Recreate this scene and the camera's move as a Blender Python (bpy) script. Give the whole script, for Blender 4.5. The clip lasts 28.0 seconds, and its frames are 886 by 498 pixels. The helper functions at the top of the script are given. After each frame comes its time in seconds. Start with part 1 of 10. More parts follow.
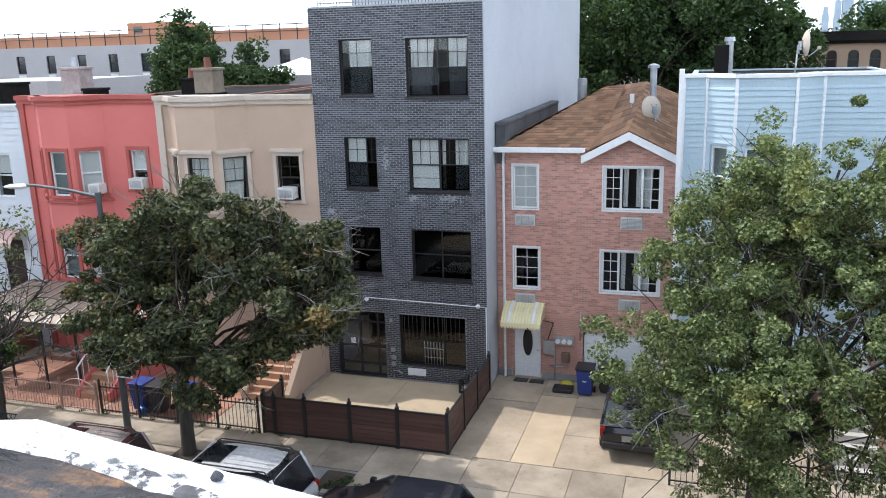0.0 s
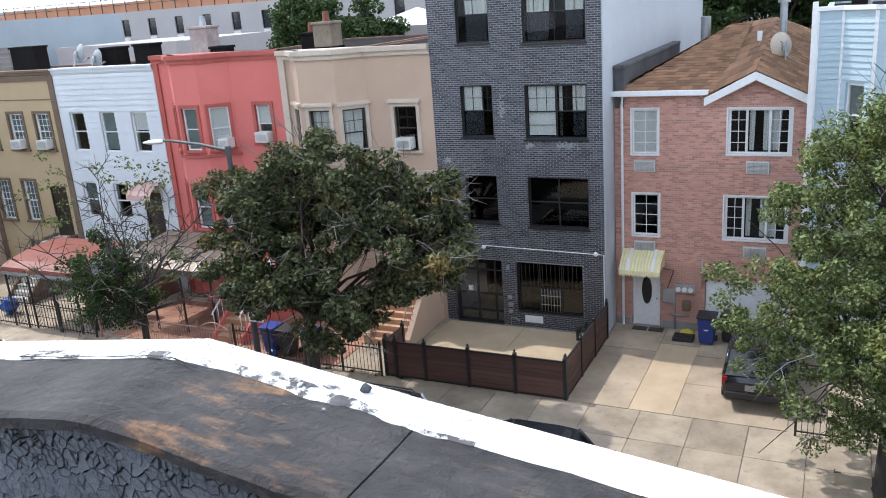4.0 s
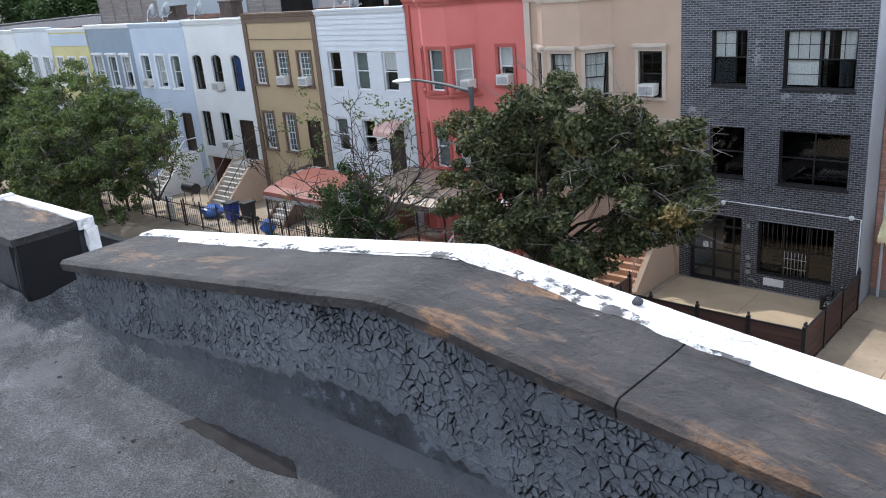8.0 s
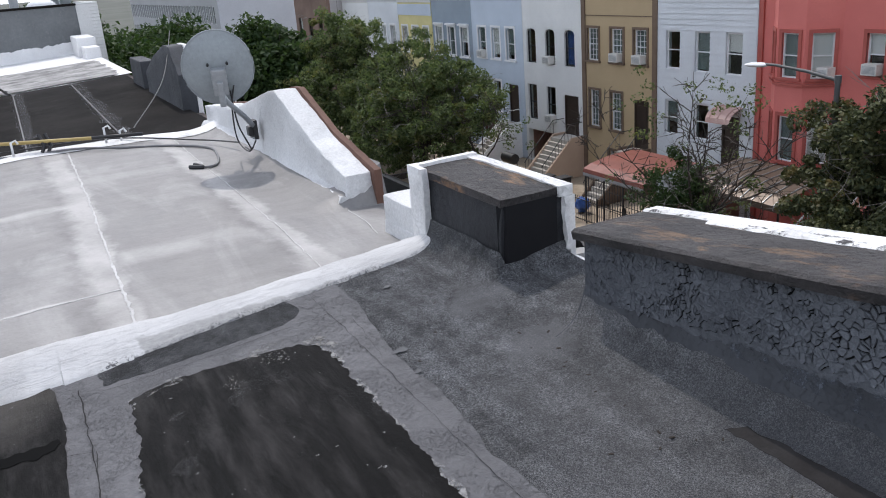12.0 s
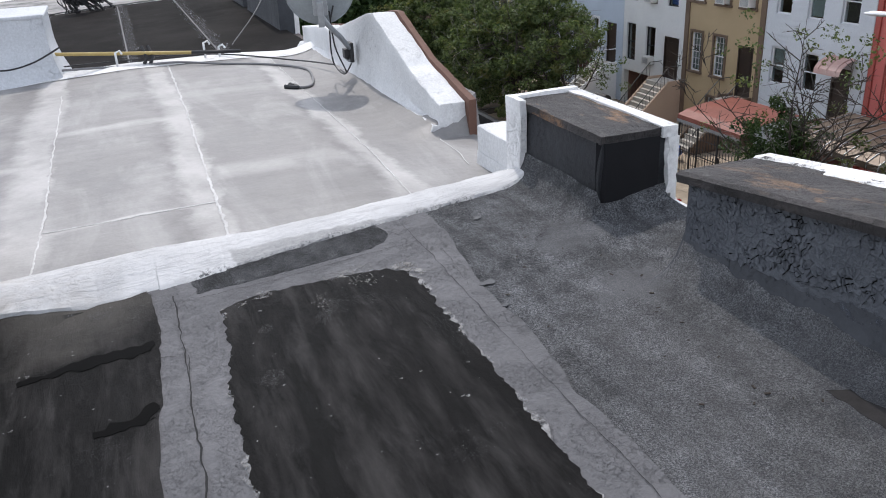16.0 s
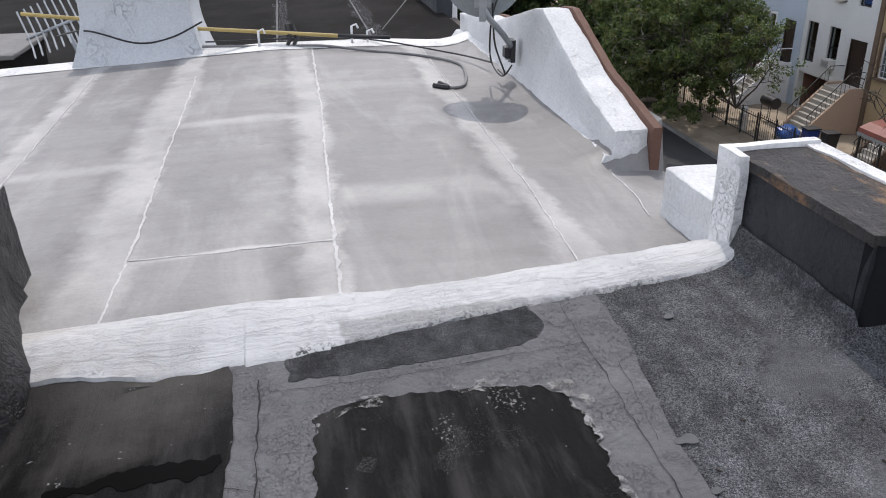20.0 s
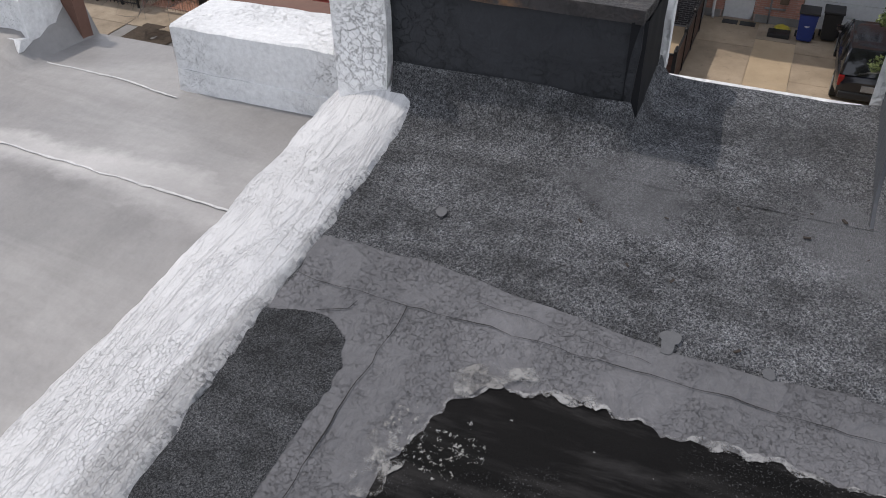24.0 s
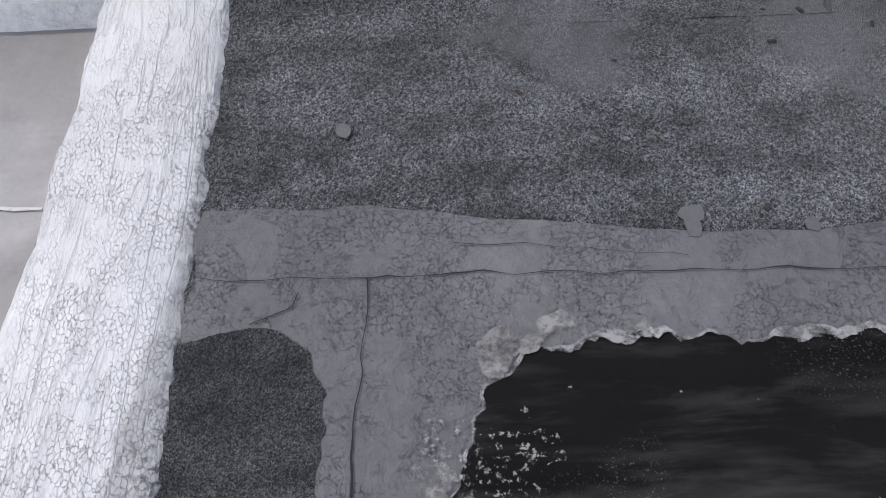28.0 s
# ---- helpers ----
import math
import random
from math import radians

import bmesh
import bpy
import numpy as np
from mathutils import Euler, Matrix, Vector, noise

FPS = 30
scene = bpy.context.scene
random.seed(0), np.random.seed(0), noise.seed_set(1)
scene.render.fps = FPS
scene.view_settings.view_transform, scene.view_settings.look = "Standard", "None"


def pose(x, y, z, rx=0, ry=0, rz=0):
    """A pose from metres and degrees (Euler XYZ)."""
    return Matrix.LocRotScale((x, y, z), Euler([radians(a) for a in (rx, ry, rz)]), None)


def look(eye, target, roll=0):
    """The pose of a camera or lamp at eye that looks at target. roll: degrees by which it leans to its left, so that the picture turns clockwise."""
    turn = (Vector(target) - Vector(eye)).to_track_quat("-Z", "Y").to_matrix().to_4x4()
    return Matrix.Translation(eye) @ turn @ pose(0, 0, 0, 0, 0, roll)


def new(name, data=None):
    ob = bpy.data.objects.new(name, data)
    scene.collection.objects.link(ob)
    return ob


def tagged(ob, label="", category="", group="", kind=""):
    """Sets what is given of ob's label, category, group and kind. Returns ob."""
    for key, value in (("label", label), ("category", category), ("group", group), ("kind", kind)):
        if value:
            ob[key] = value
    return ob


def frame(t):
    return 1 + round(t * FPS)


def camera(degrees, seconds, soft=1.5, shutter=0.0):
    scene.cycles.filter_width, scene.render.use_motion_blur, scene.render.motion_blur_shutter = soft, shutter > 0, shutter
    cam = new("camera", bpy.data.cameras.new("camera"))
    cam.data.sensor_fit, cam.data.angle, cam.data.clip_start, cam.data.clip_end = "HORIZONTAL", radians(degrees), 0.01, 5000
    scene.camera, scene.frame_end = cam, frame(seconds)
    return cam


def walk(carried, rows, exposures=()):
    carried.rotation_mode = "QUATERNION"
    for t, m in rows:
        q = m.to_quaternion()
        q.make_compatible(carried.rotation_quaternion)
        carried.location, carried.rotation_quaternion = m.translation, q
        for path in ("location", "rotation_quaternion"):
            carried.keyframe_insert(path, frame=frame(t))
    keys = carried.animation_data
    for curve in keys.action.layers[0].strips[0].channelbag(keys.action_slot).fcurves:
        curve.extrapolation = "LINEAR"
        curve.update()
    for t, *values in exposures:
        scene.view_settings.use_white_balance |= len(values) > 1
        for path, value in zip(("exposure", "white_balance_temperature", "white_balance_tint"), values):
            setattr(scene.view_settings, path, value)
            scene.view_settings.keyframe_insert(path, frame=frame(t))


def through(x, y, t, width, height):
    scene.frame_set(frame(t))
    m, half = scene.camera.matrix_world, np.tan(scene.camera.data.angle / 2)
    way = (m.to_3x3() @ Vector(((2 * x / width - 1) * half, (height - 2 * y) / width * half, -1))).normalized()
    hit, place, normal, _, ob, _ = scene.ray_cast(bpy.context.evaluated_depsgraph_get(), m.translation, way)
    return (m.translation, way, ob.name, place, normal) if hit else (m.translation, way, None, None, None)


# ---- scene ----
cam = camera(56.3, 28.0, soft=1.0)
METRES, EYE, TILT, LEAN, TURN = 6.8, 11.15, 0.0, 0.0, 17.8
ROWS = [
    (0.0, 0.0, 0.0, 0.0, -0.39, -13.74, 1.58),
    (0.5, 0.0003, -0.0031, 0.0006, 0.11, -13.75, 1.44),
    (1.0, -0.0008, -0.0024, -0.0013, 1.63, -13.62, 2.15),
    (1.5, -0.001, -0.0046, -0.0018, 2.62, -14.39, 2.6),
    (2.0, 0.0022, -0.019, 0.0009, 3.69, -15.59, 2.47),
    (2.5, 0.0096, -0.0278, 0.002, 4.69, -16.93, 2.59),
    (4.5, -0.0063, -0.0252, 0.0003, 8.11, -16.81, 4.85),
    (5.0, 0.013, -0.0332, 0.004, 9.96, -17.03, 5.64),
    (5.5, 0.0115, -0.0363, 0.0012, 15.15, -17.31, 6.27),
    (6.0, 0.0032, -0.0395, 0.0004, 19.43, -17.9, 6.31),
    (6.5, 0.0056, -0.0392, 0.0022, 19.69, -17.83, 6.39),
    (7.0, 0.0058, -0.0358, 0.0003, 17.54, -17.6, 6.15),
    (7.5, 0.0081, -0.0355, -0.0021, 18.45, -18.09, 5.4),
    (8.0, -0.0208, -0.0472, -0.0076, 23.31, -19.2, 4.87),
    (8.5, -0.0556, -0.064, -0.0056, 28.38, -18.99, 5.66),
    (9.0, -0.0913, -0.0659, -0.0098, 37.88, -18.71, 5.4),
    (9.5, -0.1292, -0.0582, -0.0061, 45.37, -18.74, 5.54),
    (10.0, -0.155, -0.0673, -0.0094, 46.86, -19.66, 4.85),
    (10.5, -0.1734, -0.085, -0.0086, 45.7, -19.82, 4.71),
    (11.0, -0.1721, -0.085, -0.0074, 43.62, -19.25, 4.48),
    (11.5, -0.1698, -0.0882, -0.0081, 44.34, -18.94, 4.36),
    (13.5, -0.1711, -0.0858, -0.0091, 44.45, -18.96, 4.33),
    (14.0, -0.1711, -0.0864, -0.0093, 44.71, -19.55, 4.16),
    (14.5, -0.1728, -0.0877, -0.0102, 46.0, -20.25, 3.51),
    (15.0, -0.1765, -0.091, -0.011, 48.86, -20.97, 2.86),
    (15.5, -0.18, -0.0926, -0.0133, 50.68, -22.09, 2.54),
    (16.0, -0.1815, -0.0902, -0.0142, 51.0, -22.97, 2.37),
    (16.5, -0.1802, -0.0907, -0.0145, 51.1, -22.9, 1.63),
    (17.0, -0.1864, -0.0894, -0.0169, 52.51, -23.49, 0.47),
    (17.5, -0.215, -0.0666, -0.0214, 57.89, -24.53, 0.44),
    (18.0, -0.2424, -0.0419, -0.0184, 61.69, -25.06, 0.17),
    (18.5, -0.2733, -0.0352, -0.0183, 61.14, -25.3, 0.6),
    (19.0, -0.3008, -0.0281, -0.0167, 58.68, -24.92, 0.96),
    (19.5, -0.3164, -0.0227, -0.013, 59.84, -24.1, 0.39),
    (20.0, -0.3357, -0.0037, -0.0158, 61.81, -24.11, 0.43),
    (20.5, -0.3588, -0.0196, -0.0173, 60.04, -24.54, 0.85),
    (21.0, -0.3828, -0.0339, -0.0189, 56.32, -25.38, 0.62),
    (21.5, -0.4108, -0.0252, -0.0298, 51.21, -28.77, 0.58),
    (22.0, -0.4552, -0.0169, -0.0374, 41.17, -32.04, -0.11),
    (22.5, -0.4941, -0.0307, -0.0337, 32.79, -32.06, -1.31),
    (24.5, -0.6465, 0.0364, -0.0479, 1.62, -42.16, 1.17),
    (25.0, -0.6623, 0.046, -0.0584, 5.58, -50.68, 0.92),
    (25.5, -0.6726, 0.0609, -0.08, 8.64, -57.98, 0.02),
    (26.0, -0.6906, 0.0692, -0.0888, 6.07, -62.71, -2.36),
    (26.5, -0.6979, 0.0907, -0.0858, -1.72, -62.44, -4.42),
    (27.0, -0.6912, 0.1166, -0.0682, -10.69, -55.15, -3.12),
    (27.5, -0.6862, 0.1193, -0.0621, -13.93, -52.09, -0.41),
    (28.0, -0.6735, 0.115, -0.0621, -18.99, -52.31, 1.41),
]
walk(cam, [(t, pose(0, 0, EYE, TILT, LEAN, TURN) @ pose(METRES * x, METRES * y, METRES * z, 90 + pitch, roll, yaw)) for t, x, y, z, yaw, pitch, roll in ROWS],
     [(0.0, 0.42, 6200, 9), (2.5, 0.38, 6200, 9), (7.5, 0.22, 6150, 9), (8.5, 0.08, 6200, 10), (9.0, 0.02, 6250, 10), (10.0, -0.68, 6500, 12), (11.0, -0.56, 6450, 12), (14.0, -0.36, 6500, 11), (20.0, -0.46, 6650, 12), (22.0, -0.54, 6800, 12), (26.0, -0.45, 6650, 12), (27.0, -0.38, 6500, 13), (28.0, -0.47, 6500, 14)])

# ---- world, sun ----
SUN_DIR = Vector((-0.535, 0.10, 0.84)).normalized()
world = bpy.data.worlds.new("world")
scene.world = world
world.use_nodes = True
wn = world.node_tree
sky = wn.nodes.new("ShaderNodeTexSky")
sky.sky_type = "NISHITA"
sky.sun_disc = False
sky.sun_elevation = math.asin(SUN_DIR.z)
sky.sun_rotation = math.atan2(SUN_DIR.x, SUN_DIR.y)
sky.air_density, sky.dust_density, sky.ozone_density = 1.0, 2.2, 1.0
# thin bright cloud cover: white mixed over the blue of the sky
veil = wn.nodes.new("ShaderNodeMix")
veil.data_type = "RGBA"
veil.inputs[0].default_value = 0.62
veil.inputs[7].default_value = (9.6, 10.3, 11.6, 1)
wn.links.new(sky.outputs[0], veil.inputs[6])
# the haze is brighter towards the horizon
way = wn.nodes.new("ShaderNodeTexCoord")
split = wn.nodes.new("ShaderNodeSeparateXYZ")
wn.links.new(way.outputs["Generated"], split.inputs[0])
haze = wn.nodes.new("ShaderNodeValToRGB")
haze.color_ramp.elements[0].position, haze.color_ramp.elements[0].color = 0.02, (17.0, 17.9, 19.4, 1)
haze.color_ramp.elements[1].position, haze.color_ramp.elements[1].color = 0.75, (7.6, 8.3, 9.6, 1)
wn.links.new(split.outputs[2], haze.inputs[0])
wn.links.new(haze.outputs[0], veil.inputs[7])
wn.links.new(veil.outputs[2], wn.nodes["Background"].inputs[0])
wn.nodes["Background"].inputs[1].default_value = 0.17
sun = new("sun", bpy.data.lights.new("sun", "SUN"))
sun.data.energy, sun.data.angle, sun.data.color = 2.85, radians(0.6), (1.0, 0.955, 0.90)
sun.matrix_world = look(SUN_DIR * 60, (0, 0, 0))


# ---- materials ----
def ramp(nt, fac, stops):
    n = nt.nodes.new("ShaderNodeValToRGB")
    el = n.color_ramp.elements
    while len(el) < len(stops):
        el.new(0.5)
    for e, (p, c) in zip(el, stops):
        e.position = p
        e.color = (c, c, c, 1) if not isinstance(c, tuple) else (*c, 1)
    nt.links.new(fac, n.inputs[0])
    return n.outputs[0]


def noise_tex(nt, vec, scale, detail=4.0, rough=0.6, stretch=None, distort=0.0):
    if stretch:
        m = nt.nodes.new("ShaderNodeMapping")
        m.inputs["Scale"].default_value = stretch
        nt.links.new(vec, m.inputs[0])
        vec = m.outputs[0]
    n = nt.nodes.new("ShaderNodeTexNoise")
    n.inputs["Scale"].default_value, n.inputs["Detail"].default_value, n.inputs["Roughness"].default_value = scale, detail, rough
    n.inputs["Distortion"].default_value = distort
    nt.links.new(vec, n.inputs["Vector"])
    return n.outputs["Fac"]


def cracks(nt, vec, scale, width, randomness=1.0, warp=0.25, stretch=None):
    """1 in cracks, 0 between them."""
    if stretch:
        m = nt.nodes.new("ShaderNodeMapping")
        m.inputs["Scale"].default_value = stretch
        nt.links.new(vec, m.inputs[0])
        vec = m.outputs[0]
    w = nt.nodes.new("ShaderNodeTexNoise")
    w.inputs["Scale"].default_value = scale * 1.9
    w.inputs["Detail"].default_value, w.inputs["Roughness"].default_value = 5.0, 0.65
    nt.links.new(vec, w.inputs["Vector"])
    a = nt.nodes.new("ShaderNodeVectorMath")
    a.operation = "MULTIPLY_ADD"
    nt.links.new(w.outputs["Color"], a.inputs[0])
    a.inputs[1].default_value = (warp / scale,) * 3
    nt.links.new(vec, a.inputs[2])
    v = nt.nodes.new("ShaderNodeTexVoronoi")
    v.feature = "DISTANCE_TO_EDGE"
    v.inputs["Scale"].default_value, v.inputs["Randomness"].default_value = scale, randomness
    nt.links.new(a.outputs[0], v.inputs["Vector"])
    return ramp(nt, v.outputs["Distance"], [(0.0, 1.0), (width, 0.0)])


def math_node(nt, op, a, b):
    n = nt.nodes.new("ShaderNodeMath")
    n.operation = op
    for i, s in enumerate((a, b)):
        if isinstance(s, (int, float)):
            n.inputs[i].default_value = s
        else:
            nt.links.new(s, n.inputs[i])
    return n.outputs[0]


def mix(nt, fac, a, b, how="MIX"):
    n = nt.nodes.new("ShaderNodeMix")
    n.data_type, n.blend_type = "RGBA", how
    for i, s in ((0, fac), (6, a), (7, b)):
        if isinstance(s, (int, float)):
            n.inputs[i].default_value = s
        elif isinstance(s, tuple):
            n.inputs[i].default_value = (*s, 1)
        else:
            nt.links.new(s, n.inputs[i])
    return n.outputs[2]


def start(name):
    m = bpy.data.materials.new(name)
    m.use_nodes = True
    nt = m.node_tree
    b = nt.nodes["Principled BSDF"]
    g = nt.nodes.new("ShaderNodeNewGeometry")
    return m, nt, b, g.outputs["Position"]


def finish(nt, b, col, rough=0.7, height=None, depth=0.01, metal=0.0, spec=0.5):
    if isinstance(col, tuple):
        b.inputs["Base Color"].default_value = (*col, 1)
    else:
        nt.links.new(col, b.inputs["Base Color"])
    if isinstance(rough, (int, float)):
        b.inputs["Roughness"].default_value = rough
    else:
        nt.links.new(rough, b.inputs["Roughness"])
    b.inputs["Metallic"].default_value = metal
    b.inputs["Specular IOR Level"].default_value = spec
    if height is not None:
        n = nt.nodes.new("ShaderNodeBump")
        n.inputs["Distance"].default_value = depth
        n.inputs["Strength"].default_value = 1.0
        nt.links.new(height, n.inputs["Height"])
        nt.links.new(n.outputs[0], b.inputs["Normal"])


def surface(name, c1, c2=None, c3=None, rough=0.7, big=0.6, small=25.0, bump=0.002, metal=0.0, vary=0.0, island=0.0, spec=0.4, stretch=None, stain=0.5):
    """Colour that drifts between c1 and c2 over big patches, flecks of c3, fine grain; vary: from object to object; island: from piece to piece."""
    m, nt, b, p = start(name)
    c2 = c2 or tuple(v * 0.8 for v in c1)
    large = noise_tex(nt, p, big, 5, 0.65, stretch)
    fine = noise_tex(nt, p, small, 3, 0.7, stretch)
    col = mix(nt, ramp(nt, large, [(0.35, 0.0), (0.7, 1.0)]), c1, c2)
    if c3:
        col = mix(nt, ramp(nt, noise_tex(nt, p, big * 5, 6, 0.75, stretch), [(0.58, 0.0), (0.72, stain)]), col, c3)
    col = mix(nt, 0.35, col, ramp(nt, fine, [(0.2, 0.55), (0.8, 1.25)]), "MULTIPLY")
    if vary:
        o = nt.nodes.new("ShaderNodeObjectInfo")
        col = mix(nt, 1.0, col, ramp(nt, o.outputs["Random"], [(0.0, 1 - vary), (1.0, 1 + vary)]), "MULTIPLY")
    if island:
        g = nt.nodes.new("ShaderNodeNewGeometry")
        col = mix(nt, 1.0, col, ramp(nt, g.outputs["Random Per Island"], [(0.0, 1 - island), (1.0, 1 + island)]), "MULTIPLY")
    r = ramp(nt, large, [(0.3, max(0.03, rough - 0.1)), (0.8, min(1.0, rough + 0.1))])
    finish(nt, b, col, r, fine, bump, metal, spec)
    return m


def plain(name, c, rough=0.5, metal=0.0, spec=0.5):
    m, nt, b, p = start(name)
    n = noise_tex(nt, p, 9.0, 3)
    finish(nt, b, mix(nt, 0.25, c, ramp(nt, n, [(0.3, 0.7), (0.7, 1.15)]), "MULTIPLY"), rough, n, 0.0006, metal, spec)
    return m


def flaked(name, c1, c2, scale=26.0, cut=0.5, rough=0.85, soft=0.03):
    """A thin worn coat that has flaked away in specks: see-through where it is gone."""
    m, nt, b, p = start(name)
    n = noise_tex(nt, p, scale, 8, 0.72)
    finish(nt, b, mix(nt, ramp(nt, noise_tex(nt, p, 7, 4), [(0.35, 0.0), (0.65, 1.0)]), c1, c2), rough, n, 0.0008, 0, 0.3)
    nt.links.new(ramp(nt, n, [(cut, 0.0), (cut + soft, 1.0)]), b.inputs["Alpha"])
    return m


def glass_material(name="window_glass", tint=(0.88, 0.90, 0.90)):
    m, nt, b, p = start(name)
    t = nt.nodes.new("ShaderNodeBsdfTransparent")
    t.inputs[0].default_value = (*tint, 1)
    g = nt.nodes.new("ShaderNodeBsdfGlossy")
    g.inputs["Roughness"].default_value = 0.03
    f = nt.nodes.new("ShaderNodeLayerWeight")
    f.inputs[0].default_value = 0.5
    gloss = math_node(nt, "ADD", math_node(nt, "MULTIPLY", math_node(nt, "POWER", f.outputs["Facing"], 4.0), 0.85), 0.05)
    s = nt.nodes.new("ShaderNodeMixShader")
    nt.links.new(gloss, s.inputs[0])
    nt.links.new(t.outputs[0], s.inputs[1])
    nt.links.new(g.outputs[0], s.inputs[2])
    nt.links.new(s.outputs[0], nt.nodes["Material Output"].inputs[0])
    return m


GLASS = glass_material()
SMOKED = glass_material("smoked_glass", (0.24, 0.25, 0.26))
SCREEN = glass_material("insect_screen", (0.45, 0.47, 0.50))
DARKGLASS = plain("tinted_glass", (0.012, 0.014, 0.016), 0.06, spec=0.8)
BLACK = plain("black_painted_metal", (0.016, 0.016, 0.018), 0.45)
WHITE = plain("white_paint", (0.74, 0.75, 0.76), 0.5)
CREAM = surface("cream_stone_trim", (0.56, 0.48, 0.40), (0.47, 0.40, 0.33), rough=0.75, big=1.0)
CURTAIN = surface("curtain_cloth", (0.82, 0.81, 0.78), (0.68, 0.67, 0.65), rough=0.9, big=2.0, small=60, stretch=(12, 1, 0.3))
# near-black, so that the dimness of deep rooms lies in the colour
INSIDE = plain("painted_room_shade", (0.024, 0.027, 0.032), 0.9)
GALV = surface("galvanised_metal", (0.42, 0.44, 0.46), (0.30, 0.32, 0.34), rough=0.42, metal=0.6, big=3)
ACPLASTIC = surface("air_conditioner_plastic", (0.70, 0.69, 0.66), (0.58, 0.57, 0.54), rough=0.5, big=4)
BRICK_DARK = surface("charcoal_brick", (0.062, 0.066, 0.079), (0.042, 0.045, 0.055), (0.20, 0.21, 0.235), rough=0.55, big=0.45, small=40, island=0.55, stain=0.20)
MORTAR_DARK = surface("grey_mortar", (0.36, 0.37, 0.39), (0.26, 0.268, 0.285), rough=0.9, big=0.5)
BRICK_PINK = surface("salmon_brick", (0.55, 0.285, 0.225), (0.48, 0.245, 0.19), (0.60, 0.38, 0.31), rough=0.8, big=0.5, small=40, island=0.26, stain=0.35)
MORTAR_PINK = surface("pink_mortar", (0.52, 0.40, 0.35), (0.43, 0.33, 0.29), rough=0.95, big=0.5)
RED = surface("coral_red_stucco", (0.66, 0.19, 0.165), (0.58, 0.16, 0.14), (0.64, 0.21, 0.17), rough=0.8, big=0.35, small=30, bump=0.003, stain=0.3)
REDTRIM = surface("dark_red_trim_paint", (0.43, 0.105, 0.085), (0.36, 0.085, 0.07), rough=0.7, big=1.0)
TAN = surface("tan_stucco", (0.52, 0.385, 0.29), (0.46, 0.34, 0.255), (0.45, 0.345, 0.26), rough=0.85, big=0.4, small=30, bump=0.003, stain=0.3)
MUSTARD = surface("mustard_stucco", (0.45, 0.345, 0.21), (0.39, 0.30, 0.18), rough=0.85, big=0.4, small=30, bump=0.003)
BROWNTRIM = surface("brown_stone_trim", (0.17, 0.12, 0.085), (0.13, 0.09, 0.065), rough=0.85, big=1.0)
SIDE_WHITE = surface("white_clapboard", (0.70, 0.705, 0.695), (0.62, 0.63, 0.625), (0.48, 0.47, 0.45), rough=0.6, big=0.5, stain=0.2)
SIDE_ICE = surface("ice_white_siding", (0.62, 0.655, 0.685), (0.55, 0.58, 0.61), (0.45, 0.47, 0.5), rough=0.55, big=0.5, stain=0.2)
SIDE_PALE = surface("pale_blue_siding", (0.50, 0.57, 0.66), (0.43, 0.50, 0.58), rough=0.6, big=0.5)
SIDE_SLATE = surface("slate_blue_paint", (0.27, 0.33, 0.39), (0.23, 0.285, 0.34), rough=0.6, big=0.5)
SIDE_YELLOW = surface("pale_yellow_siding", (0.62, 0.55, 0.24), (0.54, 0.48, 0.21), rough=0.6, big=0.5)
SIDE_BLUE = surface("light_blue_vinyl_siding", (0.40, 0.505, 0.57), (0.35, 0.45, 0.51), rough=0.5, big=0.6)
BROWNSTONE = surface("brownstone", (0.20, 0.135, 0.105), (0.15, 0.10, 0.08), rough=0.9, big=0.6)
WALLGREY = surface("grey_render", (0.50, 0.52, 0.56), (0.44, 0.46, 0.50), (0.36, 0.37, 0.40), rough=0.85, big=0.25, stain=0.4)
APTGREY = surface("pale_grey_brick", (0.42, 0.40, 0.40), (0.36, 0.345, 0.345), rough=0.9, big=0.12, small=6)
ORANGE = surface("orange_brick", (0.50, 0.25, 0.15), (0.42, 0.21, 0.125), rough=0.9, big=0.3)
CONCRETE = surface("sidewalk_concrete", (0.40, 0.33, 0.25), (0.235, 0.19, 0.14), (0.12, 0.10, 0.082), rough=0.88, big=0.9, small=45, vary=0.16, stain=0.7)
DRIVE = surface("stained_drive", (0.43, 0.34, 0.245), (0.27, 0.215, 0.155), (0.14, 0.115, 0.09), rough=0.88, big=0.75, small=45, vary=0.08, stain=0.85)
CONCRETE_Y = surface("yellowed_concrete", (0.49, 0.38, 0.255), (0.41, 0.315, 0.21), (0.22, 0.18, 0.135), rough=0.88, big=0.8, small=45, vary=0.05, stain=0.4)
KERB = surface("kerb_stone", (0.27, 0.265, 0.26), (0.2, 0.195, 0.19), rough=0.85, big=1.2)
ASPHALT = surface("street_asphalt", (0.050, 0.050, 0.052), (0.036, 0.036, 0.038), (0.09, 0.09, 0.09), rough=0.9, big=0.3, small=80, bump=0.004, stain=0.4)
DIRT = surface("tree_pit_soil", (0.075, 0.055, 0.04), (0.05, 0.038, 0.028), (0.14, 0.11, 0.075), rough=0.95, big=3, bump=0.01)
STEP_TAN = surface("sandstone_steps", (0.55, 0.33, 0.21), (0.47, 0.27, 0.17), rough=0.85, big=1.2)
STEP_GREY = surface("concrete_steps", (0.52, 0.49, 0.44), (0.42, 0.39, 0.35), rough=0.85, big=1.5)
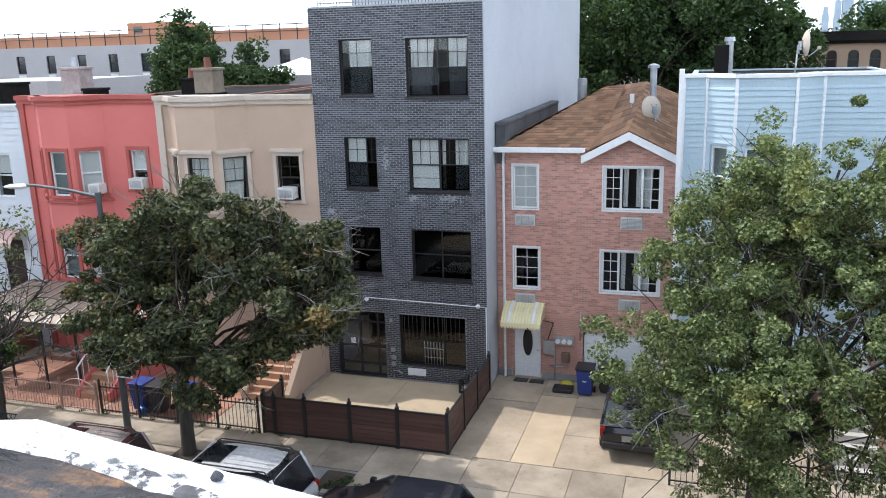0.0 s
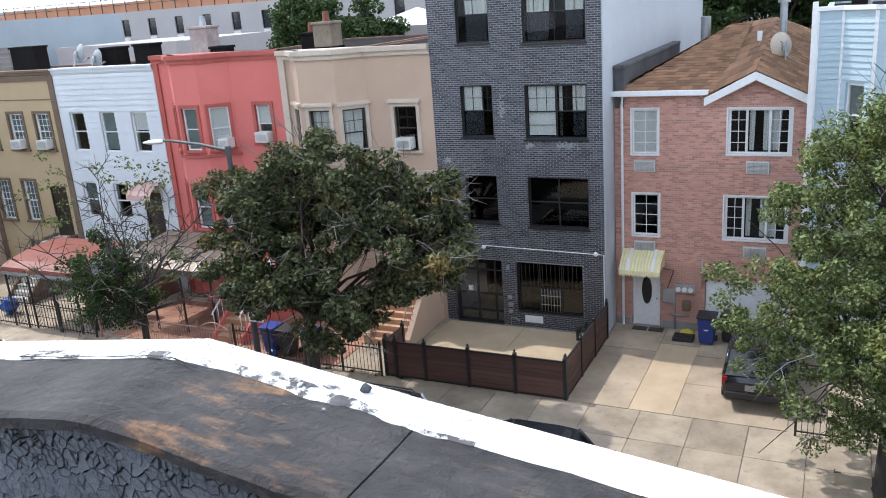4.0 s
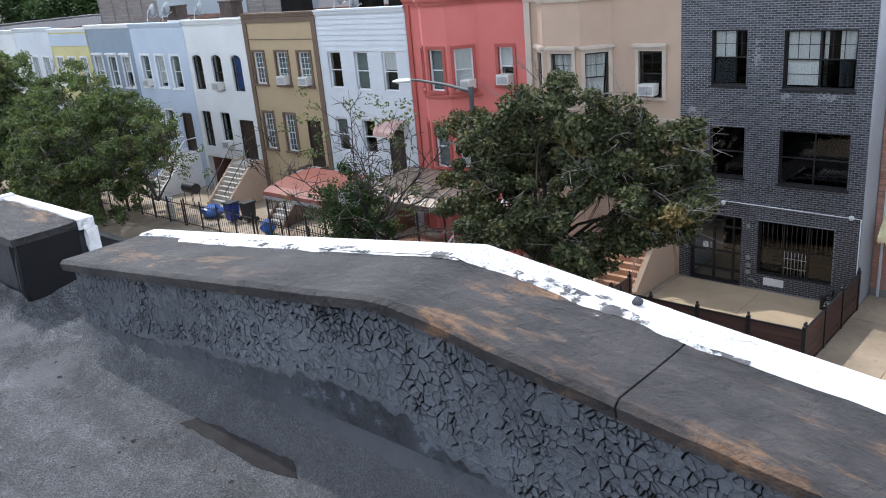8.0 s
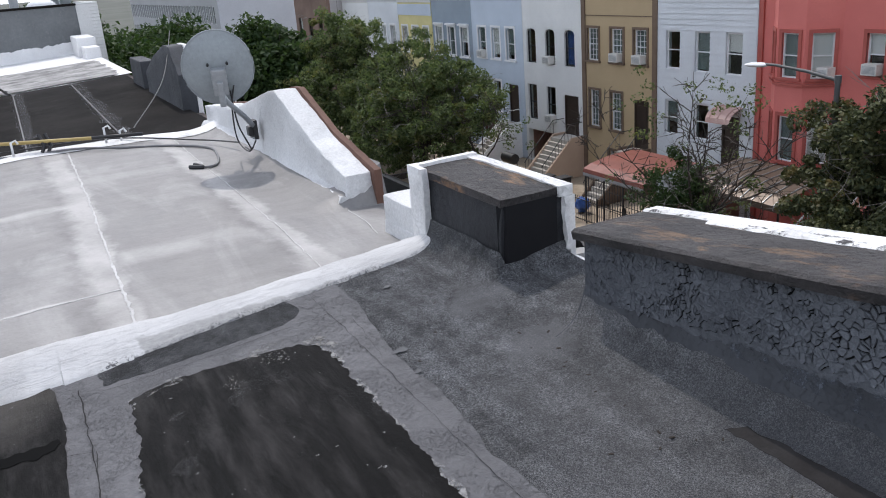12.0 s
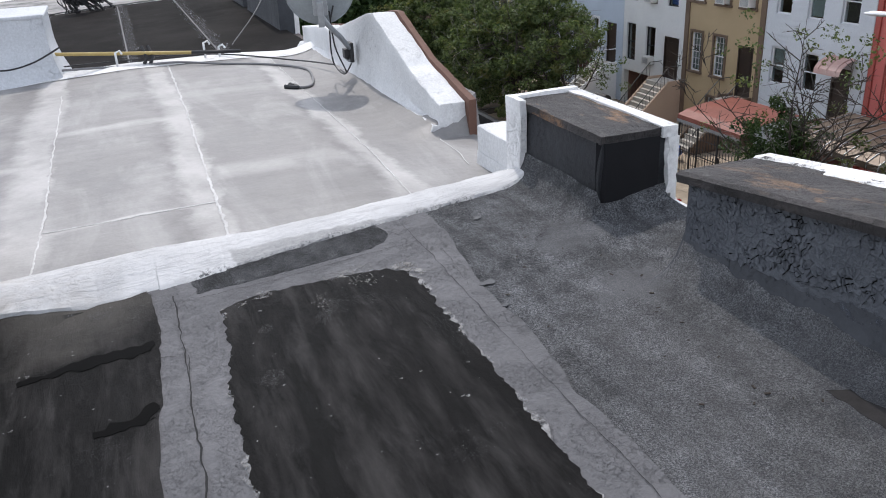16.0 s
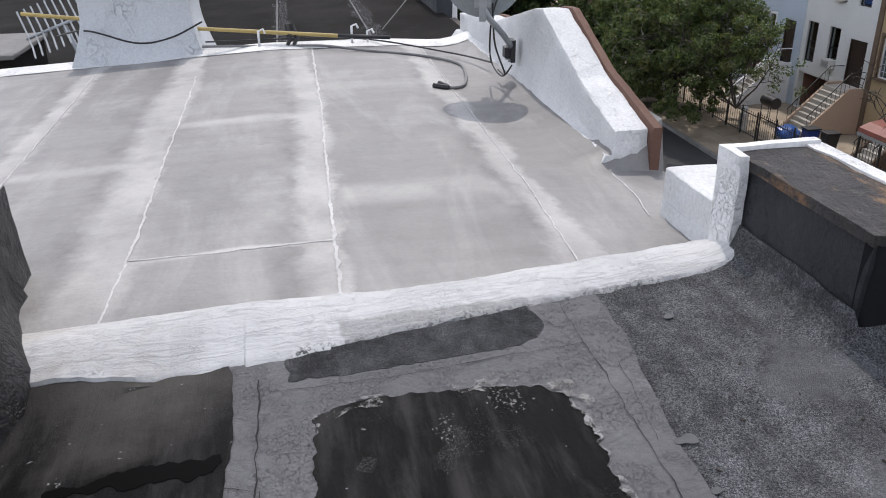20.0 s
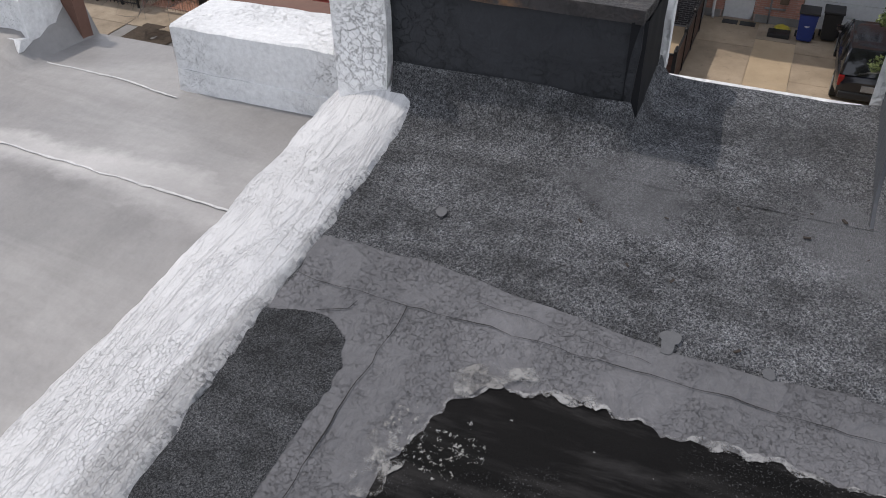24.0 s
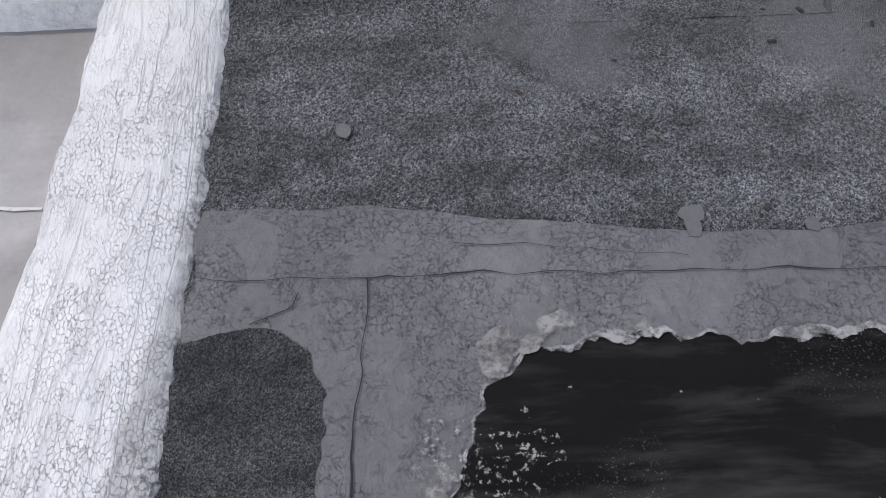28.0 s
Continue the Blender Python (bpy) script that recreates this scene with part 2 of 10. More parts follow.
WOODFENCE = surface("red_brown_stained_boards", (0.110, 0.056, 0.044), (0.070, 0.037, 0.030), (0.15, 0.085, 0.062), rough=0.55, big=1.5, small=30, stretch=(0.3, 1, 6), vary=0.2, stain=0.4)
SHINGLE = surface("orange_brown_shingles", (0.27, 0.145, 0.078), (0.20, 0.105, 0.056), (0.34, 0.23, 0.14), rough=0.9, big=0.8, small=40, island=0.35, stain=0.5)
ROOFTAR = surface("dark_roof_tar", (0.020, 0.018, 0.017), (0.011, 0.010, 0.010), (0.045, 0.044, 0.044), rough=0.9, spec=0.05, big=0.5, stain=0.4)
PARTYGREY = surface("weathered_grey_membrane", (0.10, 0.10, 0.105), (0.065, 0.065, 0.07), (0.15, 0.15, 0.155), rough=0.85, big=1.0, stain=0.4)
BARK = surface("grey_brown_bark", (0.075, 0.063, 0.053), (0.045, 0.038, 0.033), rough=0.95, big=5, small=40, bump=0.01, stretch=(1, 1, 0.25))
TWIG = surface("bare_grey_twigs", (0.25, 0.235, 0.215), (0.16, 0.145, 0.13), rough=0.9, big=4)
IRON = plain("wrought_iron", (0.02, 0.02, 0.022), 0.5)
COPPERFENCE = plain("rosy_painted_fence", (0.42, 0.27, 0.22), 0.5, 0.2)
CANOPY_RED = surface("faded_red_canopy", (0.23, 0.060, 0.040), (0.18, 0.050, 0.036), (0.28, 0.11, 0.08), rough=0.5, big=1.0)
CANOPY_BROWN = surface("brown_aluminium_awning", (0.13, 0.095, 0.07), (0.10, 0.075, 0.055), rough=0.45, big=1.2, metal=0.3)
AWN_YELLOW = surface("pale_yellow_awning", (0.80, 0.72, 0.42), (0.72, 0.64, 0.38), rough=0.45, big=2)
BRICK_ROUGH = surface("weathered_chimney_brick", (0.24, 0.13, 0.10), (0.16, 0.095, 0.075), (0.33, 0.28, 0.25), rough=0.9, big=2.0, small=14, bump=0.01)
CANOPY_PINK = surface("sun_bleached_pink_canopy", (0.56, 0.40, 0.36), (0.46, 0.28, 0.24), rough=0.6, big=1.5)
POSTGREY = surface("dull_grey_lamp_metal", (0.10, 0.105, 0.108), (0.075, 0.078, 0.08), rough=0.55, big=2.0, metal=0.2)
BIN_BLUE = plain("blue_bin_plastic", (0.02, 0.045, 0.22), 0.45)
BIN_BLACK = plain("dark_bin_plastic", (0.022, 0.023, 0.025), 0.5)
RUBBER = plain("tyre_rubber", (0.02, 0.02, 0.02), 0.85)
CHROME = plain("bright_metal", (0.6, 0.6, 0.62), 0.2, 1.0)
LAMPRED = plain("red_tail_lamp", (0.28, 0.010, 0.010), 0.2)


def leaf_material(name, c1, c2, c3, amount=0.25, through=0.3):
    m, nt, b, p = start(name)
    g = nt.nodes.new("ShaderNodeNewGeometry")
    r = g.outputs["Random Per Island"]
    col = mix(nt, r, c1, c2)
    col = mix(nt, ramp(nt, noise_tex(nt, p, 0.9, 3), [(0.56, 0.0), (0.70, amount)]), col, c3)
    b.inputs["Roughness"].default_value = 0.55
    b.inputs["Specular IOR Level"].default_value = 0.18
    nt.links.new(col, b.inputs["Base Color"])
    t = nt.nodes.new("ShaderNodeBsdfTranslucent")
    nt.links.new(mix(nt, 1.0, col, (1.1, 1.25, 0.55), "MULTIPLY"), t.inputs[0])
    s = nt.nodes.new("ShaderNodeMixShader")
    s.inputs[0].default_value = through
    nt.links.new(b.outputs[0], s.inputs[1])
    nt.links.new(t.outputs[0], s.inputs[2])
    nt.links.new(s.outputs[0], nt.nodes["Material Output"].inputs[0])
    return m


LEAF_MAPLE = leaf_material("dark_maple_leaves", (0.022, 0.034, 0.018), (0.128, 0.135, 0.062), (0.24, 0.165, 0.06), 0.75, 0.12)
LEAF_LOCUST = leaf_material("locust_leaves", (0.034, 0.060, 0.022), (0.245, 0.285, 0.118), (0.42, 0.36, 0.08), 0.35, 0.15)
LEAF_OLIVE = leaf_material("olive_green_leaves", (0.042, 0.068, 0.030), (0.175, 0.21, 0.095), (0.28, 0.21, 0.08), 0.40, 0.35)
LEAF_FAR = leaf_material("deep_green_leaves", (0.022, 0.044, 0.018), (0.062, 0.098, 0.036), (0.09, 0.13, 0.04), 0.3)


# ---- mesh helpers ----
def quad_box(bm, x0, x1, y0, y1, z0, z1, m=None):
    vs = [bm.verts.new((x, y, z)) for x in (x0, x1) for y in (y0, y1) for z in (z0, z1)]
    if m is not None:
        for v in vs:
            v.co = m @ v.co
    for f in ((0, 1, 3, 2), (4, 6, 7, 5), (0, 4, 5, 1), (2, 3, 7, 6), (0, 2, 6, 4), (1, 5, 7, 3)):
        bm.faces.new([vs[i] for i in f])
    return vs


def boxes(*specs, bevel=0.0, m=None):
    bm = bmesh.new()
    for s in specs:
        quad_box(bm, *s, m=m)
    if bevel:
        bmesh.ops.bevel(bm, geom=bm.edges[:], offset=bevel, segments=2, affect="EDGES", profile=0.6)
    return bm


def tube(bm, pts, radii, sides=8, cap=True):
    """A tapered tube along points."""
    rings = []
    for i, p in enumerate(pts):
        p = Vector(p)
        d = Vector(pts[min(i + 1, len(pts) - 1)]) - Vector(pts[max(i - 1, 0)])
        d = d.normalized() if d.length > 1e-6 else Vector((0, 0, 1))
        u = d.cross(Vector((0, 0, 1)) if abs(d.z) < 0.95 else Vector((1, 0, 0))).normalized()
        w = d.cross(u)
        r = radii[i] if isinstance(radii, (list, tuple)) else radii
        rings.append([bm.verts.new(p + r * (math.cos(a) * u + math.sin(a) * w)) for a in (2 * math.pi * k / sides for k in range(sides))])
    for a, b in zip(rings, rings[1:]):
        for k in range(sides):
            f = bm.faces.new((a[k], a[(k + 1) % sides], b[(k + 1) % sides], b[k]))
            f.smooth = True
    if cap:
        bm.faces.new(rings[0])
        bm.faces.new(rings[-1][::-1])
    return bm


def tubes(*specs, sides=8):
    bm = bmesh.new()
    for pts, r in specs:
        tube(bm, pts, r, sides)
    return bm


def mesh_of(bm, name, mat):
    bmesh.ops.recalc_face_normals(bm, faces=bm.faces[:])
    for e in bm.edges:
        if len(e.link_faces) == 2 and e.calc_face_angle(0.0) > 0.75:
            e.smooth = False
    me = bpy.data.meshes.new(name)
    bm.to_mesh(me)
    bm.free()
    me.materials.append(mat)
    return me


def part(name, bm, material, parent=None, label="", at=None):
    """Links a bmesh as one mesh object under a thing or a part."""
    ob = new(name, mesh_of(bm, name, material))
    ob.parent = parent
    if at is not None:
        ob.matrix_basis = at
    return tagged(ob, label)


def shared(name, me, parent, m, label=""):
    ob = new(name, me)
    ob.parent = parent
    ob.matrix_basis = m
    return tagged(ob, label)


def thing(name, label, category, group="", kind="", at=None):
    ob = new(name)
    ob.empty_display_size = 0.2
    if at is not None:
        ob.matrix_basis = at
    return tagged(ob, label, category, group, kind)


def solid(name, bm, material, label, category, group="", kind=""):
    return tagged(new(name, mesh_of(bm, name, material)), label, category, group, kind)


def raw(name, verts, faces, material, parent=None, label=""):
    me = bpy.data.meshes.new(name)
    me.from_pydata(verts, [], faces)
    me.materials.append(material)
    ob = new(name, me)
    ob.parent = parent
    return tagged(ob, label)


def T(x, y, z=0.0, rz=0.0):
    return pose(x, y, z, 0, 0, rz)


# ---- roof surfaces of the near houses ----
def granule_material(name="granulated_roofing", lift=1.0):
    """Mineral granules: fine salt and pepper, drifting in soft bands."""
    m, nt, b, p = start(name)
    v = nt.nodes.new("ShaderNodeTexVoronoi")
    v.inputs["Scale"].default_value = 300.0 if lift == 1.0 else 460.0
    nt.links.new(p, v.inputs["Vector"])
    n3 = noise_tex(nt, p, 110 if lift == 1.0 else 180, 3, 0.75)
    col = mix(nt, ramp(nt, v.outputs["Color"], [(0.25, 0.0), (0.95, 1.0)]), tuple(c * lift for c in (0.028, 0.030, 0.035)), tuple(c * lift for c in (0.192, 0.196, 0.203)))
    col = mix(nt, 0.9, col, ramp(nt, n3, [(0.32, 0.35), (0.68, 1.65)]), "MULTIPLY")
    band = noise_tex(nt, p, 2.4, 5, 0.6, (0.45, 2.4, 1), 0.4)
    col = mix(nt, 1.0, col, ramp(nt, band, [(0.30, 0.55), (0.7, 1.65)]), "MULTIPLY")
    col = mix(nt, 1.0, col, ramp(nt, noise_tex(nt, p, 8.0, 6, 0.7), [(0.32, 0.5), (0.68, 1.6)]), "MULTIPLY")
    sep = nt.nodes.new("ShaderNodeSeparateXYZ")
    nt.links.new(p, sep.inputs[0])
    dust = math_node(nt, "MULTIPLY", ramp(nt, noise_tex(nt, p, 1.6, 6, 0.65), [(0.35, 0.25), (0.7, 1.0)]), ramp(nt, math_node(nt, "ADD", sep.outputs[0], 4.4), [(0.3, 0.2), (1.0, 0.95)]))
    if lift == 1.0:
        col = mix(nt, math_node(nt, "MULTIPLY", dust, 0.75), col, mix(nt, v.outputs["Color"], (0.095, 0.096, 0.101), (0.240, 0.239, 0.243)))
        for cx, cy, rad in ((-4.33, 0.92, 0.26), (-3.72, 0.90, 0.22)):
            d = nt.nodes.new("ShaderNodeVectorMath")
            d.operation = "DISTANCE"
            nt.links.new(p, d.inputs[0])
            d.inputs[1].default_value = (cx, cy, 9.5)
            k = ramp(nt, math_node(nt, "ADD", d.outputs["Value"], math_node(nt, "MULTIPLY", math_node(nt, "SUBTRACT", noise_tex(nt, p, 6.0, 6, 0.65), 0.5), 0.5)), [(rad * 0.45, 0.5), (rad * 0.85, 0.0)])
            col = mix(nt, k, col, (0.185, 0.187, 0.197))
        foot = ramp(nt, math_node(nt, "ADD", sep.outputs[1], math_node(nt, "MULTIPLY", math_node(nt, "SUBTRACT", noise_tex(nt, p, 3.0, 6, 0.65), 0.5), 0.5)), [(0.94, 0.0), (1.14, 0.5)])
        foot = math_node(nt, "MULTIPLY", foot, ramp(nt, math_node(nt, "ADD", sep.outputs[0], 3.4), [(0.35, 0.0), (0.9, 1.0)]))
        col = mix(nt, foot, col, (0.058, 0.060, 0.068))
    h = math_node(nt, "ADD", v.outputs["Distance"], math_node(nt, "ADD", math_node(nt, "MULTIPLY", n3, 0.9), math_node(nt, "MULTIPLY", noise_tex(nt, p, 14, 4), 1.2)))
    finish(nt, b, col, 0.9, h, 0.007, 0, 0.3)
    return m


def kerb_material():
    """Thick white coating, wrinkled and crazed along its length; a thinner grey-white wash at its outer foot, worn through in specks."""
    m, nt, b, p = start("white_kerb_coating")
    sep = nt.nodes.new("ShaderNodeSeparateXYZ")
    nt.links.new(p, sep.inputs[0])
    wob = math_node(nt, "MULTIPLY", math_node(nt, "SUBTRACT", noise_tex(nt, p, 3.0, 6, 0.65), 0.5), 0.16)
    x = math_node(nt, "ADD", sep.outputs[0], wob)
    craze = math_node(nt, "MULTIPLY", cracks(nt, p, 115.0, 0.05, 1.0, 1.0, (1.0, 0.6, 1.0)), ramp(nt, noise_tex(nt, p, 22, 4), [(0.36, 0.15), (0.52, 1.0)]))
    where = ramp(nt, noise_tex(nt, p, 3.0, 4), [(0.38, 0.25), (0.6, 1.0)])
    wrinkle = noise_tex(nt, p, 17, 5, 0.6, (1.6, 0.22, 1), 0.8)
    fold = ramp(nt, noise_tex(nt, p, 7, 4, 0.6, (1.6, 0.16, 1), 0.6), [(0.47, 0.0), (0.5, 1.0), (0.53, 0.0)])
    col = mix(nt, ramp(nt, noise_tex(nt, p, 2.0, 5), [(0.3, 0.0), (0.7, 1.0)]), (0.52, 0.523, 0.53), (0.63, 0.63, 0.635))
    col = mix(nt, math_node(nt, "MULTIPLY", math_node(nt, "MULTIPLY", craze, where), 0.42), col, (0.24, 0.24, 0.245))
    col = mix(nt, math_node(nt, "MULTIPLY", fold, 0.28), col, (0.22, 0.22, 0.235))
    foot = ramp(nt, math_node(nt, "ADD", math_node(nt, "ADD", x, 5.5), math_node(nt, "MULTIPLY", sep.outputs[1], -0.09)), [(0.325, 0.0), (0.345, 0.95)])
    foot = math_node(nt, "MULTIPLY", foot, ramp(nt, math_node(nt, "ADD", math_node(nt, "ADD", sep.outputs[1], 1.0), wob), [(0.37, 0.0), (0.385, 1.0)]))
    col = mix(nt, foot, col, mix(nt, ramp(nt, noise_tex(nt, p, 30, 4), [(0.3, 0.0), (0.7, 1.0)]), (0.31, 0.31, 0.312), (0.41, 0.41, 0.41)))
    specks = math_node(nt, "MULTIPLY", ramp(nt, noise_tex(nt, p, 55, 5, 0.7), [(0.5, 0.0), (0.56, 1.0)]), ramp(nt, math_node(nt, "ADD", x, 5.5), [(0.365, 0.0), (0.42, 1.0)]))
    specks = math_node(nt, "MULTIPLY", specks, ramp(nt, math_node(nt, "ADD", math_node(nt, "ADD", sep.outputs[1], 1.5), wob), [(0.66, 0.0), (0.72, 1.0)]))
    col = mix(nt, specks, col, (0.07, 0.072, 0.078))
    brown = math_node(nt, "MULTIPLY", ramp(nt, math_node(nt, "MULTIPLY", sep.outputs[1], -0.5), [(0.55, 0.0), (0.85, 0.7)]), ramp(nt, noise_tex(nt, p, 3.5, 5, 0.6, (1, 0.5, 1)), [(0.4, 0.0), (0.65, 1.0)]))
    col = mix(nt, brown, col, (0.36, 0.31, 0.25))
    h = math_node(nt, "SUBTRACT", math_node(nt, "ADD", math_node(nt, "MULTIPLY", wrinkle, 0.9), math_node(nt, "MULTIPLY", noise_tex(nt, p, 26, 5, 0.65, (1.2, 0.7, 1), 0.6), 0.7)), math_node(nt, "ADD", math_node(nt, "MULTIPLY", math_node(nt, "MULTIPLY", craze, where), 0.2), math_node(nt, "MULTIPLY", fold, 0.18)))
    finish(nt, b, col, 0.65, h, 0.0085, 0, 0.3)
    return m


def coat_material(name, base, light, dark, crack=7.0, rough=0.75, width=0.035, seam=0.6, stretch=None, depth=0.008, spread=2.1):
    """A thick roof coating: cloudy, with fine and coarse cracks where it has aged."""
    m, nt, b, p = start(name)
    cloud = noise_tex(nt, p, 1.6, 6, 0.65)
    where = ramp(nt, noise_tex(nt, p, spread, 4, 0.6), [(0.45, 0.0), (0.6, 1.0)])
    c1 = cracks(nt, p, crack, width, 1.0, 1.3, stretch)
    c2 = cracks(nt, p, crack * 2.3, width * 1.8, 1.0, 1.2, stretch)
    k = math_node(nt, "MULTIPLY", math_node(nt, "MAXIMUM", c1, math_node(nt, "MULTIPLY", c2, 0.5)), where)
    fine = noise_tex(nt, p, 45, 4, 0.7)
    lump = noise_tex(nt, p, 13, 6, 0.62, None, 0.5)
    col = mix(nt, ramp(nt, cloud, [(0.3, 0.0), (0.72, 1.0)]), base, light)
    col = mix(nt, 0.5, col, ramp(nt, fine, [(0.25, 0.65), (0.75, 1.25)]), "MULTIPLY")
    col = mix(nt, math_node(nt, "MULTIPLY", k, seam), col, dark)
    h = math_node(nt, "SUBTRACT", math_node(nt, "ADD", math_node(nt, "MULTIPLY", lump, 0.9), math_node(nt, "MULTIPLY", fine, 0.25)), math_node(nt, "MULTIPLY", k, 0.6))
    finish(nt, b, col, rough, h, depth, 0, 0.35)
    return m


def tar_material():
    m, nt, b, p = start("black_tar_membrane")
    streak = noise_tex(nt, p, 1.3, 6, 0.65, (0.6, 2.2, 1), 0.6)
    film = noise_tex(nt, p, 3.0, 5, 0.6, (0.5, 2.6, 1))
    fleck = noise_tex(nt, p, 190, 5, 0.7)
    fine = noise_tex(nt, p, 90, 3)
    area = ramp(nt, noise_tex(nt, p, 3.0, 5, 0.65, (1.0, 0.8, 1)), [(0.57, 0.0), (0.66, 1.0)])
    col = mix(nt, ramp(nt, streak, [(0.3, 0.0), (0.75, 1.0)]), (0.0035, 0.0035, 0.0035), (0.010, 0.0095, 0.0095))
    col = mix(nt, ramp(nt, film, [(0.46, 0.0), (0.70, 0.55)]), col, (0.066, 0.063, 0.062))
    d = nt.nodes.new("ShaderNodeVectorMath")
    d.operation = "DISTANCE"
    nt.links.new(p, d.inputs[0])
    d.inputs[1].default_value = (-5.05, -1.45, 9.22)
    dust = ramp(nt, math_node(nt, "ADD", d.outputs["Value"], math_node(nt, "MULTIPLY", math_node(nt, "SUBTRACT", noise_tex(nt, p, 3.0, 6, 0.65, (1, 0.5, 1)), 0.5), 0.9)), [(0.12, 0.75), (0.5, 0.0)])
    col = mix(nt, math_node(nt, "MULTIPLY", dust, 0.7), col, (0.125, 0.118, 0.108))
    mottle = noise_tex(nt, p, 6.5, 9, 0.72, (0.32, 1.5, 1), 0.25)
    col = mix(nt, ramp(nt, mottle, [(0.52, 0.0), (0.68, 0.42)]), col, (0.056, 0.054, 0.054))
    chip = ramp(nt, noise_tex(nt, p, 26, 5, 0.6, (1.0, 0.75, 1)), [(0.69, 0.0), (0.71, 0.9)])
    col = mix(nt, chip, col, (0.24, 0.24, 0.24))
    pale = math_node(nt, "MULTIPLY", ramp(nt, fleck, [(0.57, 0.0), (0.62, 0.45)]), area)
    col = mix(nt, pale, col, (0.23, 0.23, 0.235))
    r = ramp(nt, film, [(0.3, 0.55), (0.7, 0.8)])
    h = math_node(nt, "ADD", math_node(nt, "MULTIPLY", pale, 0.8), math_node(nt, "ADD", math_node(nt, "MULTIPLY", mottle, 1.6), math_node(nt, "MULTIPLY", fine, 0.2)))
    finish(nt, b, col, r, h, 0.008, 0, 0.06)
    return m


def cap_material():
    """Old tarred coping with rusty orange patches where the coat has worn off."""
    m, nt, b, p = start("tarred_coping")
    s = noise_tex(nt, p, 2.1, 5, 0.62, (0.75, 2.4, 1), 0.5)
    s2 = noise_tex(nt, p, 16, 5, 0.65, (0.5, 1.6, 1))
    sep = nt.nodes.new("ShaderNodeSeparateXYZ")
    nt.links.new(p, sep.inputs[0])
    near = math_node(nt, "ABSOLUTE", math_node(nt, "ADD", sep.outputs[0], 1.10), 0)
    strip = math_node(nt, "ABSOLUTE", math_node(nt, "SUBTRACT", sep.outputs[1], 1.225), 0)
    heart = math_node(nt, "MULTIPLY", ramp(nt, near, [(0.12, 0.9), (0.42, 0.0)]), ramp(nt, strip, [(0.03, 1.0), (0.13, 0.0)]))
    far = math_node(nt, "ABSOLUTE", math_node(nt, "ADD", sep.outputs[0], 3.0), 0)
    heart = math_node(nt, "MAXIMUM", heart, math_node(nt, "MULTIPLY", ramp(nt, far, [(0.35, 0.75), (0.85, 0.0)]), ramp(nt, strip, [(0.04, 1.0), (0.15, 0.0)])))
    area = math_node(nt, "MAXIMUM", ramp(nt, noise_tex(nt, p, 0.9, 3), [(0.46, 0.0), (0.58, 1.0)]), heart)
    s = math_node(nt, "ADD", s, math_node(nt, "MULTIPLY", heart, 0.04))
    base = mix(nt, ramp(nt, noise_tex(nt, p, 4, 5), [(0.3, 0.0), (0.7, 1.0)]), (0.024, 0.0225, 0.0235), (0.078, 0.071, 0.071))
    chew = ramp(nt, noise_tex(nt, p, 24, 6, 0.7, (0.6, 1.5, 1)), [(0.40, 0.25), (0.56, 1.0)])
    rust = math_node(nt, "MULTIPLY", ramp(nt, math_node(nt, "ADD", math_node(nt, "MULTIPLY", s, 0.72), math_node(nt, "MULTIPLY", s2, 0.28)), [(0.535, 0.0), (0.60, 0.9)]), math_node(nt, "MULTIPLY", area, chew))
    col = mix(nt, rust, base, (0.30, 0.165, 0.085))
    col = mix(nt, ramp(nt, s2, [(0.54, 0.0), (0.70, 0.42)]), col, (0.13, 0.115, 0.105))
    h = math_node(nt, "ADD", noise_tex(nt, p, 38, 5, 0.72), math_node(nt, "MULTIPLY", noise_tex(nt, p, 15, 6, 0.68, None, 1.2), 2.0))
    finish(nt, b, col, 0.62, h, 0.019, 0, 0.3)
    return m


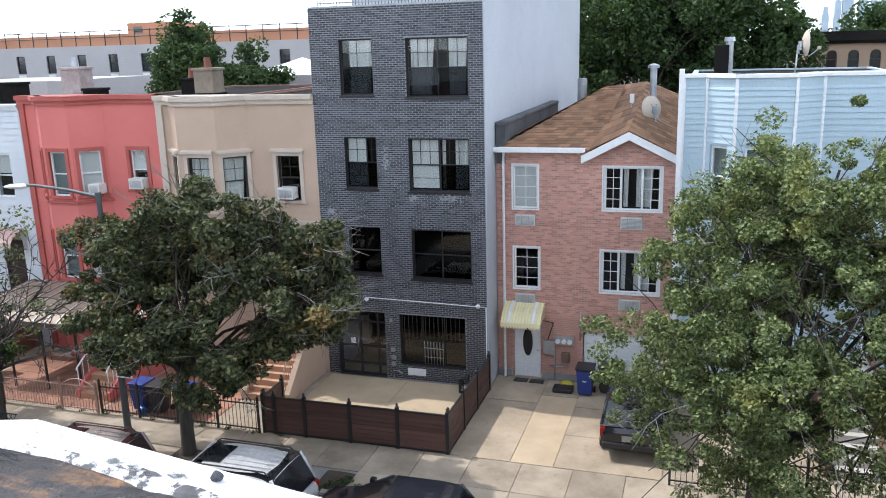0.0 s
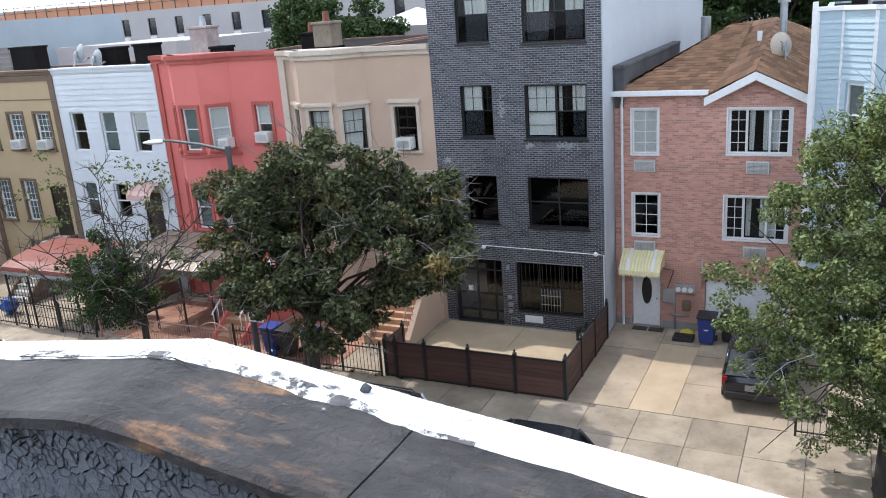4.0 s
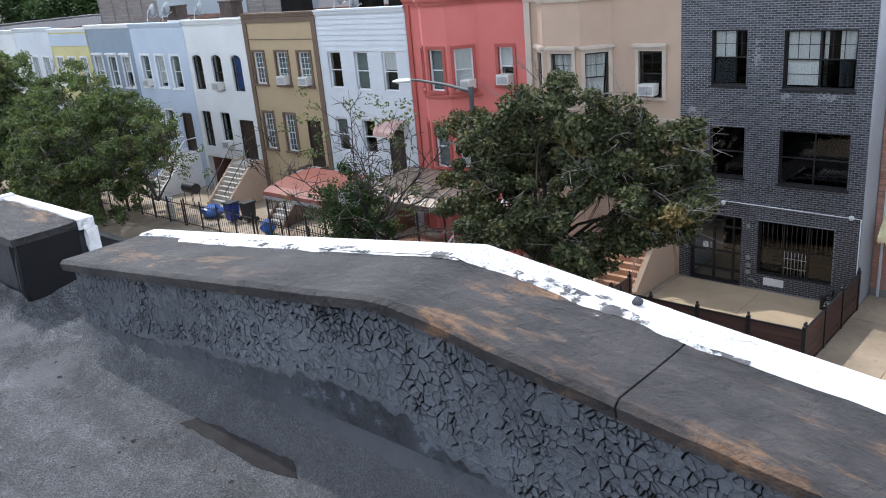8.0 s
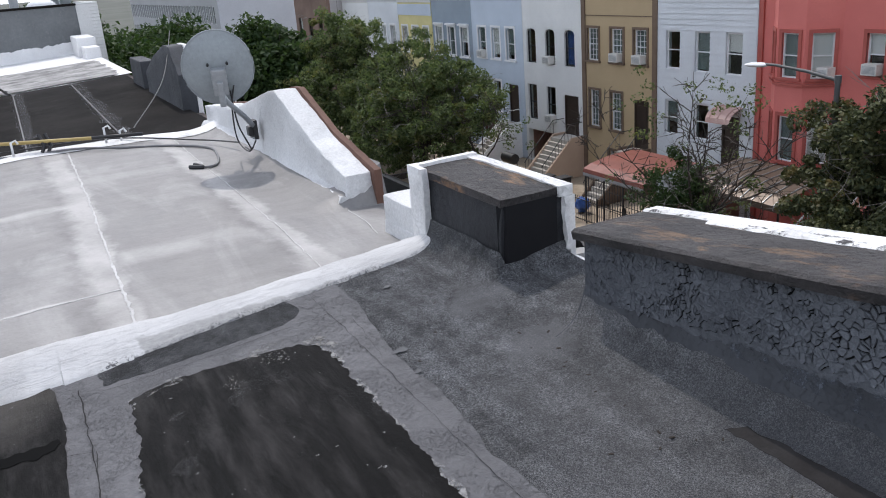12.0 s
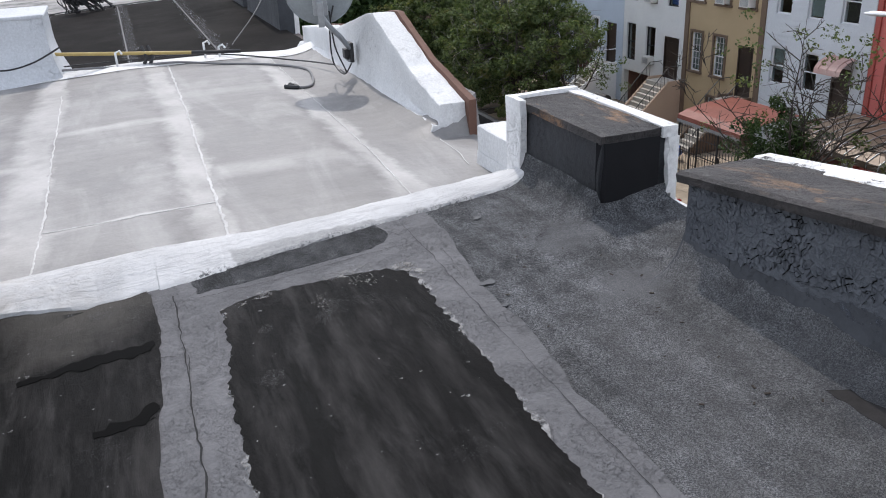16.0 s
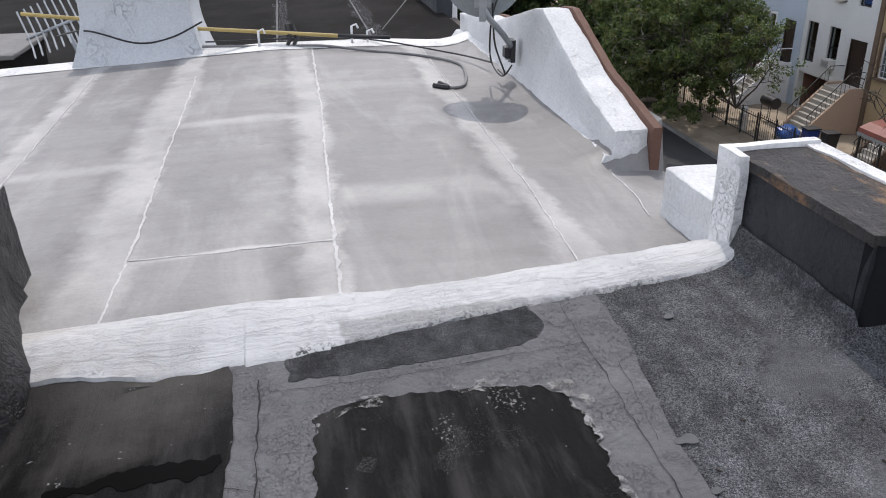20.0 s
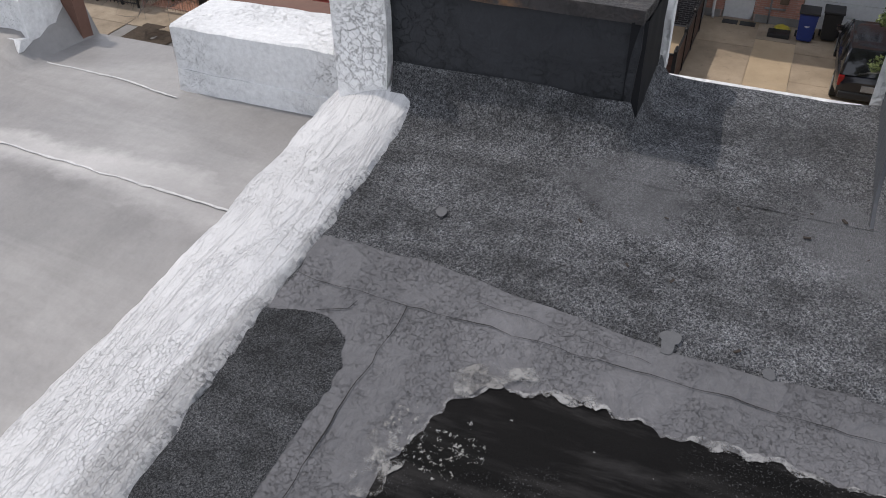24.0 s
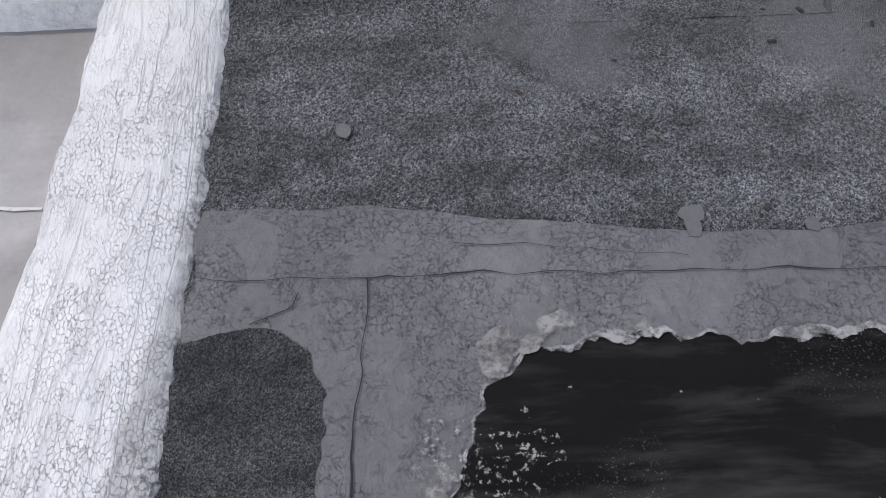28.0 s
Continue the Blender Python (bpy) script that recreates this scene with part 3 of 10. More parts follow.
def silver_material():
    """Silver-painted roof: cloudy, thicker white paint along the seams of the sheets, damp stains."""
    m, nt, b, p = start("silver_roof_paint")
    sep = nt.nodes.new("ShaderNodeSeparateXYZ")
    nt.links.new(p, sep.inputs[0])
    wob = math_node(nt, "MULTIPLY", math_node(nt, "SUBTRACT", noise_tex(nt, p, 1.1, 7, 0.62), 0.5), 0.36)
    wob = math_node(nt, "ADD", wob, math_node(nt, "MULTIPLY", math_node(nt, "SUBTRACT", noise_tex(nt, p, 7.0, 5, 0.65), 0.5), 0.16))
    y = math_node(nt, "ADD", sep.outputs[1], wob)
    cloud = noise_tex(nt, p, 0.7, 6, 0.6)
    col = mix(nt, ramp(nt, cloud, [(0.3, 0.0), (0.7, 1.0)]), (0.196, 0.189, 0.185), (0.272, 0.263, 0.257))
    col = mix(nt, ramp(nt, noise_tex(nt, p, 2.4, 6, 0.7, (0.8, 1.6, 1)), [(0.48, 0.0), (0.70, 0.65)]), col, (0.175, 0.172, 0.172))
    col = mix(nt, ramp(nt, noise_tex(nt, p, 1.3, 6, 0.62, (0.45, 1.5, 1), 0.6), [(0.52, 0.0), (0.70, 0.5)]), col, (0.40, 0.393, 0.385))
    streak = noise_tex(nt, p, 2.2, 6, 0.65, (2.2, 0.35, 1))
    col = mix(nt, 0.5, col, ramp(nt, streak, [(0.3, 0.78), (0.7, 1.2)]), "MULTIPLY")
    # paint brushed on beside each seam, on its rear side, with a damp ring round it
    band = None
    ring = None
    for y0, w in ((-0.55, 0.20), (0.64, 0.16), (-1.62, 0.27), (-2.64, 0.16), (-3.75, 0.2)):
        d = math_node(nt, "ADD", math_node(nt, "SUBTRACT", y0, y), 0.5)
        k = ramp(nt, d, [(0.44, 0.0), (0.50, 0.75), (0.5 + w * 0.7, 0.7), (0.5 + w * 1.15, 0.0)])
        e = ramp(nt, d, [(0.5 + w * 0.9, 0.0), (0.5 + w * 1.3, 1.0), (0.5 + w * 2.0, 0.0)])
        ring = e if ring is None else math_node(nt, "MAXIMUM", ring, e)
        band = k if band is None else math_node(nt, "MAXIMUM", band, k)
    x = math_node(nt, "ADD", sep.outputs[0], math_node(nt, "MULTIPLY", wob, 0.35))
    for x0, w, y0, y1, a in ((-8.60, 0.13, -1.9, -0.52, 0.75), (-7.72, 0.12, -2.6, -1.70, 0.8), (-6.75, 0.22, -0.48, 0.45, 0.5), (-6.08, 0.035, -1.6, -0.58, 0.9), (-9.6, 0.2, -0.5, 0.6, 0.3)):
        d = math_node(nt, "ABSOLUTE", math_node(nt, "SUBTRACT", x, x0), 0)
        k = math_node(nt, "MULTIPLY", ramp(nt, d, [(w * 0.25, a), (w, 0.0)]), ramp(nt, math_node(nt, "ABSOLUTE", math_node(nt, "SUBTRACT", sep.outputs[1], (y0 + y1) / 2), 0), [((y1 - y0) / 2 - 0.02, 1.0), ((y1 - y0) / 2 + 0.06, 0.0)]))
        band = math_node(nt, "MAXIMUM", band, k)
    patch = ramp(nt, noise_tex(nt, p, 1.5, 6), [(0.33, 0.25), (0.6, 1.0)])
    damp = ramp(nt, noise_tex(nt, p, 2.6, 5, 0.6), [(0.42, 0.0), (0.60, 0.7)])
    col = mix(nt, math_node(nt, "MULTIPLY", ring, damp), col, (0.145, 0.138, 0.138))
    col = mix(nt, math_node(nt, "MULTIPLY", band, patch), col, (0.50, 0.485, 0.475))
    col = mix(nt, 0.3, col, ramp(nt, noise_tex(nt, p, 40, 4, 0.7), [(0.25, 0.75), (0.75, 1.15)]), "MULTIPLY")
    h = math_node(nt, "ADD", math_node(nt, "MULTIPLY", noise_tex(nt, p, 5, 4), 1.0), math_node(nt, "MULTIPLY", noise_tex(nt, p, 50, 3), 0.12))
    finish(nt, b, col, 0.55, h, 0.010, 0.0, 0.5)
    return m


GRANULE = granule_material()
COAT = coat_material("grey_roof_coating", (0.096, 0.096, 0.103), (0.158, 0.157, 0.166), (0.020, 0.020, 0.022), crack=26.0, width=0.009, seam=0.16, depth=0.020, spread=5.5)
PALECOAT = flaked("pale_worn_coating", (0.30, 0.30, 0.30), (0.19, 0.19, 0.19), 22.0, 0.44, soft=0.15)
TAR = tar_material()
SCUFF = flaked("scuffed_coating", (0.11, 0.11, 0.115), (0.07, 0.07, 0.075), 14.0, 0.40, soft=0.3)
FLECKS = flaked("fine_pale_flakes", (0.13, 0.13, 0.13), (0.07, 0.07, 0.07), 230.0, 0.55)
CAP = cap_material()
SILVER = silver_material()
WHITECOAT = coat_material("white_elastomeric_coating", (0.50, 0.505, 0.52), (0.66, 0.665, 0.68), (0.30, 0.295, 0.29), crack=24.0, rough=0.65, width=0.06, seam=0.32, stretch=(1.0, 0.42, 1.0))
WHITEPLAIN = coat_material("white_roof_paint", (0.74, 0.74, 0.74), (0.82, 0.82, 0.82), (0.5, 0.48, 0.46), crack=16.0, rough=0.6, width=0.02, seam=0.03)
WHITEROUGH = coat_material("lumpy_white_roof_paint", (0.60, 0.61, 0.62), (0.74, 0.745, 0.75), (0.42, 0.42, 0.42), crack=14.0, rough=0.65, width=0.005, seam=0.02, depth=0.014)
TARWALL = coat_material("tar_coated_wall", (0.033, 0.036, 0.042), (0.070, 0.075, 0.085), (0.018, 0.018, 0.02), crack=8.0, rough=0.75, width=0.006, seam=0.04)
PLATE = surface("flaking_grey_coating", (0.118, 0.128, 0.146), (0.066, 0.072, 0.084), (0.21, 0.225, 0.25), rough=0.72, big=1.6, small=55, island=0.10, bump=0.012, stain=0.6)
STUBTAR = coat_material("black_tar_coat", (0.014, 0.015, 0.018), (0.034, 0.037, 0.043), (0.01, 0.01, 0.011), crack=8.0, rough=0.7, width=0.012, seam=0.15, depth=0.014)
REDPARAPET = surface("red_brown_brick_paint", (0.16, 0.085, 0.062), (0.115, 0.062, 0.047), rough=0.85, big=2)
OURBRICK = surface("brown_brick_wall", (0.13, 0.105, 0.095), (0.10, 0.082, 0.075), rough=0.9, big=0.8, small=12)


def zr(x, y):
    """Height of the near roof: it falls towards the rear, with a fillet against the parapet."""
    return 9.401 + 0.1134 * y + 0.0031 * x + max(0.0, y - 0.92) ** 2 * (0.2 if -4.40 < x < -3.70 else 1.6)


def zn(x, y):
    """Height of the silver roof."""
    return 9.36 - 0.06 * max(0.0, y - 0.3) + 0.06 * min(0.0, y + 1.0) + (max(0.0, y - 0.85) ** 2) * (0.55 if x < -7.0 else 0.0)


def sheet(x0, x1, y0, y1, nx, ny, f, amp=0.0, seed=0.0):
    bm = bmesh.new()
    g = [[None] * (ny + 1) for _ in range(nx + 1)]
    for i in range(nx + 1):
        for j in range(ny + 1):
            x, y = x0 + (x1 - x0) * i / nx, y0 + (y1 - y0) * j / ny
            g[i][j] = bm.verts.new((x, y, f(x, y) + amp * noise.noise((x * 1.3 + seed, y * 1.3, 0))))
    for i in range(nx):
        for j in range(ny):
            bm.faces.new((g[i][j], g[i + 1][j], g[i + 1][j + 1], g[i][j + 1])).smooth = True
    return bm


def patch(pts, f, h, jitter=0.012, step=0.04, freq=7.0, thick=0.0035, seed=0.0):
    """A thin sheet with a ragged outline that lies h above the surface f."""
    out = []
    n = len(pts)
    for i in range(n):
        a, b = Vector(pts[i]), Vector(pts[(i + 1) % n])
        k = max(1, int((b - a).length / step))
        nrm = Vector((-(b - a).y, (b - a).x)).normalized()
        for j in range(k):
            q = a.lerp(b, j / k)
            d = noise.fractal((q.x * freq + seed, q.y * freq, seed), 1.0, 2.0, 4) * jitter
            out.append(q + nrm * d)
    bm = bmesh.new()
    vs = [bm.verts.new((q.x, q.y, 0)) for q in out]
    es = [bm.edges.new((vs[i], vs[(i + 1) % len(vs)])) for i in range(len(vs))]
    bmesh.ops.triangle_fill(bm, use_beauty=True, use_dissolve=False, edges=es)
    low = []
    for v in vs:
        v.co.z = f(v.co.x, v.co.y) + h
        low.append(bm.verts.new((v.co.x, v.co.y, v.co.z - thick)))
    for i in range(len(vs)):
        j = (i + 1) % len(vs)
        bm.faces.new((vs[i], vs[j], low[j], low[i]))
    return bm


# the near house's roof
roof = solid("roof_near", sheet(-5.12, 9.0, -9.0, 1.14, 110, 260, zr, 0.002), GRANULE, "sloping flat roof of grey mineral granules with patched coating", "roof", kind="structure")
grey_outline = [(9, 0.34), (-2.2, 0.33), (-2.93, 0.33), (-3.15, 0.32), (-3.48, 0.36), (-3.72, 0.38), (-3.87, 0.36), (-4.11, 0.365), (-4.19, 0.375), (-4.45, 0.41), (-4.59, 0.43), (-4.76, 0.46),
                (-4.91, 0.45), (-5.10, 0.455), (-5.11, -1.08), (-4.66, -1.035), (-4.33, -1.08), (-4.02, -1.075), (-3.56, -1.11), (-2.5, -1.10), (9, -1.1)]
part("grey_sealed_strip", patch(grey_outline, zr, 0.006, 0.014, seed=1.7), COAT, roof, "smooth grey sealing coat with long cracks")
black_outline = [(9, 0.11), (-2.0, 0.11), (-3.06, 0.115), (-3.66, 0.14), (-4.07, 0.13), (-4.30, 0.15), (-4.45, 0.12), (-4.53, 0.05), (-4.59, -0.09), (-4.62, -0.25), (-4.665, -0.40), (-4.68, -0.59),
                 (-4.625, -0.745), (-4.2, -0.76), (-3.87, -0.81), (-3.0, -0.82), (9, -0.82)]


def rim(pts, f, h, jitter, freq, seed, out_w, in_w, lo=0.0):
    """A ragged ribbon along a patch's edge, of a width that swells and dies away."""
    bm = bmesh.new()
    prev = None
    for a, b in zip(pts, pts[1:]):
        a, b = Vector(a), Vector(b)
        nrm = Vector((-(b - a).y, (b - a).x)).normalized()
        k = max(1, int((b - a).length / 0.010))
        for j in range(k):
            q = a.lerp(b, j / k)
            q = q + nrm * noise.fractal((q.x * freq + seed, q.y * freq, seed), 1.0, 2.0, 4) * jitter
            wo = out_w * max(lo, -0.30 + 2.2 * noise.fractal((q.x * 4 + 2, q.y * 4, 1), 0.9, 2, 5))
            wi = in_w * max(lo, -0.30 + 2.2 * noise.fractal((q.x * 5 + 7, q.y * 5, 6), 0.9, 2, 5))
            cur = [bm.verts.new((*(q + nrm * d), f(q.x, q.y) + h)) for d in (-wo, wi)]
            if prev:
                bm.faces.new((prev[0], prev[1], cur[1], cur[0]))
            prev = cur
    return bm


# tar dressed up to the kerb beside the chimney
bm = bmesh.new()
prev = None
for j in range(61):
    y = -2.2 + 1.15 * j / 60
    rise = min(1.0, max(0.0, (-1.30 - y) / 0.4))
    xo = -5.098 + 0.0245
    cur = [bm.verts.new((xo - 0.05, y, zr(xo, y) + 0.072 * rise)), bm.verts.new((xo + 0.012, y, zr(xo, y) + 0.068 * rise)), bm.verts.new((xo + 0.07 * rise, y, zr(xo, y) + 0.026 * rise)), bm.verts.new((xo + 0.24 * rise + 0.02, y, zr(xo, y) + 0.006))]
    if prev:
        for k in range(3):
            bm.faces.new((prev[k], prev[k + 1], cur[k + 1], cur[k])).smooth = True
    prev = cur
part("tar_fillet", bm, TAR, roof, "black tar dressed up to the kerb")
part("worn_edge", rim(black_outline[1:-1], zr, 0.0135, 0.018, 20.0, 4.4, 0.016, 0.010), PALECOAT, roof, "pale worn rim of the coating")
part("worn_edge", rim(black_outline[4:9], zr, 0.0145, 0.018, 20.0, 4.4, 0.036, 0.024, 0.12), PALECOAT, roof, "pale worn rim of the coating")
part("tar_panel", patch(black_outline, zr, 0.011, 0.018, 0.010, 20.0, seed=4.4), TAR, roof, "black tar membrane, streaked and flecked with pale flakes")
part("tar_panel", patch([(9, -1.09), (-2.5, -1.09), (-3.56, -1.10), (-4.02, -1.065), (-4.66, -1.025), (-5.14, -1.06), (-5.27, -1.75), (-5.30, -2.2), (-5.30, -8.9), (9, -8.9)], zr, 0.010, 0.018, 0.05, 8.0, seed=2.2), TAR, roof,
     "black tar membrane, streaked and flecked with pale flakes")
part("granule_patch", patch([(-5.11, 0.16), (-4.98, 0.185), (-4.92, 0.18), (-4.86, 0.13), (-4.83, 0.05), (-4.83, -0.13), (-4.85, -0.29), (-4.87, -0.57), (-4.885, -0.70), (-4.895, -0.835), (-5.11, -0.84), (-5.12, -0.40)], zr, 0.008, 0.016, 0.008, 16.0, seed=3.3), granule_material("dark_granules", 0.74), roof,
     "long patch of dark mineral granules")
BLOB = surface("grey_drip", (0.115, 0.117, 0.122), (0.08, 0.082, 0.088), rough=0.85, big=9, small=80)
for cx, cy, r in ((-4.11, 0.395, 0.04), (-4.82, 0.65, 0.014), (-3.87, 0.375, 0.02)):
    part("coating_blob", patch([(cx + r * math.cos(a) * 0.6, cy + r * math.sin(a)) for a in (k * 0.7 for k in range(9))], zr, 0.0085, 0.025, 0.006, 22, thick=0.002, seed=cx), BLOB, roof)


def crack_line(pts, f, h, w=0.006, seed=0.0):
    """A narrow open crack with lifted lips, drawn as a thin ragged ribbon."""
    out = []
    for (a, b) in zip(pts, pts[1:]):
        a, b = Vector(a), Vector(b)
        k = max(2, int((b - a).length / 0.03))
        nrm = Vector((-(b - a).y, (b - a).x)).normalized()
        for j in range(k):
            q = a.lerp(b, j / k)
            out.append((q + nrm * noise.fractal((q.x * 9 + seed, q.y * 9, 3), 1, 2, 3) * 0.012, nrm))
    bm = bmesh.new()
    prev = None
    for i, (q, nrm) in enumerate(out):
        ww = w * 0.5 * (0.25 + 1.1 * abs(noise.noise((q.x * 6 + seed, q.y * 6, 1))))
        cur = [bm.verts.new((*(q + nrm * s * ww), f(q.x, q.y) + h)) for s in (-1, 1)]
        if prev:
            bm.faces.new((prev[0], prev[1], cur[1], cur[0]))
        prev = cur
    return bm


CRACK = plain("open_crack", (0.012, 0.012, 0.013), 0.9)
for pts, w in (([(-5.09, 0.29), (-4.75, 0.292), (-4.38, 0.283), (-3.76, 0.272), (-2.6, 0.262), (0, 0.25)], 0.004), ([(-4.755, 0.285), (-4.765, 0.12), (-4.775, -0.13), (-4.79, -0.5), (-4.86, -0.93)], 0.0045),
               ([(-4.95, -0.945), (-4.44, -0.94), (-3.53, -0.96), (-1.5, -0.97)], 0.011), ([(-4.98, 0.195), (-4.90, 0.225), (-4.88, 0.29)], 0.005), ([(-4.35, -1.05), (-4.30, -0.93), (-4.05, -0.95)], 0.006),
               ([(-4.6, 0.36), (-4.3, 0.33), (-4.1, 0.31)], 0.003)):
    part("crack", crack_line(pts, zr, 0.0105, w, pts[0][0]), CRACK, roof)
# black spills and pale flakes on the tar
SPILL = plain("fresh_tar_spill", (0.002, 0.002, 0.002), 0.6, spec=0.03)
for i, pts in enumerate(([(-3.91, -1.32), (-3.95, -1.19), (-4.0, -1.09), (-3.87, -1.09), (-3.86, -1.26)], [(-4.5, -1.64), (-4.55, -1.37), (-4.53, -1.07), (-4.43, -1.08), (-4.45, -1.37)])):
    part("tar_spill", patch(pts, zr, 0.0125, 0.035, 0.010, 13, thick=0.001, seed=i * 3.1), SPILL, roof, "spill of tarred end face, its shade put into near-black colour")
for i, pts in enumerate(([(-5.02, -1.36), (-4.97, -1.22), (-4.86, -1.21), (-4.93, -1.35)], [(-3.89, -0.7), (-3.95, -0.62), (-3.84, -0.57), (-3.81, -0.65)], [(-4.40, -0.30), (-4.36, -0.22), (-4.20, -0.33), (-4.22, -0.38)], [(-4.36, -0.60), (-4.33, -0.55), (-4.27, -0.58), (-4.30, -0.63)])):
    part("pale_flakes", patch(pts, zr, 0.0145, 0.03, 0.012, 12, thick=0.0, seed=i * 2.7), FLECKS, roof, "cluster of fine pale flakes")
for i, pts in enumerate(([(-4.68, -0.05), (-4.62, 0.0), (-4.44, -0.03), (-4.41, -0.08), (-4.5, -0.14), (-4.61, -0.12)], [(-4.5, -0.31), (-4.46, -0.27), (-4.32, -0.30), (-4.32, -0.34), (-4.41, -0.35)])):
    part("pale_flakes", patch(pts, zr, 0.0146, 0.03, 0.012, 12, thick=0.0, seed=i * 1.9), flaked("coarse_pale_flakes", (0.26, 0.26, 0.25), (0.15, 0.14, 0.13), 75.0, 0.565), roof, "cluster of pale flakes")
for i, pts in enumerate(([(-4.57, 0.12), (-4.47, 0.185), (-4.36, 0.185), (-4.22, 0.155), (-4.37, 0.14), (-4.48, 0.10), (-4.54, 0.05)], [(-4.66, -0.08), (-4.61, -0.05), (-4.58, -0.14), (-4.60, -0.22), (-4.65, -0.26)], [(-4.65, -0.53), (-4.635, -0.50), (-4.625, -0.57), (-4.615, -0.64), (-4.61, -0.71), (-4.63, -0.68)])):
    part("worn_patch", patch(pts, zr, 0.0150, 0.03, 0.008, 16, thick=0.0, seed=i * 4.1), flaked("pale_worn_patch", (0.27, 0.27, 0.265), (0.17, 0.165, 0.16), 15.0, 0.46, soft=0.14), roof, "pale worn patch at the tar's edge")
# dark stain and pale scuffs by the parapet
WETTAR = surface("damp_brown_tar", (0.036, 0.034, 0.034), (0.026, 0.024, 0.024), rough=0.9, big=7, spec=0.1, bump=0.006)


def foot_z(x, y):
    """Height of the roof where it turns up into the parapet's coated foot."""
    s = max(0.0, (y - 0.96) / 0.174)
    return zr(x, y) + 0.002 + 0.015 * s + 0.105 * s ** 5


part("tar_patch", patch([(-2.72, 0.985), (-2.66, 1.03), (-2.4, 1.036), (-2.1, 1.04), (-2.02, 1.0), (-2.25, 0.975), (-2.55, 0.985)], foot_z, 0.0055, 0.008, 0.010, 12, thick=0.001, seed=6.0), WETTAR, roof, "damp brown tar patch at the foot of the parapet")

# small dead leaves and crumbs on the roof
rnd = random.Random(5)
crumbs = bmesh.new()
for i in range(60):
    x, y = rnd.uniform(-4.6, 0.5), rnd.uniform(0.42, 1.08)
    if i > 45:
        x, y = rnd.uniform(-4.3, -1.8), rnd.uniform(0.75, 1.08)
    s = rnd.uniform(0.003, 0.010)
    quad_box(crumbs, -s, s, -s * 0.4, s * 0.4, 0, s * 0.35, m=pose(x, y, zr(x, y) + 0.004, rnd.uniform(-15, 15), 0, rnd.uniform(0, 180)))
solid("dead_leaves", crumbs, plain("dead_leaf", (0.035, 0.026, 0.02), 0.8), "scattered crumbs and curled dead leaves on the roof", "debris", kind="stuff")

# kerb between the near roof and the silver roof: a low dome that follows the near roof's fall
def kerb_crest(y):
    """Height of the kerb's inner edge."""
    return max(9.40 + (0.088 if y > 0 else 0.062) * y - 0.022 * min(1.0, max(0.0, -0.3 - y) / 0.7), zn(-5.5, y) + 0.012)


bm = bmesh.new()
ny = 480
rows_ = []
for j in range(ny + 1):
    y = -1.93 + (1.22 + 1.93) * j / ny
    rise = min(1.0, max(0.0, (-1.30 - y) / 0.4))
    xo = -0.09 * max(0.0, -1.25 - y) ** 1.3 - 5.098 - 0.035 * min(0.0, max(-0.7, y)) + (0.02 if -1.0 < y < -0.66 else 0.0)
    xi = -5.435 + 0.012 * noise.fractal((y * 6, 2.0, 5.0), 1, 2, 4)
    zo, zi = zr(xo, y) + 0.004 + 0.075 * rise, kerb_crest(y)
    row = []
    for k, u in enumerate((0.0, 0.06, 0.14, 0.26, 0.4, 0.56, 0.72, 0.86, 0.95, 1.0)):
        edge = noise.fractal((y * 9, k * 0.2, 5.0), 1, 2, 4) * (0.022 if k == 0 else 0.010 * (1 - u))
        x = xo + (xi - xo) * u + edge
        lift = 0.030 * math.sin(math.pi * min(1.0, u * 1.1)) ** 0.7 if u < 0.9 else 0.004 * (1 - u) * 10
        z = zo + (zi - zo) * (u * u * (3 - 2 * u)) + lift + 0.004 * noise.fractal((x * 12, y * 12, 0), 1, 2, 3) + 0.003 * noise.noise((x * 34, y * 3.5, 4))
        row.append(bm.verts.new((x, y, zr(x, y) - 0.012 if k == 0 else z)))
    row.append(bm.verts.new((xi - 0.018, y, zi - 0.3 * (zi - zn(xi, y)))))
    row.append(bm.verts.new((xi - 0.05, y, zn(xi, y) - 0.004)))
    rows_.append(row)
for a, b in zip(rows_, rows_[1:]):
    for k in range(len(a) - 1):
        bm.faces.new((a[k], a[k + 1], b[k + 1], b[k])).smooth = True
kerb = solid("roof_kerb", bm, kerb_material(), "rounded white-painted kerb with fine cracks between two roofs", "kerb", kind="structure")

# the silver roof
silver = solid("roof_silver", sheet(-11.6, -5.45, -8.0, 1.62, 60, 90, zn, 0.006, 7.0), SILVER, "silver-grey painted roof of sheets with white seams", "roof", kind="structure")


SEAMPAINT = surface("chalky_seam_paint", (0.62, 0.615, 0.61), (0.46, 0.455, 0.45), (0.32, 0.315, 0.31), rough=0.8, big=4.0, small=60, stain=0.7)


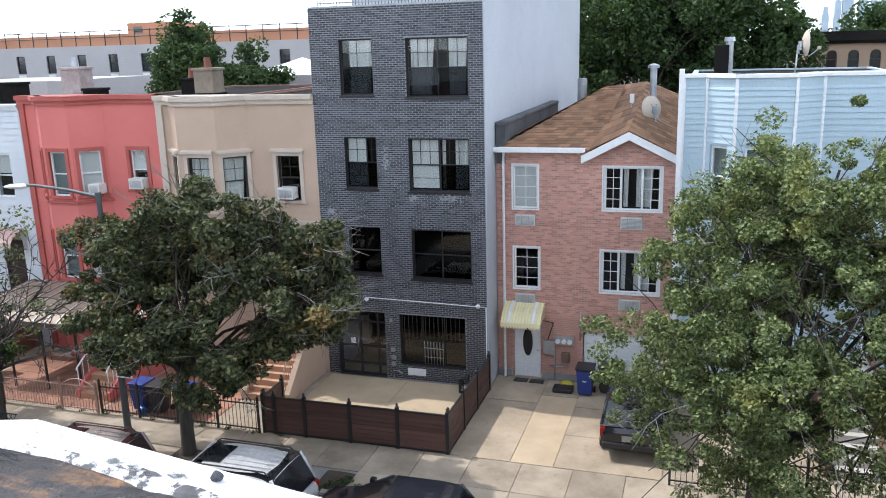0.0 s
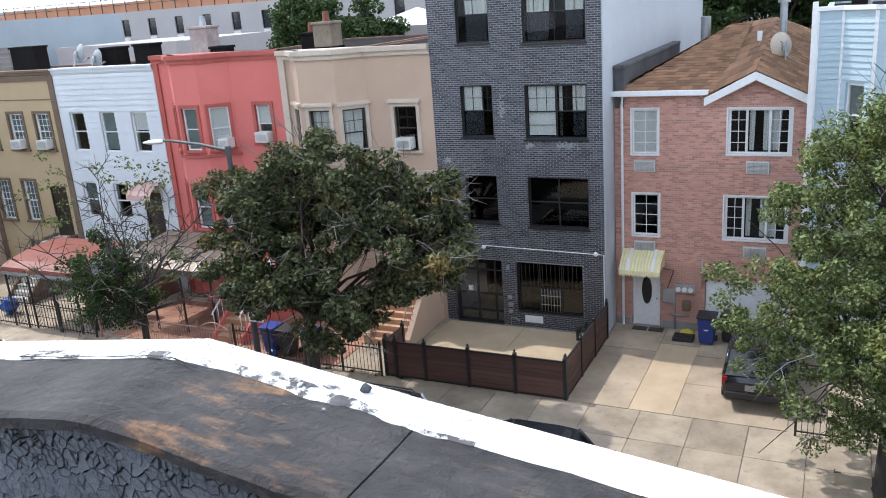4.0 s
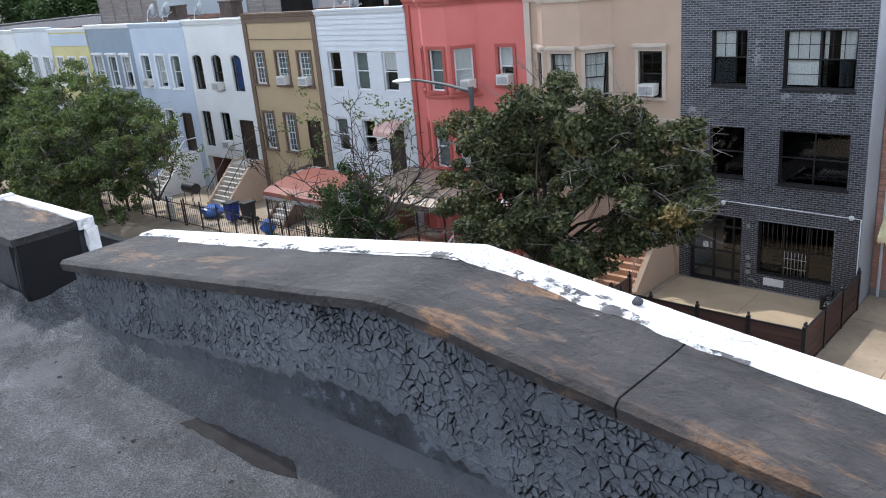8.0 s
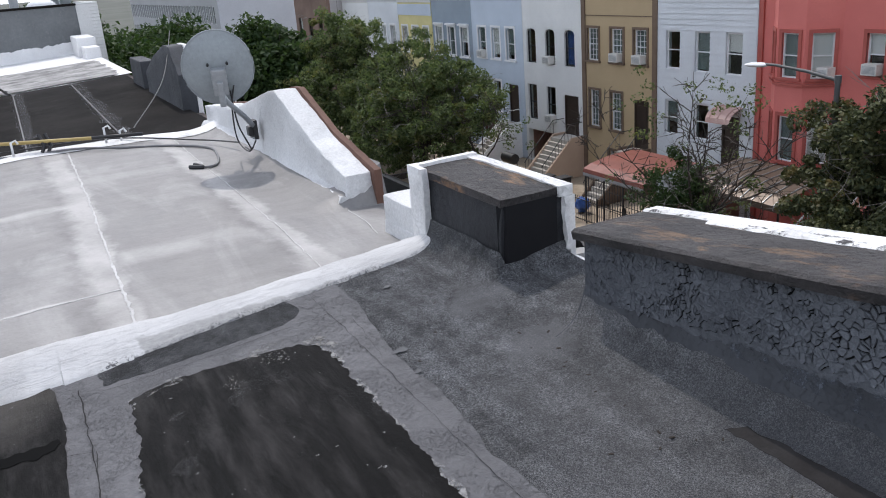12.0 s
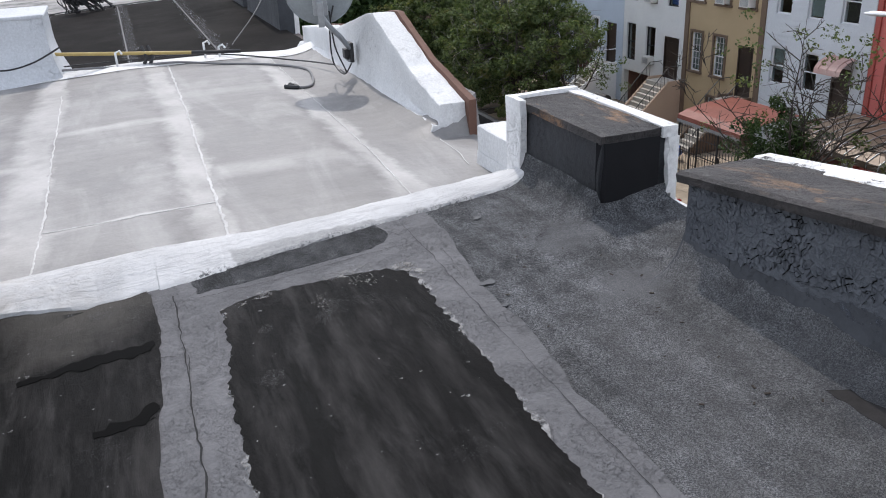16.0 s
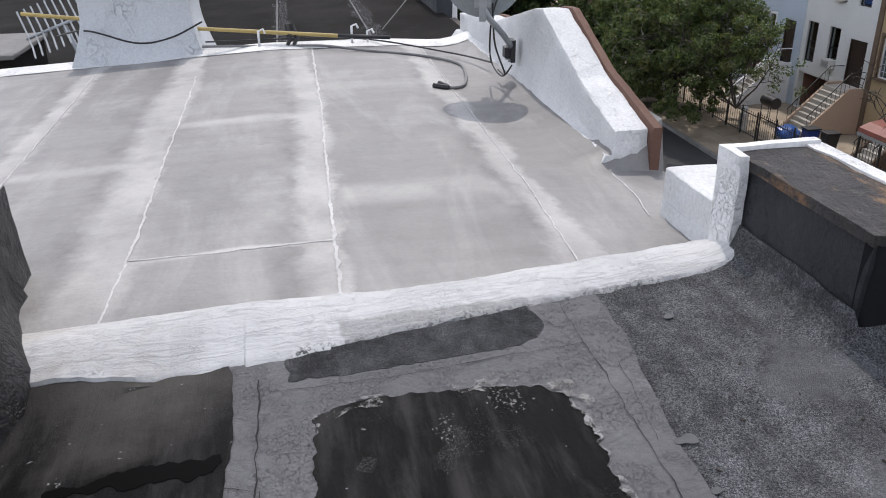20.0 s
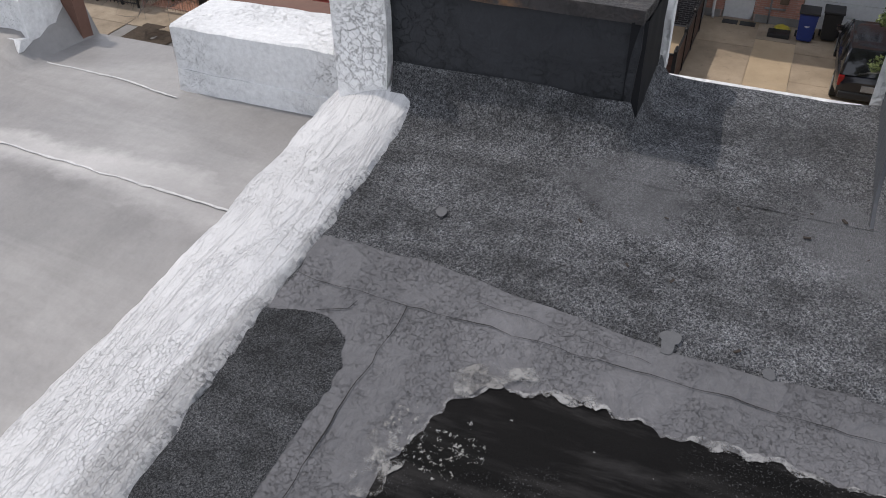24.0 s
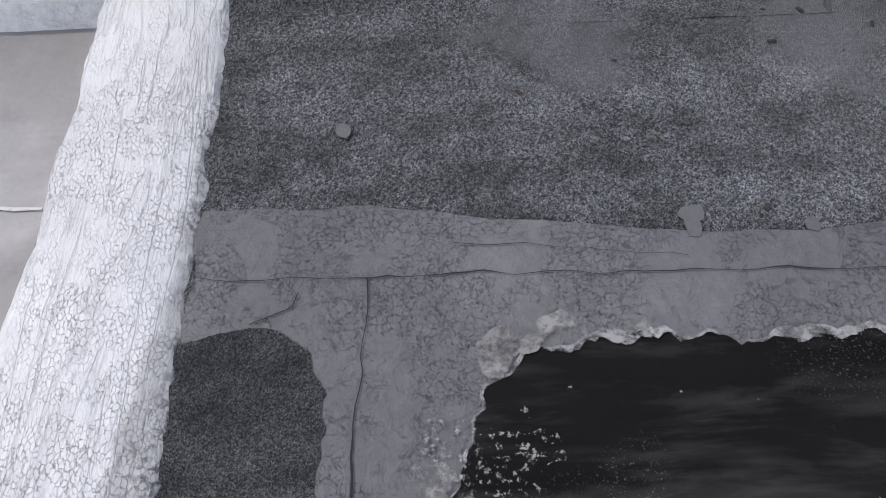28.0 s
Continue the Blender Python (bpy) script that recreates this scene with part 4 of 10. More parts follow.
def seam(pts, w=0.013):
    out = []
    for a, b in zip(pts, pts[1:]):
        a, b = Vector(a), Vector(b)
        k = max(2, int((b - a).length / 0.03))
        nrm = Vector((-(b - a).y, (b - a).x)).normalized()
        for j in range(k + 1):
            q = a.lerp(b, j / k)
            out.append((q, nrm))
    bm = bmesh.new()
    prev = None
    for q, nrm in out:
        wob = noise.fractal((q.x * 7, q.y * 7, 2), 1, 2, 3)
        cur = []
        for s, h in ((-1, 0.003), (-0.45, 0.005), (0.45, 0.005), (1, 0.003)):
            ww = w * (0.22 + 1.1 * abs(noise.fractal((q.x * 11 + s * 5, q.y * 11, 4), 0.8, 2, 4)))
            r = q + nrm * (s * ww + wob * 0.010)
            cur.append(bm.verts.new((r.x, r.y, zn(r.x, r.y) + h)))
        if prev:
            for k in range(3):
                bm.faces.new((prev[k], prev[k + 1], cur[k + 1], cur[k]))
        prev = cur
    return bm


for pts, w in (([(-5.44, -0.59), (-6.6, -0.57), (-8.65, -0.52), (-11.4, -0.49)], 0.017), ([(-5.5, 0.56), (-6.6, 0.62), (-8.03, 0.65), (-9.27, 0.66), (-11.5, 0.70)], 0.010), ([(-5.44, -1.62), (-6.3, -1.60), (-8.2, -1.62), (-10.4, -1.63)], 0.012),
               ([(-7.3, -2.62), (-8.7, -2.63), (-10.0, -2.65), (-11.5, -2.7)], 0.010), ([(-6.10, -1.60), (-6.05, -1.13), (-6.08, -0.58)], 0.012), ([(-6.94, 1.25), (-6.55, 1.24), (-6.2, 1.18)], 0.008)):
    part("seam", seam(pts, w), SEAMPAINT, silver)

# edge strip at the far side of the silver roof
bm = bmesh.new()
for j in range(60):
    y0, y1 = -7.9 + 9.5 * j / 60, -7.9 + 9.5 * (j + 1) / 60
    pts = []
    for y in (y0, y1):
        w = 0.03 * noise.noise((y * 3, 0, 0))
        pts += [(-11.40 + w, y, zn(-11.4, y) + 0.006), (-11.52, y, zn(-11.5, y) + 0.04), (-11.68, y, zn(-11.6, y) + 0.035), (-11.74, y, zn(-11.7, y) - 0.35)]
    vs = [bm.verts.new(q) for q in pts]
    for k in range(3):
        bm.faces.new((vs[k], vs[k + 1], vs[k + 5], vs[k + 4]))
bmesh.ops.remove_doubles(bm, verts=bm.verts[:], dist=0.0005)
for f in bm.faces:
    f.smooth = True
part("edge_flashing", bm, WHITEPLAIN, silver, "rounded white edge of the silver roof")


# parapet of the near house: a low peaked wall with a tarred coping
def ztop(x):
    xs = [(-3.70, 9.975), (-2.7, 10.095), (-1.62, 10.232), (-0.91, 10.137), (0.0, 10.03), (1.2, 9.90), (9.0, 9.88)]
    for (a, za), (b, zb) in zip(xs, xs[1:]):
        if x <= b:
            return za + (zb - za) * (x - a) / (b - a)
    return xs[-1][1]


PX = [-3.69 + 0.06 * i for i in range(212)]
bm = bmesh.new()
prev = None
for x in PX:
    zt = ztop(x) - 0.045
    cur = [bm.verts.new((x, y, foot_z(x, y))) for y in (0.965 + 0.035 * noise.fractal((x * 3, 1.0, 4.0), 1, 2, 3), 1.02, 1.05, 1.075, 1.095, 1.112, 1.125, 1.133)]
    cur += [bm.verts.new(q) for q in ((x, 1.135, zr(x, 1.1) + 0.17), (x, 1.135, zt), (x, 1.55, zt), (x, 1.55, 9.3))]
    if prev:
        for k in range(len(cur) - 1):
            bm.faces.new((prev[k], prev[k + 1], cur[k + 1], cur[k])).smooth = k < len(cur) - 4
    else:
        bm.faces.new(cur)
    prev = cur
bm.faces.new(prev)
parapet = solid("parapet", bm, TARWALL, "low peaked brick parapet coated in cracked grey tar", "parapet", kind="structure")


bm = bmesh.new()
prev = None
x = -3.68
while x < 8.9:
    top = 1.118 + 0.012 * noise.fractal((x * 5, 2, 0), 0.8, 2, 4)
    cur = [bm.verts.new((x, y, foot_z(x, y) + (0.003 if y > 0.93 else -0.006))) for y in (0.90, 0.96 + 0.012 * noise.noise((x * 4, 6, 0)), 1.0, 1.03, 1.055, 1.075, 1.09, 1.104, top)]
    if prev:
        for k in range(8):
            bm.faces.new((prev[k], prev[k + 1], cur[k + 1], cur[k])).smooth = True
    prev = cur
    x += 0.03
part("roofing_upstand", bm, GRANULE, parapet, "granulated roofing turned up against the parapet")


def coping(x0, x1, y0, y1, thick=0.05, amp=0.004, lip=0.0):
    bm = bmesh.new()
    n = max(2, int((x1 - x0) / 0.05))
    prev = None
    for i in range(n + 1):
        x = x0 + (x1 - x0) * i / n
        z = ztop(x)
        e = 0.008 * noise.fractal((x * 6, y0, 1), 1, 2, 3)
        sec = [(y0 + e, z - thick), (y0 - 0.008 + e, z - 0.012), (y0 + 0.012 + e, z)] + [(y0 + (y1 - y0) * t, z) for t in (0.2, 0.4, 0.6, 0.8)] + [(y1, z), (y1, z - thick)]
        cur = [bm.verts.new((x, y, zz + (amp * noise.noise((x * 5, y * 9, 2)) if zz >= z - 1e-6 else 0))) for y, zz in sec]
        if prev:
            for k in range(len(sec) - 1):
                bm.faces.new((prev[k], prev[k + 1], cur[k + 1], cur[k])).smooth = 2 <= k <= 6
            bm.faces.new((prev[-1], prev[0], cur[0], cur[-1]))
        else:
            bm.faces.new(cur)
        prev = cur
    bm.faces.new(prev)
    return bm


part("coping", coping(-3.715, -0.888, 1.092, 1.555, 0.048), CAP, parapet, "tarred coping with rusty orange wear")
part("coping", coping(-0.882, 9.0, 1.092, 1.555, 0.048), CAP, parapet, "tarred coping with rusty orange wear")
# white painted outer margin of the coping, ragged on the roof side
def paint_edge(x):
    return 1.435 + (0.026 if x < -0.8 else 0.009) * noise.fractal((x * 3.2, 4.0, 0), 0.9, 2, 5) + (0.05 if x < -3.3 else 0.0)


bm = bmesh.new()
prev = None
x = -3.72
while x < 8.95:
    inner = paint_edge(x)
    z = ztop(x) + 0.007
    cur = [bm.verts.new(q) for q in ((x, inner, z - 0.008), (x, inner + 0.012, z), (x, 1.57, z), (x, 1.585, z - 0.015), (x, 1.585, z - 0.42), (x, 1.56, z - 0.42))]
    if prev:
        for k in range(5):
            bm.faces.new((prev[k], prev[k + 1], cur[k + 1], cur[k]))
    prev = cur
    x += 0.01
part("white_margin", bm, WHITEPLAIN, parapet, "thick white paint on the outer edge")
bm = bmesh.new()
prev = None
x = -3.7
while x < 8.9:
    cur = [bm.verts.new((x, y, ztop(x) + 0.0065)) for y in (1.375 + 0.03 * noise.noise((x * 2.1, 0, 0)), 1.46)]
    if prev:
        bm.faces.new((prev[0], prev[1], cur[1], cur[0]))
    prev = cur
    x += 0.04
part("paint_smears", bm, flaked("smeared_white_paint", (0.45, 0.45, 0.45), (0.30, 0.30, 0.30), 19.0, 0.645, soft=0.06), parapet, "thin smears of white paint")
SMUDGE = flaked("dark_smudge", (0.07, 0.07, 0.075), (0.16, 0.16, 0.165), 34.0, 0.42, soft=0.16)
for i, (cx, cy, lx, ly) in enumerate(((-1.27, 1.485, 0.085, 0.014), (-1.16, 1.500, 0.035, 0.008), (-2.75, 1.49, 0.09, 0.010), (-3.05, 1.47, 0.05, 0.008), (-2.2, 1.475, 0.06, 0.007))):
    part("bare_patch", patch([(cx + lx * math.cos(a), cy + ly * math.sin(a)) for a in (k * 0.785 for k in range(8))], lambda px, py: ztop(px), 0.0095, 0.012, 0.010, 14, thick=0.001, seed=i * 1.3), SMUDGE, parapet, "bare dark smudge in the white paint")
# thin grey film over the paint's inner edge, and an open crack along it
bm = bmesh.new()
prev = None
x = -3.7
while x < -0.7:
    k = 0.5 + 0.9 * noise.fractal((x * 1.9, 7.0, 1.0), 0.8, 2, 3)
    lo = paint_edge(x)
    cur = [bm.verts.new((x, lo - 0.002, ztop(x) + 0.002)), bm.verts.new((x, lo + 0.010, ztop(x) + 0.0078)), bm.verts.new((x, lo + 0.008 + 0.055 * max(0.0, k) * min(1.0, max(0.0, -0.72 - x) * 3), ztop(x) + 0.0078))]
    if prev:
        for i in (0, 1):
            bm.faces.new((prev[i], prev[i + 1], cur[i + 1], cur[i]))
    prev = cur
    x += 0.02
part("grey_film", bm, flaked("thin_grey_film", (0.07, 0.067, 0.069), (0.15, 0.145, 0.148), 10.0, 0.52, soft=0.06), parapet, "grey film wiped over the white paint")
part("crack", crack_line([(-2.30, 1.425), (-2.0, 1.43), (-1.75, 1.435), (-1.62, 1.42), (-1.5, 1.40)], lambda x, y: ztop(x), 0.010, 0.014, 2.0), CRACK, parapet)
# a loose stone on the coping
bm = bmesh.new()
bmesh.ops.create_icosphere(bm, subdivisions=2, radius=0.014, matrix=Matrix.Translation((-1.07, 1.53, ztop(-1.07) + 0.017)))
for v in bm.verts:
    v.co += Vector((noise.noise(v.co * 60), noise.noise(v.co * 60 + Vector((5, 0, 0))), 0)) * 0.008
solid("tar_lump", bm, TARWALL, "small black lump of tar on the white edge of the coping", "lump")


def voronoi_plates(x0, x1, z0f, z1f, n, seed, g0):
    """Irregular plates that tile a strip of wall: cells of random seeds, each shrunk by a gap."""
    r = random.Random(seed)
    pts = [(r.uniform(x0, x1), r.random()) for _ in range(n)]
    pts = [(x, z0f(x) + t * (z1f(x) - z0f(x))) for x, t in pts]
    out = []
    arr = np.array(pts)
    for i, (px, pz) in enumerate(pts):
        poly = [(px - 0.12, pz - 0.09), (px + 0.12, pz - 0.09), (px + 0.12, pz + 0.09), (px - 0.12, pz + 0.09)]
        near = np.argsort(((arr - arr[i]) ** 2 * (0.6, 1.0)).sum(axis=1))[1:18].tolist()
        for k in near:
            qx, qz = pts[k]
            nx_, nz_ = qx - px, qz - pz
            d = math.hypot(nx_, nz_)
            if d < 1e-5:
                continue
            nx_, nz_ = nx_ / d, nz_ / d
            mx, mz = (qx + px) / 2, (qz + pz) / 2
            open_ = noise.noise((mx * 5.0, mz * 6.5, 1.0)) + 1.1 * noise.noise((mx * 41.0, mz * 41.0, 5.0)) + 0.12 * abs(nz_) - 0.35 * max(0.0, -2.75 - mx)
            lim = d / 2 - g0 * min(2.4, max(0.0, 0.35 + 3.0 * open_))
            new_poly = []
            for a, b in zip(poly, poly[1:] + poly[:1]):
                da = (a[0] - px) * nx_ + (a[1] - pz) * nz_ - lim
                db = (b[0] - px) * nx_ + (b[1] - pz) * nz_ - lim
                if da <= 0:
                    new_poly.append(a)
                if da * db < 0:
                    s = da / (da - db)
                    new_poly.append((a[0] + (b[0] - a[0]) * s, a[1] + (b[1] - a[1]) * s))
            poly = new_poly
            if len(poly) < 3:
                break
        poly = [(min(max(a, x0 - 0.01), x1 + 0.01), min(max(b, z0f(px) - 0.02), z1f(a))) for a, b in poly]
        if len(poly) >= 3:
            ragged = []
            for a, b in zip(poly, poly[1:] + poly[:1]):
                k = max(1, int(math.hypot(b[0] - a[0], b[1] - a[1]) / 0.009))
                for j in range(k):
                    u, w = a[0] + (b[0] - a[0]) * j / k, a[1] + (b[1] - a[1]) * j / k
                    ragged.append((u + 0.006 * noise.noise((u * 38, w * 38, 0)) + 0.0022 * noise.noise((u * 130, w * 130, 3)), min(w + 0.006 * noise.noise((u * 38, w * 38, 7)) + 0.0022 * noise.noise((u * 130, w * 130, 9)), z1f(u))))
            out.append((px, pz, ragged))
    return out


def plate_mesh(cells, keep, depth=0.0075):
    verts, faces = [], []
    for px, pz, poly in cells:
        if not keep(px, pz):
            continue
        b0 = len(verts)
        n = len(poly)
        tx, tz, d = 0.12 * noise.noise((px * 9, pz * 9, 2)), 0.03 + 0.14 * noise.noise((px * 9, pz * 9, 6)), depth * (0.8 + 0.7 * noise.noise((px * 12, pz * 12, 4)))
        for a, b in poly:
            verts.append((a, 1.1305, b))
        for a, b in poly:
            a2, b2 = px + (a - px) * 0.995, pz + (b - pz) * 0.995
            verts.append((a2, 1.1295 - d + tx * (a2 - px) + tz * (b2 - pz), b2))
        for a, b in poly:
            a2, b2 = px + (a - px) * 0.72, pz + (b - pz) * 0.72
            verts.append((a2, 1.1318 - d + tx * (a2 - px) + tz * (b2 - pz), b2))
        faces.append(list(range(b0 + 2 * n, b0 + 3 * n)))
        for k in range(n):
            for o in (0, n):
                faces.append([b0 + o + k, b0 + o + (k + 1) % n, b0 + o + n + (k + 1) % n, b0 + o + n + k])
    return verts, faces


def low_edge(x):
    return ztop(x) - 0.33 + 0.12 * noise.fractal((x * 1.3, 0, 8), 1.5, 2, 3) + 0.10 * min(1.0, max(0.0, -2.9 - x)) - 0.08 * min(1.0, max(0.0, (x + 2.2) * 1.5))


cells = voronoi_plates(-3.66, 0.9, lambda x: zr(x, 1.1) + 0.10, lambda x: ztop(x) - 0.045, 3800, 12, 0.0014)
cells = [c for c in cells if c[1] > low_edge(c[0]) + 0.02]
bm = bmesh.new()
prev = None
x = -3.66
while x < 6.0:
    lo = max(low_edge(x) - 0.02 + 0.022 * noise.fractal((x * 14, 3.0, 0), 0.7, 2, 5), zr(x, 1.1) + 0.13)
    cur = [bm.verts.new((x, 1.1335, lo)), bm.verts.new((x, 1.1315, lo + 0.012)), bm.verts.new((x, 1.1315, ztop(x) - 0.055))]
    if prev:
        bm.faces.new((prev[0], prev[1], cur[1], cur[0]))
        bm.faces.new((prev[1], prev[2], cur[2], cur[1]))
    prev = cur
    x += 0.012
part("upper_coat", bm, PLATE, parapet, "older blue-grey coating with a ragged lower edge")
bed_v, bed_f = [], []
for px, pz, poly in voronoi_plates(-3.66, 0.9, lambda x: zr(x, 1.1) + 0.10, lambda x: ztop(x) - 0.045, 3800, 12, 0.0):
    if pz > low_edge(px) + 0.02:
        bed_f.append(list(range(len(bed_v), len(bed_v) + len(poly))))
        bed_v += [(px + (a - px) * 1.03, 1.1300, pz + (b - pz) * 1.03) for a, b in poly]
bm = bmesh.new()
prev = None
x = -3.66
while x < 6.0:
    lo = max(low_edge(x) - 0.10 + 0.05 * noise.noise((x * 3, 1, 0)), zr(x, 1.1) + 0.14)
    cur = [bm.verts.new((x, 1.1325, lo)), bm.verts.new((x, 1.1325, low_edge(x) + 0.03))]
    if prev:
        bm.faces.new((prev[0], prev[1], cur[1], cur[0]))
    prev = cur
    x += 0.03
part("feathered_coat", bm, flaked("thin_grey_coat", (0.105, 0.118, 0.140), (0.07, 0.078, 0.092), 12.0, 0.50, soft=0.12), parapet, "thin worn edge of the older coating")
# dark film: the shade on the wall's right part is put into colour
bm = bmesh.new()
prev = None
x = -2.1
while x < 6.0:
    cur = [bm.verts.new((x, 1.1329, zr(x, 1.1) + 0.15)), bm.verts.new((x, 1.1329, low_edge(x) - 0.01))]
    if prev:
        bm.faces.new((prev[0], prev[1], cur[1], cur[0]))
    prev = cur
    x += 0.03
part("wall_shade", bm, flaked("painted_wall_shade", (0.024, 0.026, 0.031), (0.040, 0.043, 0.050), 3.2, 0.44, soft=0.16), parapet, "dark ragged film painted as the wall's shade below the cracked coat")
tagged(raw("old_tar_layer", bed_v, bed_f, plain("old_black_tar", (0.012, 0.012, 0.013), 0.85, spec=0.1), parapet, "older black tar showing in the cracks"), kind="stuff")
tagged(raw("flaking_coat", *plate_mesh(cells, lambda a, b: True), PLATE, parapet, "alligator-cracked plates of old grey coating"), kind="stuff")

# end stub of the parapet by the party line, and the sill between
bm = bmesh.new()
vs = quad_box(bm, -5.35, -4.40, 1.15, 1.55, 9.3, 9.91)
for v in vs:
    if v.co.z < 9.5:
        v.co.y += -0.03 if v.co.y < 1.3 else 0
bmesh.ops.subdivide_edges(bm, edges=bm.edges[:], cuts=6, use_grid_fill=True)
for v in bm.verts:
    v.co += 0.010 * Vector((noise.noise(v.co * 6), noise.noise(v.co * 6 + Vector((9, 0, 0))), 0))
stub = solid("parapet_stub", bm, STUBTAR, "stub of parapet coated in black tar with a worn top", "parapet", kind="structure")
bm = boxes((-5.195, -4.392, 1.138, 1.50, 9.905, 9.948), (-5.35, -5.195, 1.142, 1.50, 9.905, 9.948))
bmesh.ops.subdivide_edges(bm, edges=bm.edges[:], cuts=8, use_grid_fill=True)
for v in bm.verts:
    v.co += 0.009 * Vector((noise.noise(v.co * 9), noise.noise(v.co * 9 + Vector((9, 0, 0))), noise.noise(v.co * 5)))
part("coping", bm, CAP, stub, "worn tarred coping slab")
bm = boxes((-5.38, -4.375, 1.495, 1.575, 9.90, 9.958), (-5.372, -4.372, 1.552, 1.585, 9.45, 9.90), (-4.402, -4.368, 1.525, 1.575, 9.60, 9.90))
bmesh.ops.subdivide_edges(bm, edges=bm.edges[:], cuts=9, use_grid_fill=True)
for v in bm.verts:
    if v.co.y < 1.535:
        v.co.y += 0.022 * noise.fractal((v.co.x * 9, v.co.z * 9, 2.0), 0.8, 2, 4)
part("white_margin", bm, WHITEPLAIN, stub, "thick white paint on the outer edge")
# near-black sheet over the stub's end: the face's shade is put into colour
bm = bmesh.new()
for j in range(15):
    row = []
    for i in range(13):
        y, u = 1.135 + 0.375 * i / 12, j / 14
        row.append(bm.verts.new((-4.43 if i in (0, 12) else -4.386 + 0.004 * noise.noise((y * 14, u * 5, 2)), y, 9.50 + 0.41 * u)))
    if j:
        for i in range(12):
            bm.faces.new((old[i], old[i + 1], row[i + 1], row[i])).smooth = True
    old = row
part("shaded_end", bm, plain("painted_end_shade", (0.012, 0.012, 0.014), 0.7, spec=0.15), stub, "tarred end face, its shade put into near-black colour")
bm = boxes((-5.40, -5.352, 1.10, 1.56, 9.36, 9.97), (-5.352, -5.20, 1.095, 1.136, 9.42, 9.975))
bmesh.ops.subdivide_edges(bm, edges=bm.edges[:], cuts=7, use_grid_fill=True)
for v in bm.verts:
    v.co += 0.008 * Vector((noise.noise(v.co * 8), noise.noise(v.co * 8 + Vector((4, 0, 0))), noise.noise(v.co * 3)))
part("white_side", bm, WHITEPLAIN, stub, "white-painted side")
bm = bmesh.new()
for x0, x1 in ((-4.40 + 0.05 * i, -4.35 + 0.05 * i) for i in range(15)):
    prev = None
    for y in (0.96, 1.04, 1.12, 1.22, 1.32, 1.42, 1.50, 1.555, 1.56):
        cur = [bm.verts.new((x, y, 9.3 if y == 1.56 else zr(x, 0.98) + 0.0005 + 0.1134 * (y - 0.98) + 0.12 * max(0.0, abs(x + 4.045) - 0.22) * max(0.0, y - 0.98) + 0.006 * noise.noise((x * 9, y * 9, 1)))) for x in (x0, x1)]
        if prev:
            bm.faces.new((prev[0], prev[1], cur[1], cur[0])).smooth = True
        prev = cur
solid("scupper_sill", bm, GRANULE, "low coated sill between the parapet and its stub", "sill", kind="structure")
# roofing dressed up against the stub
bm = bmesh.new()
prev = None
for i in range(49):
    if i <= 30:
        x, y, nx_, ny_ = -5.19 + 0.79 * i / 30, 1.125, 0.0, -1.0
    else:
        x, y, nx_, ny_ = -4.385, 1.125 + 0.40 * (i - 30) / 18, 1.0, 0.0
    if 28 <= i <= 32:
        nx_, ny_ = 0.7, -0.7
    cur = []
    for d, h in ((0.0, 0.085), (0.014, 0.045), (0.034, 0.020), (0.06, 0.007), (0.085, 0.002)):
        wob = 1 + 0.35 * noise.noise((x * 6, y * 6, 3))
        px, py = x + nx_ * d * wob, y + ny_ * d * wob
        base = zr(px, min(py, 0.98)) + 0.0005 + 0.1134 * max(0.0, py - 0.98) if px > -4.40 else zr(px, py)
        cur.append(bm.verts.new((px, py, base + h * wob)))
    if prev:
        for k in range(4):
            bm.faces.new((prev[k], prev[k + 1], cur[k + 1], cur[k])).smooth = True
    prev = cur
part("dressed_foot", bm, GRANULE, stub, "coating dressed up from the roof")
solid("scupper_edge", boxes((-4.40, -3.70, 1.562, 1.587, 9.2, 9.56)), WHITEPLAIN, "thin white edge of the sill", "edge", kind="structure")


# parapet of the silver roof
def rough_block(profile, y0, y1, zb, cuts=14, amp=0.010, foot=0.03):
    """A wall along x whose top follows the profile [(x, z)]."""
    bm = bmesh.new()
    prev = None
    xs = []
    for (a, za), (b, zb2) in zip(profile, profile[1:]):
        for i in range(cuts):
            xs.append((a + (b - a) * i / cuts, za + (zb2 - za) * i / cuts))
    xs.append(profile[-1])
    for x, z in xs:
        sec = [(y0 - foot, zb + 0.03), (y0 - foot * 0.62, zb + 0.075), (y0 - foot * 0.28, zb + 0.15)] + [(y0, zb + 0.05 + (z - zb - 0.05) * t) for t in (0.35, 0.55, 0.75, 0.97)] + [(y0 + 0.01, z)] + [(y0 + (y1 - y0) * t, z) for t in (0.35, 0.7, 1.0)] + [(y1, zb)]
        cur = [bm.verts.new((x + amp * noise.noise((x * 9, y * 9, zz * 9)), y + amp * noise.noise((x * 11, y * 9 + 4, zz * 11)), zz + 0.6 * amp * noise.noise((x * 8, y * 8, 9)))) for y, zz in sec]
        if prev:
            for k in range(len(sec) - 1):
                bm.faces.new((prev[k], prev[k + 1], cur[k + 1], cur[k])).smooth = True
        else:
            bm.faces.new(cur)
        prev = cur
    bm.faces.new(prev)
    return bm


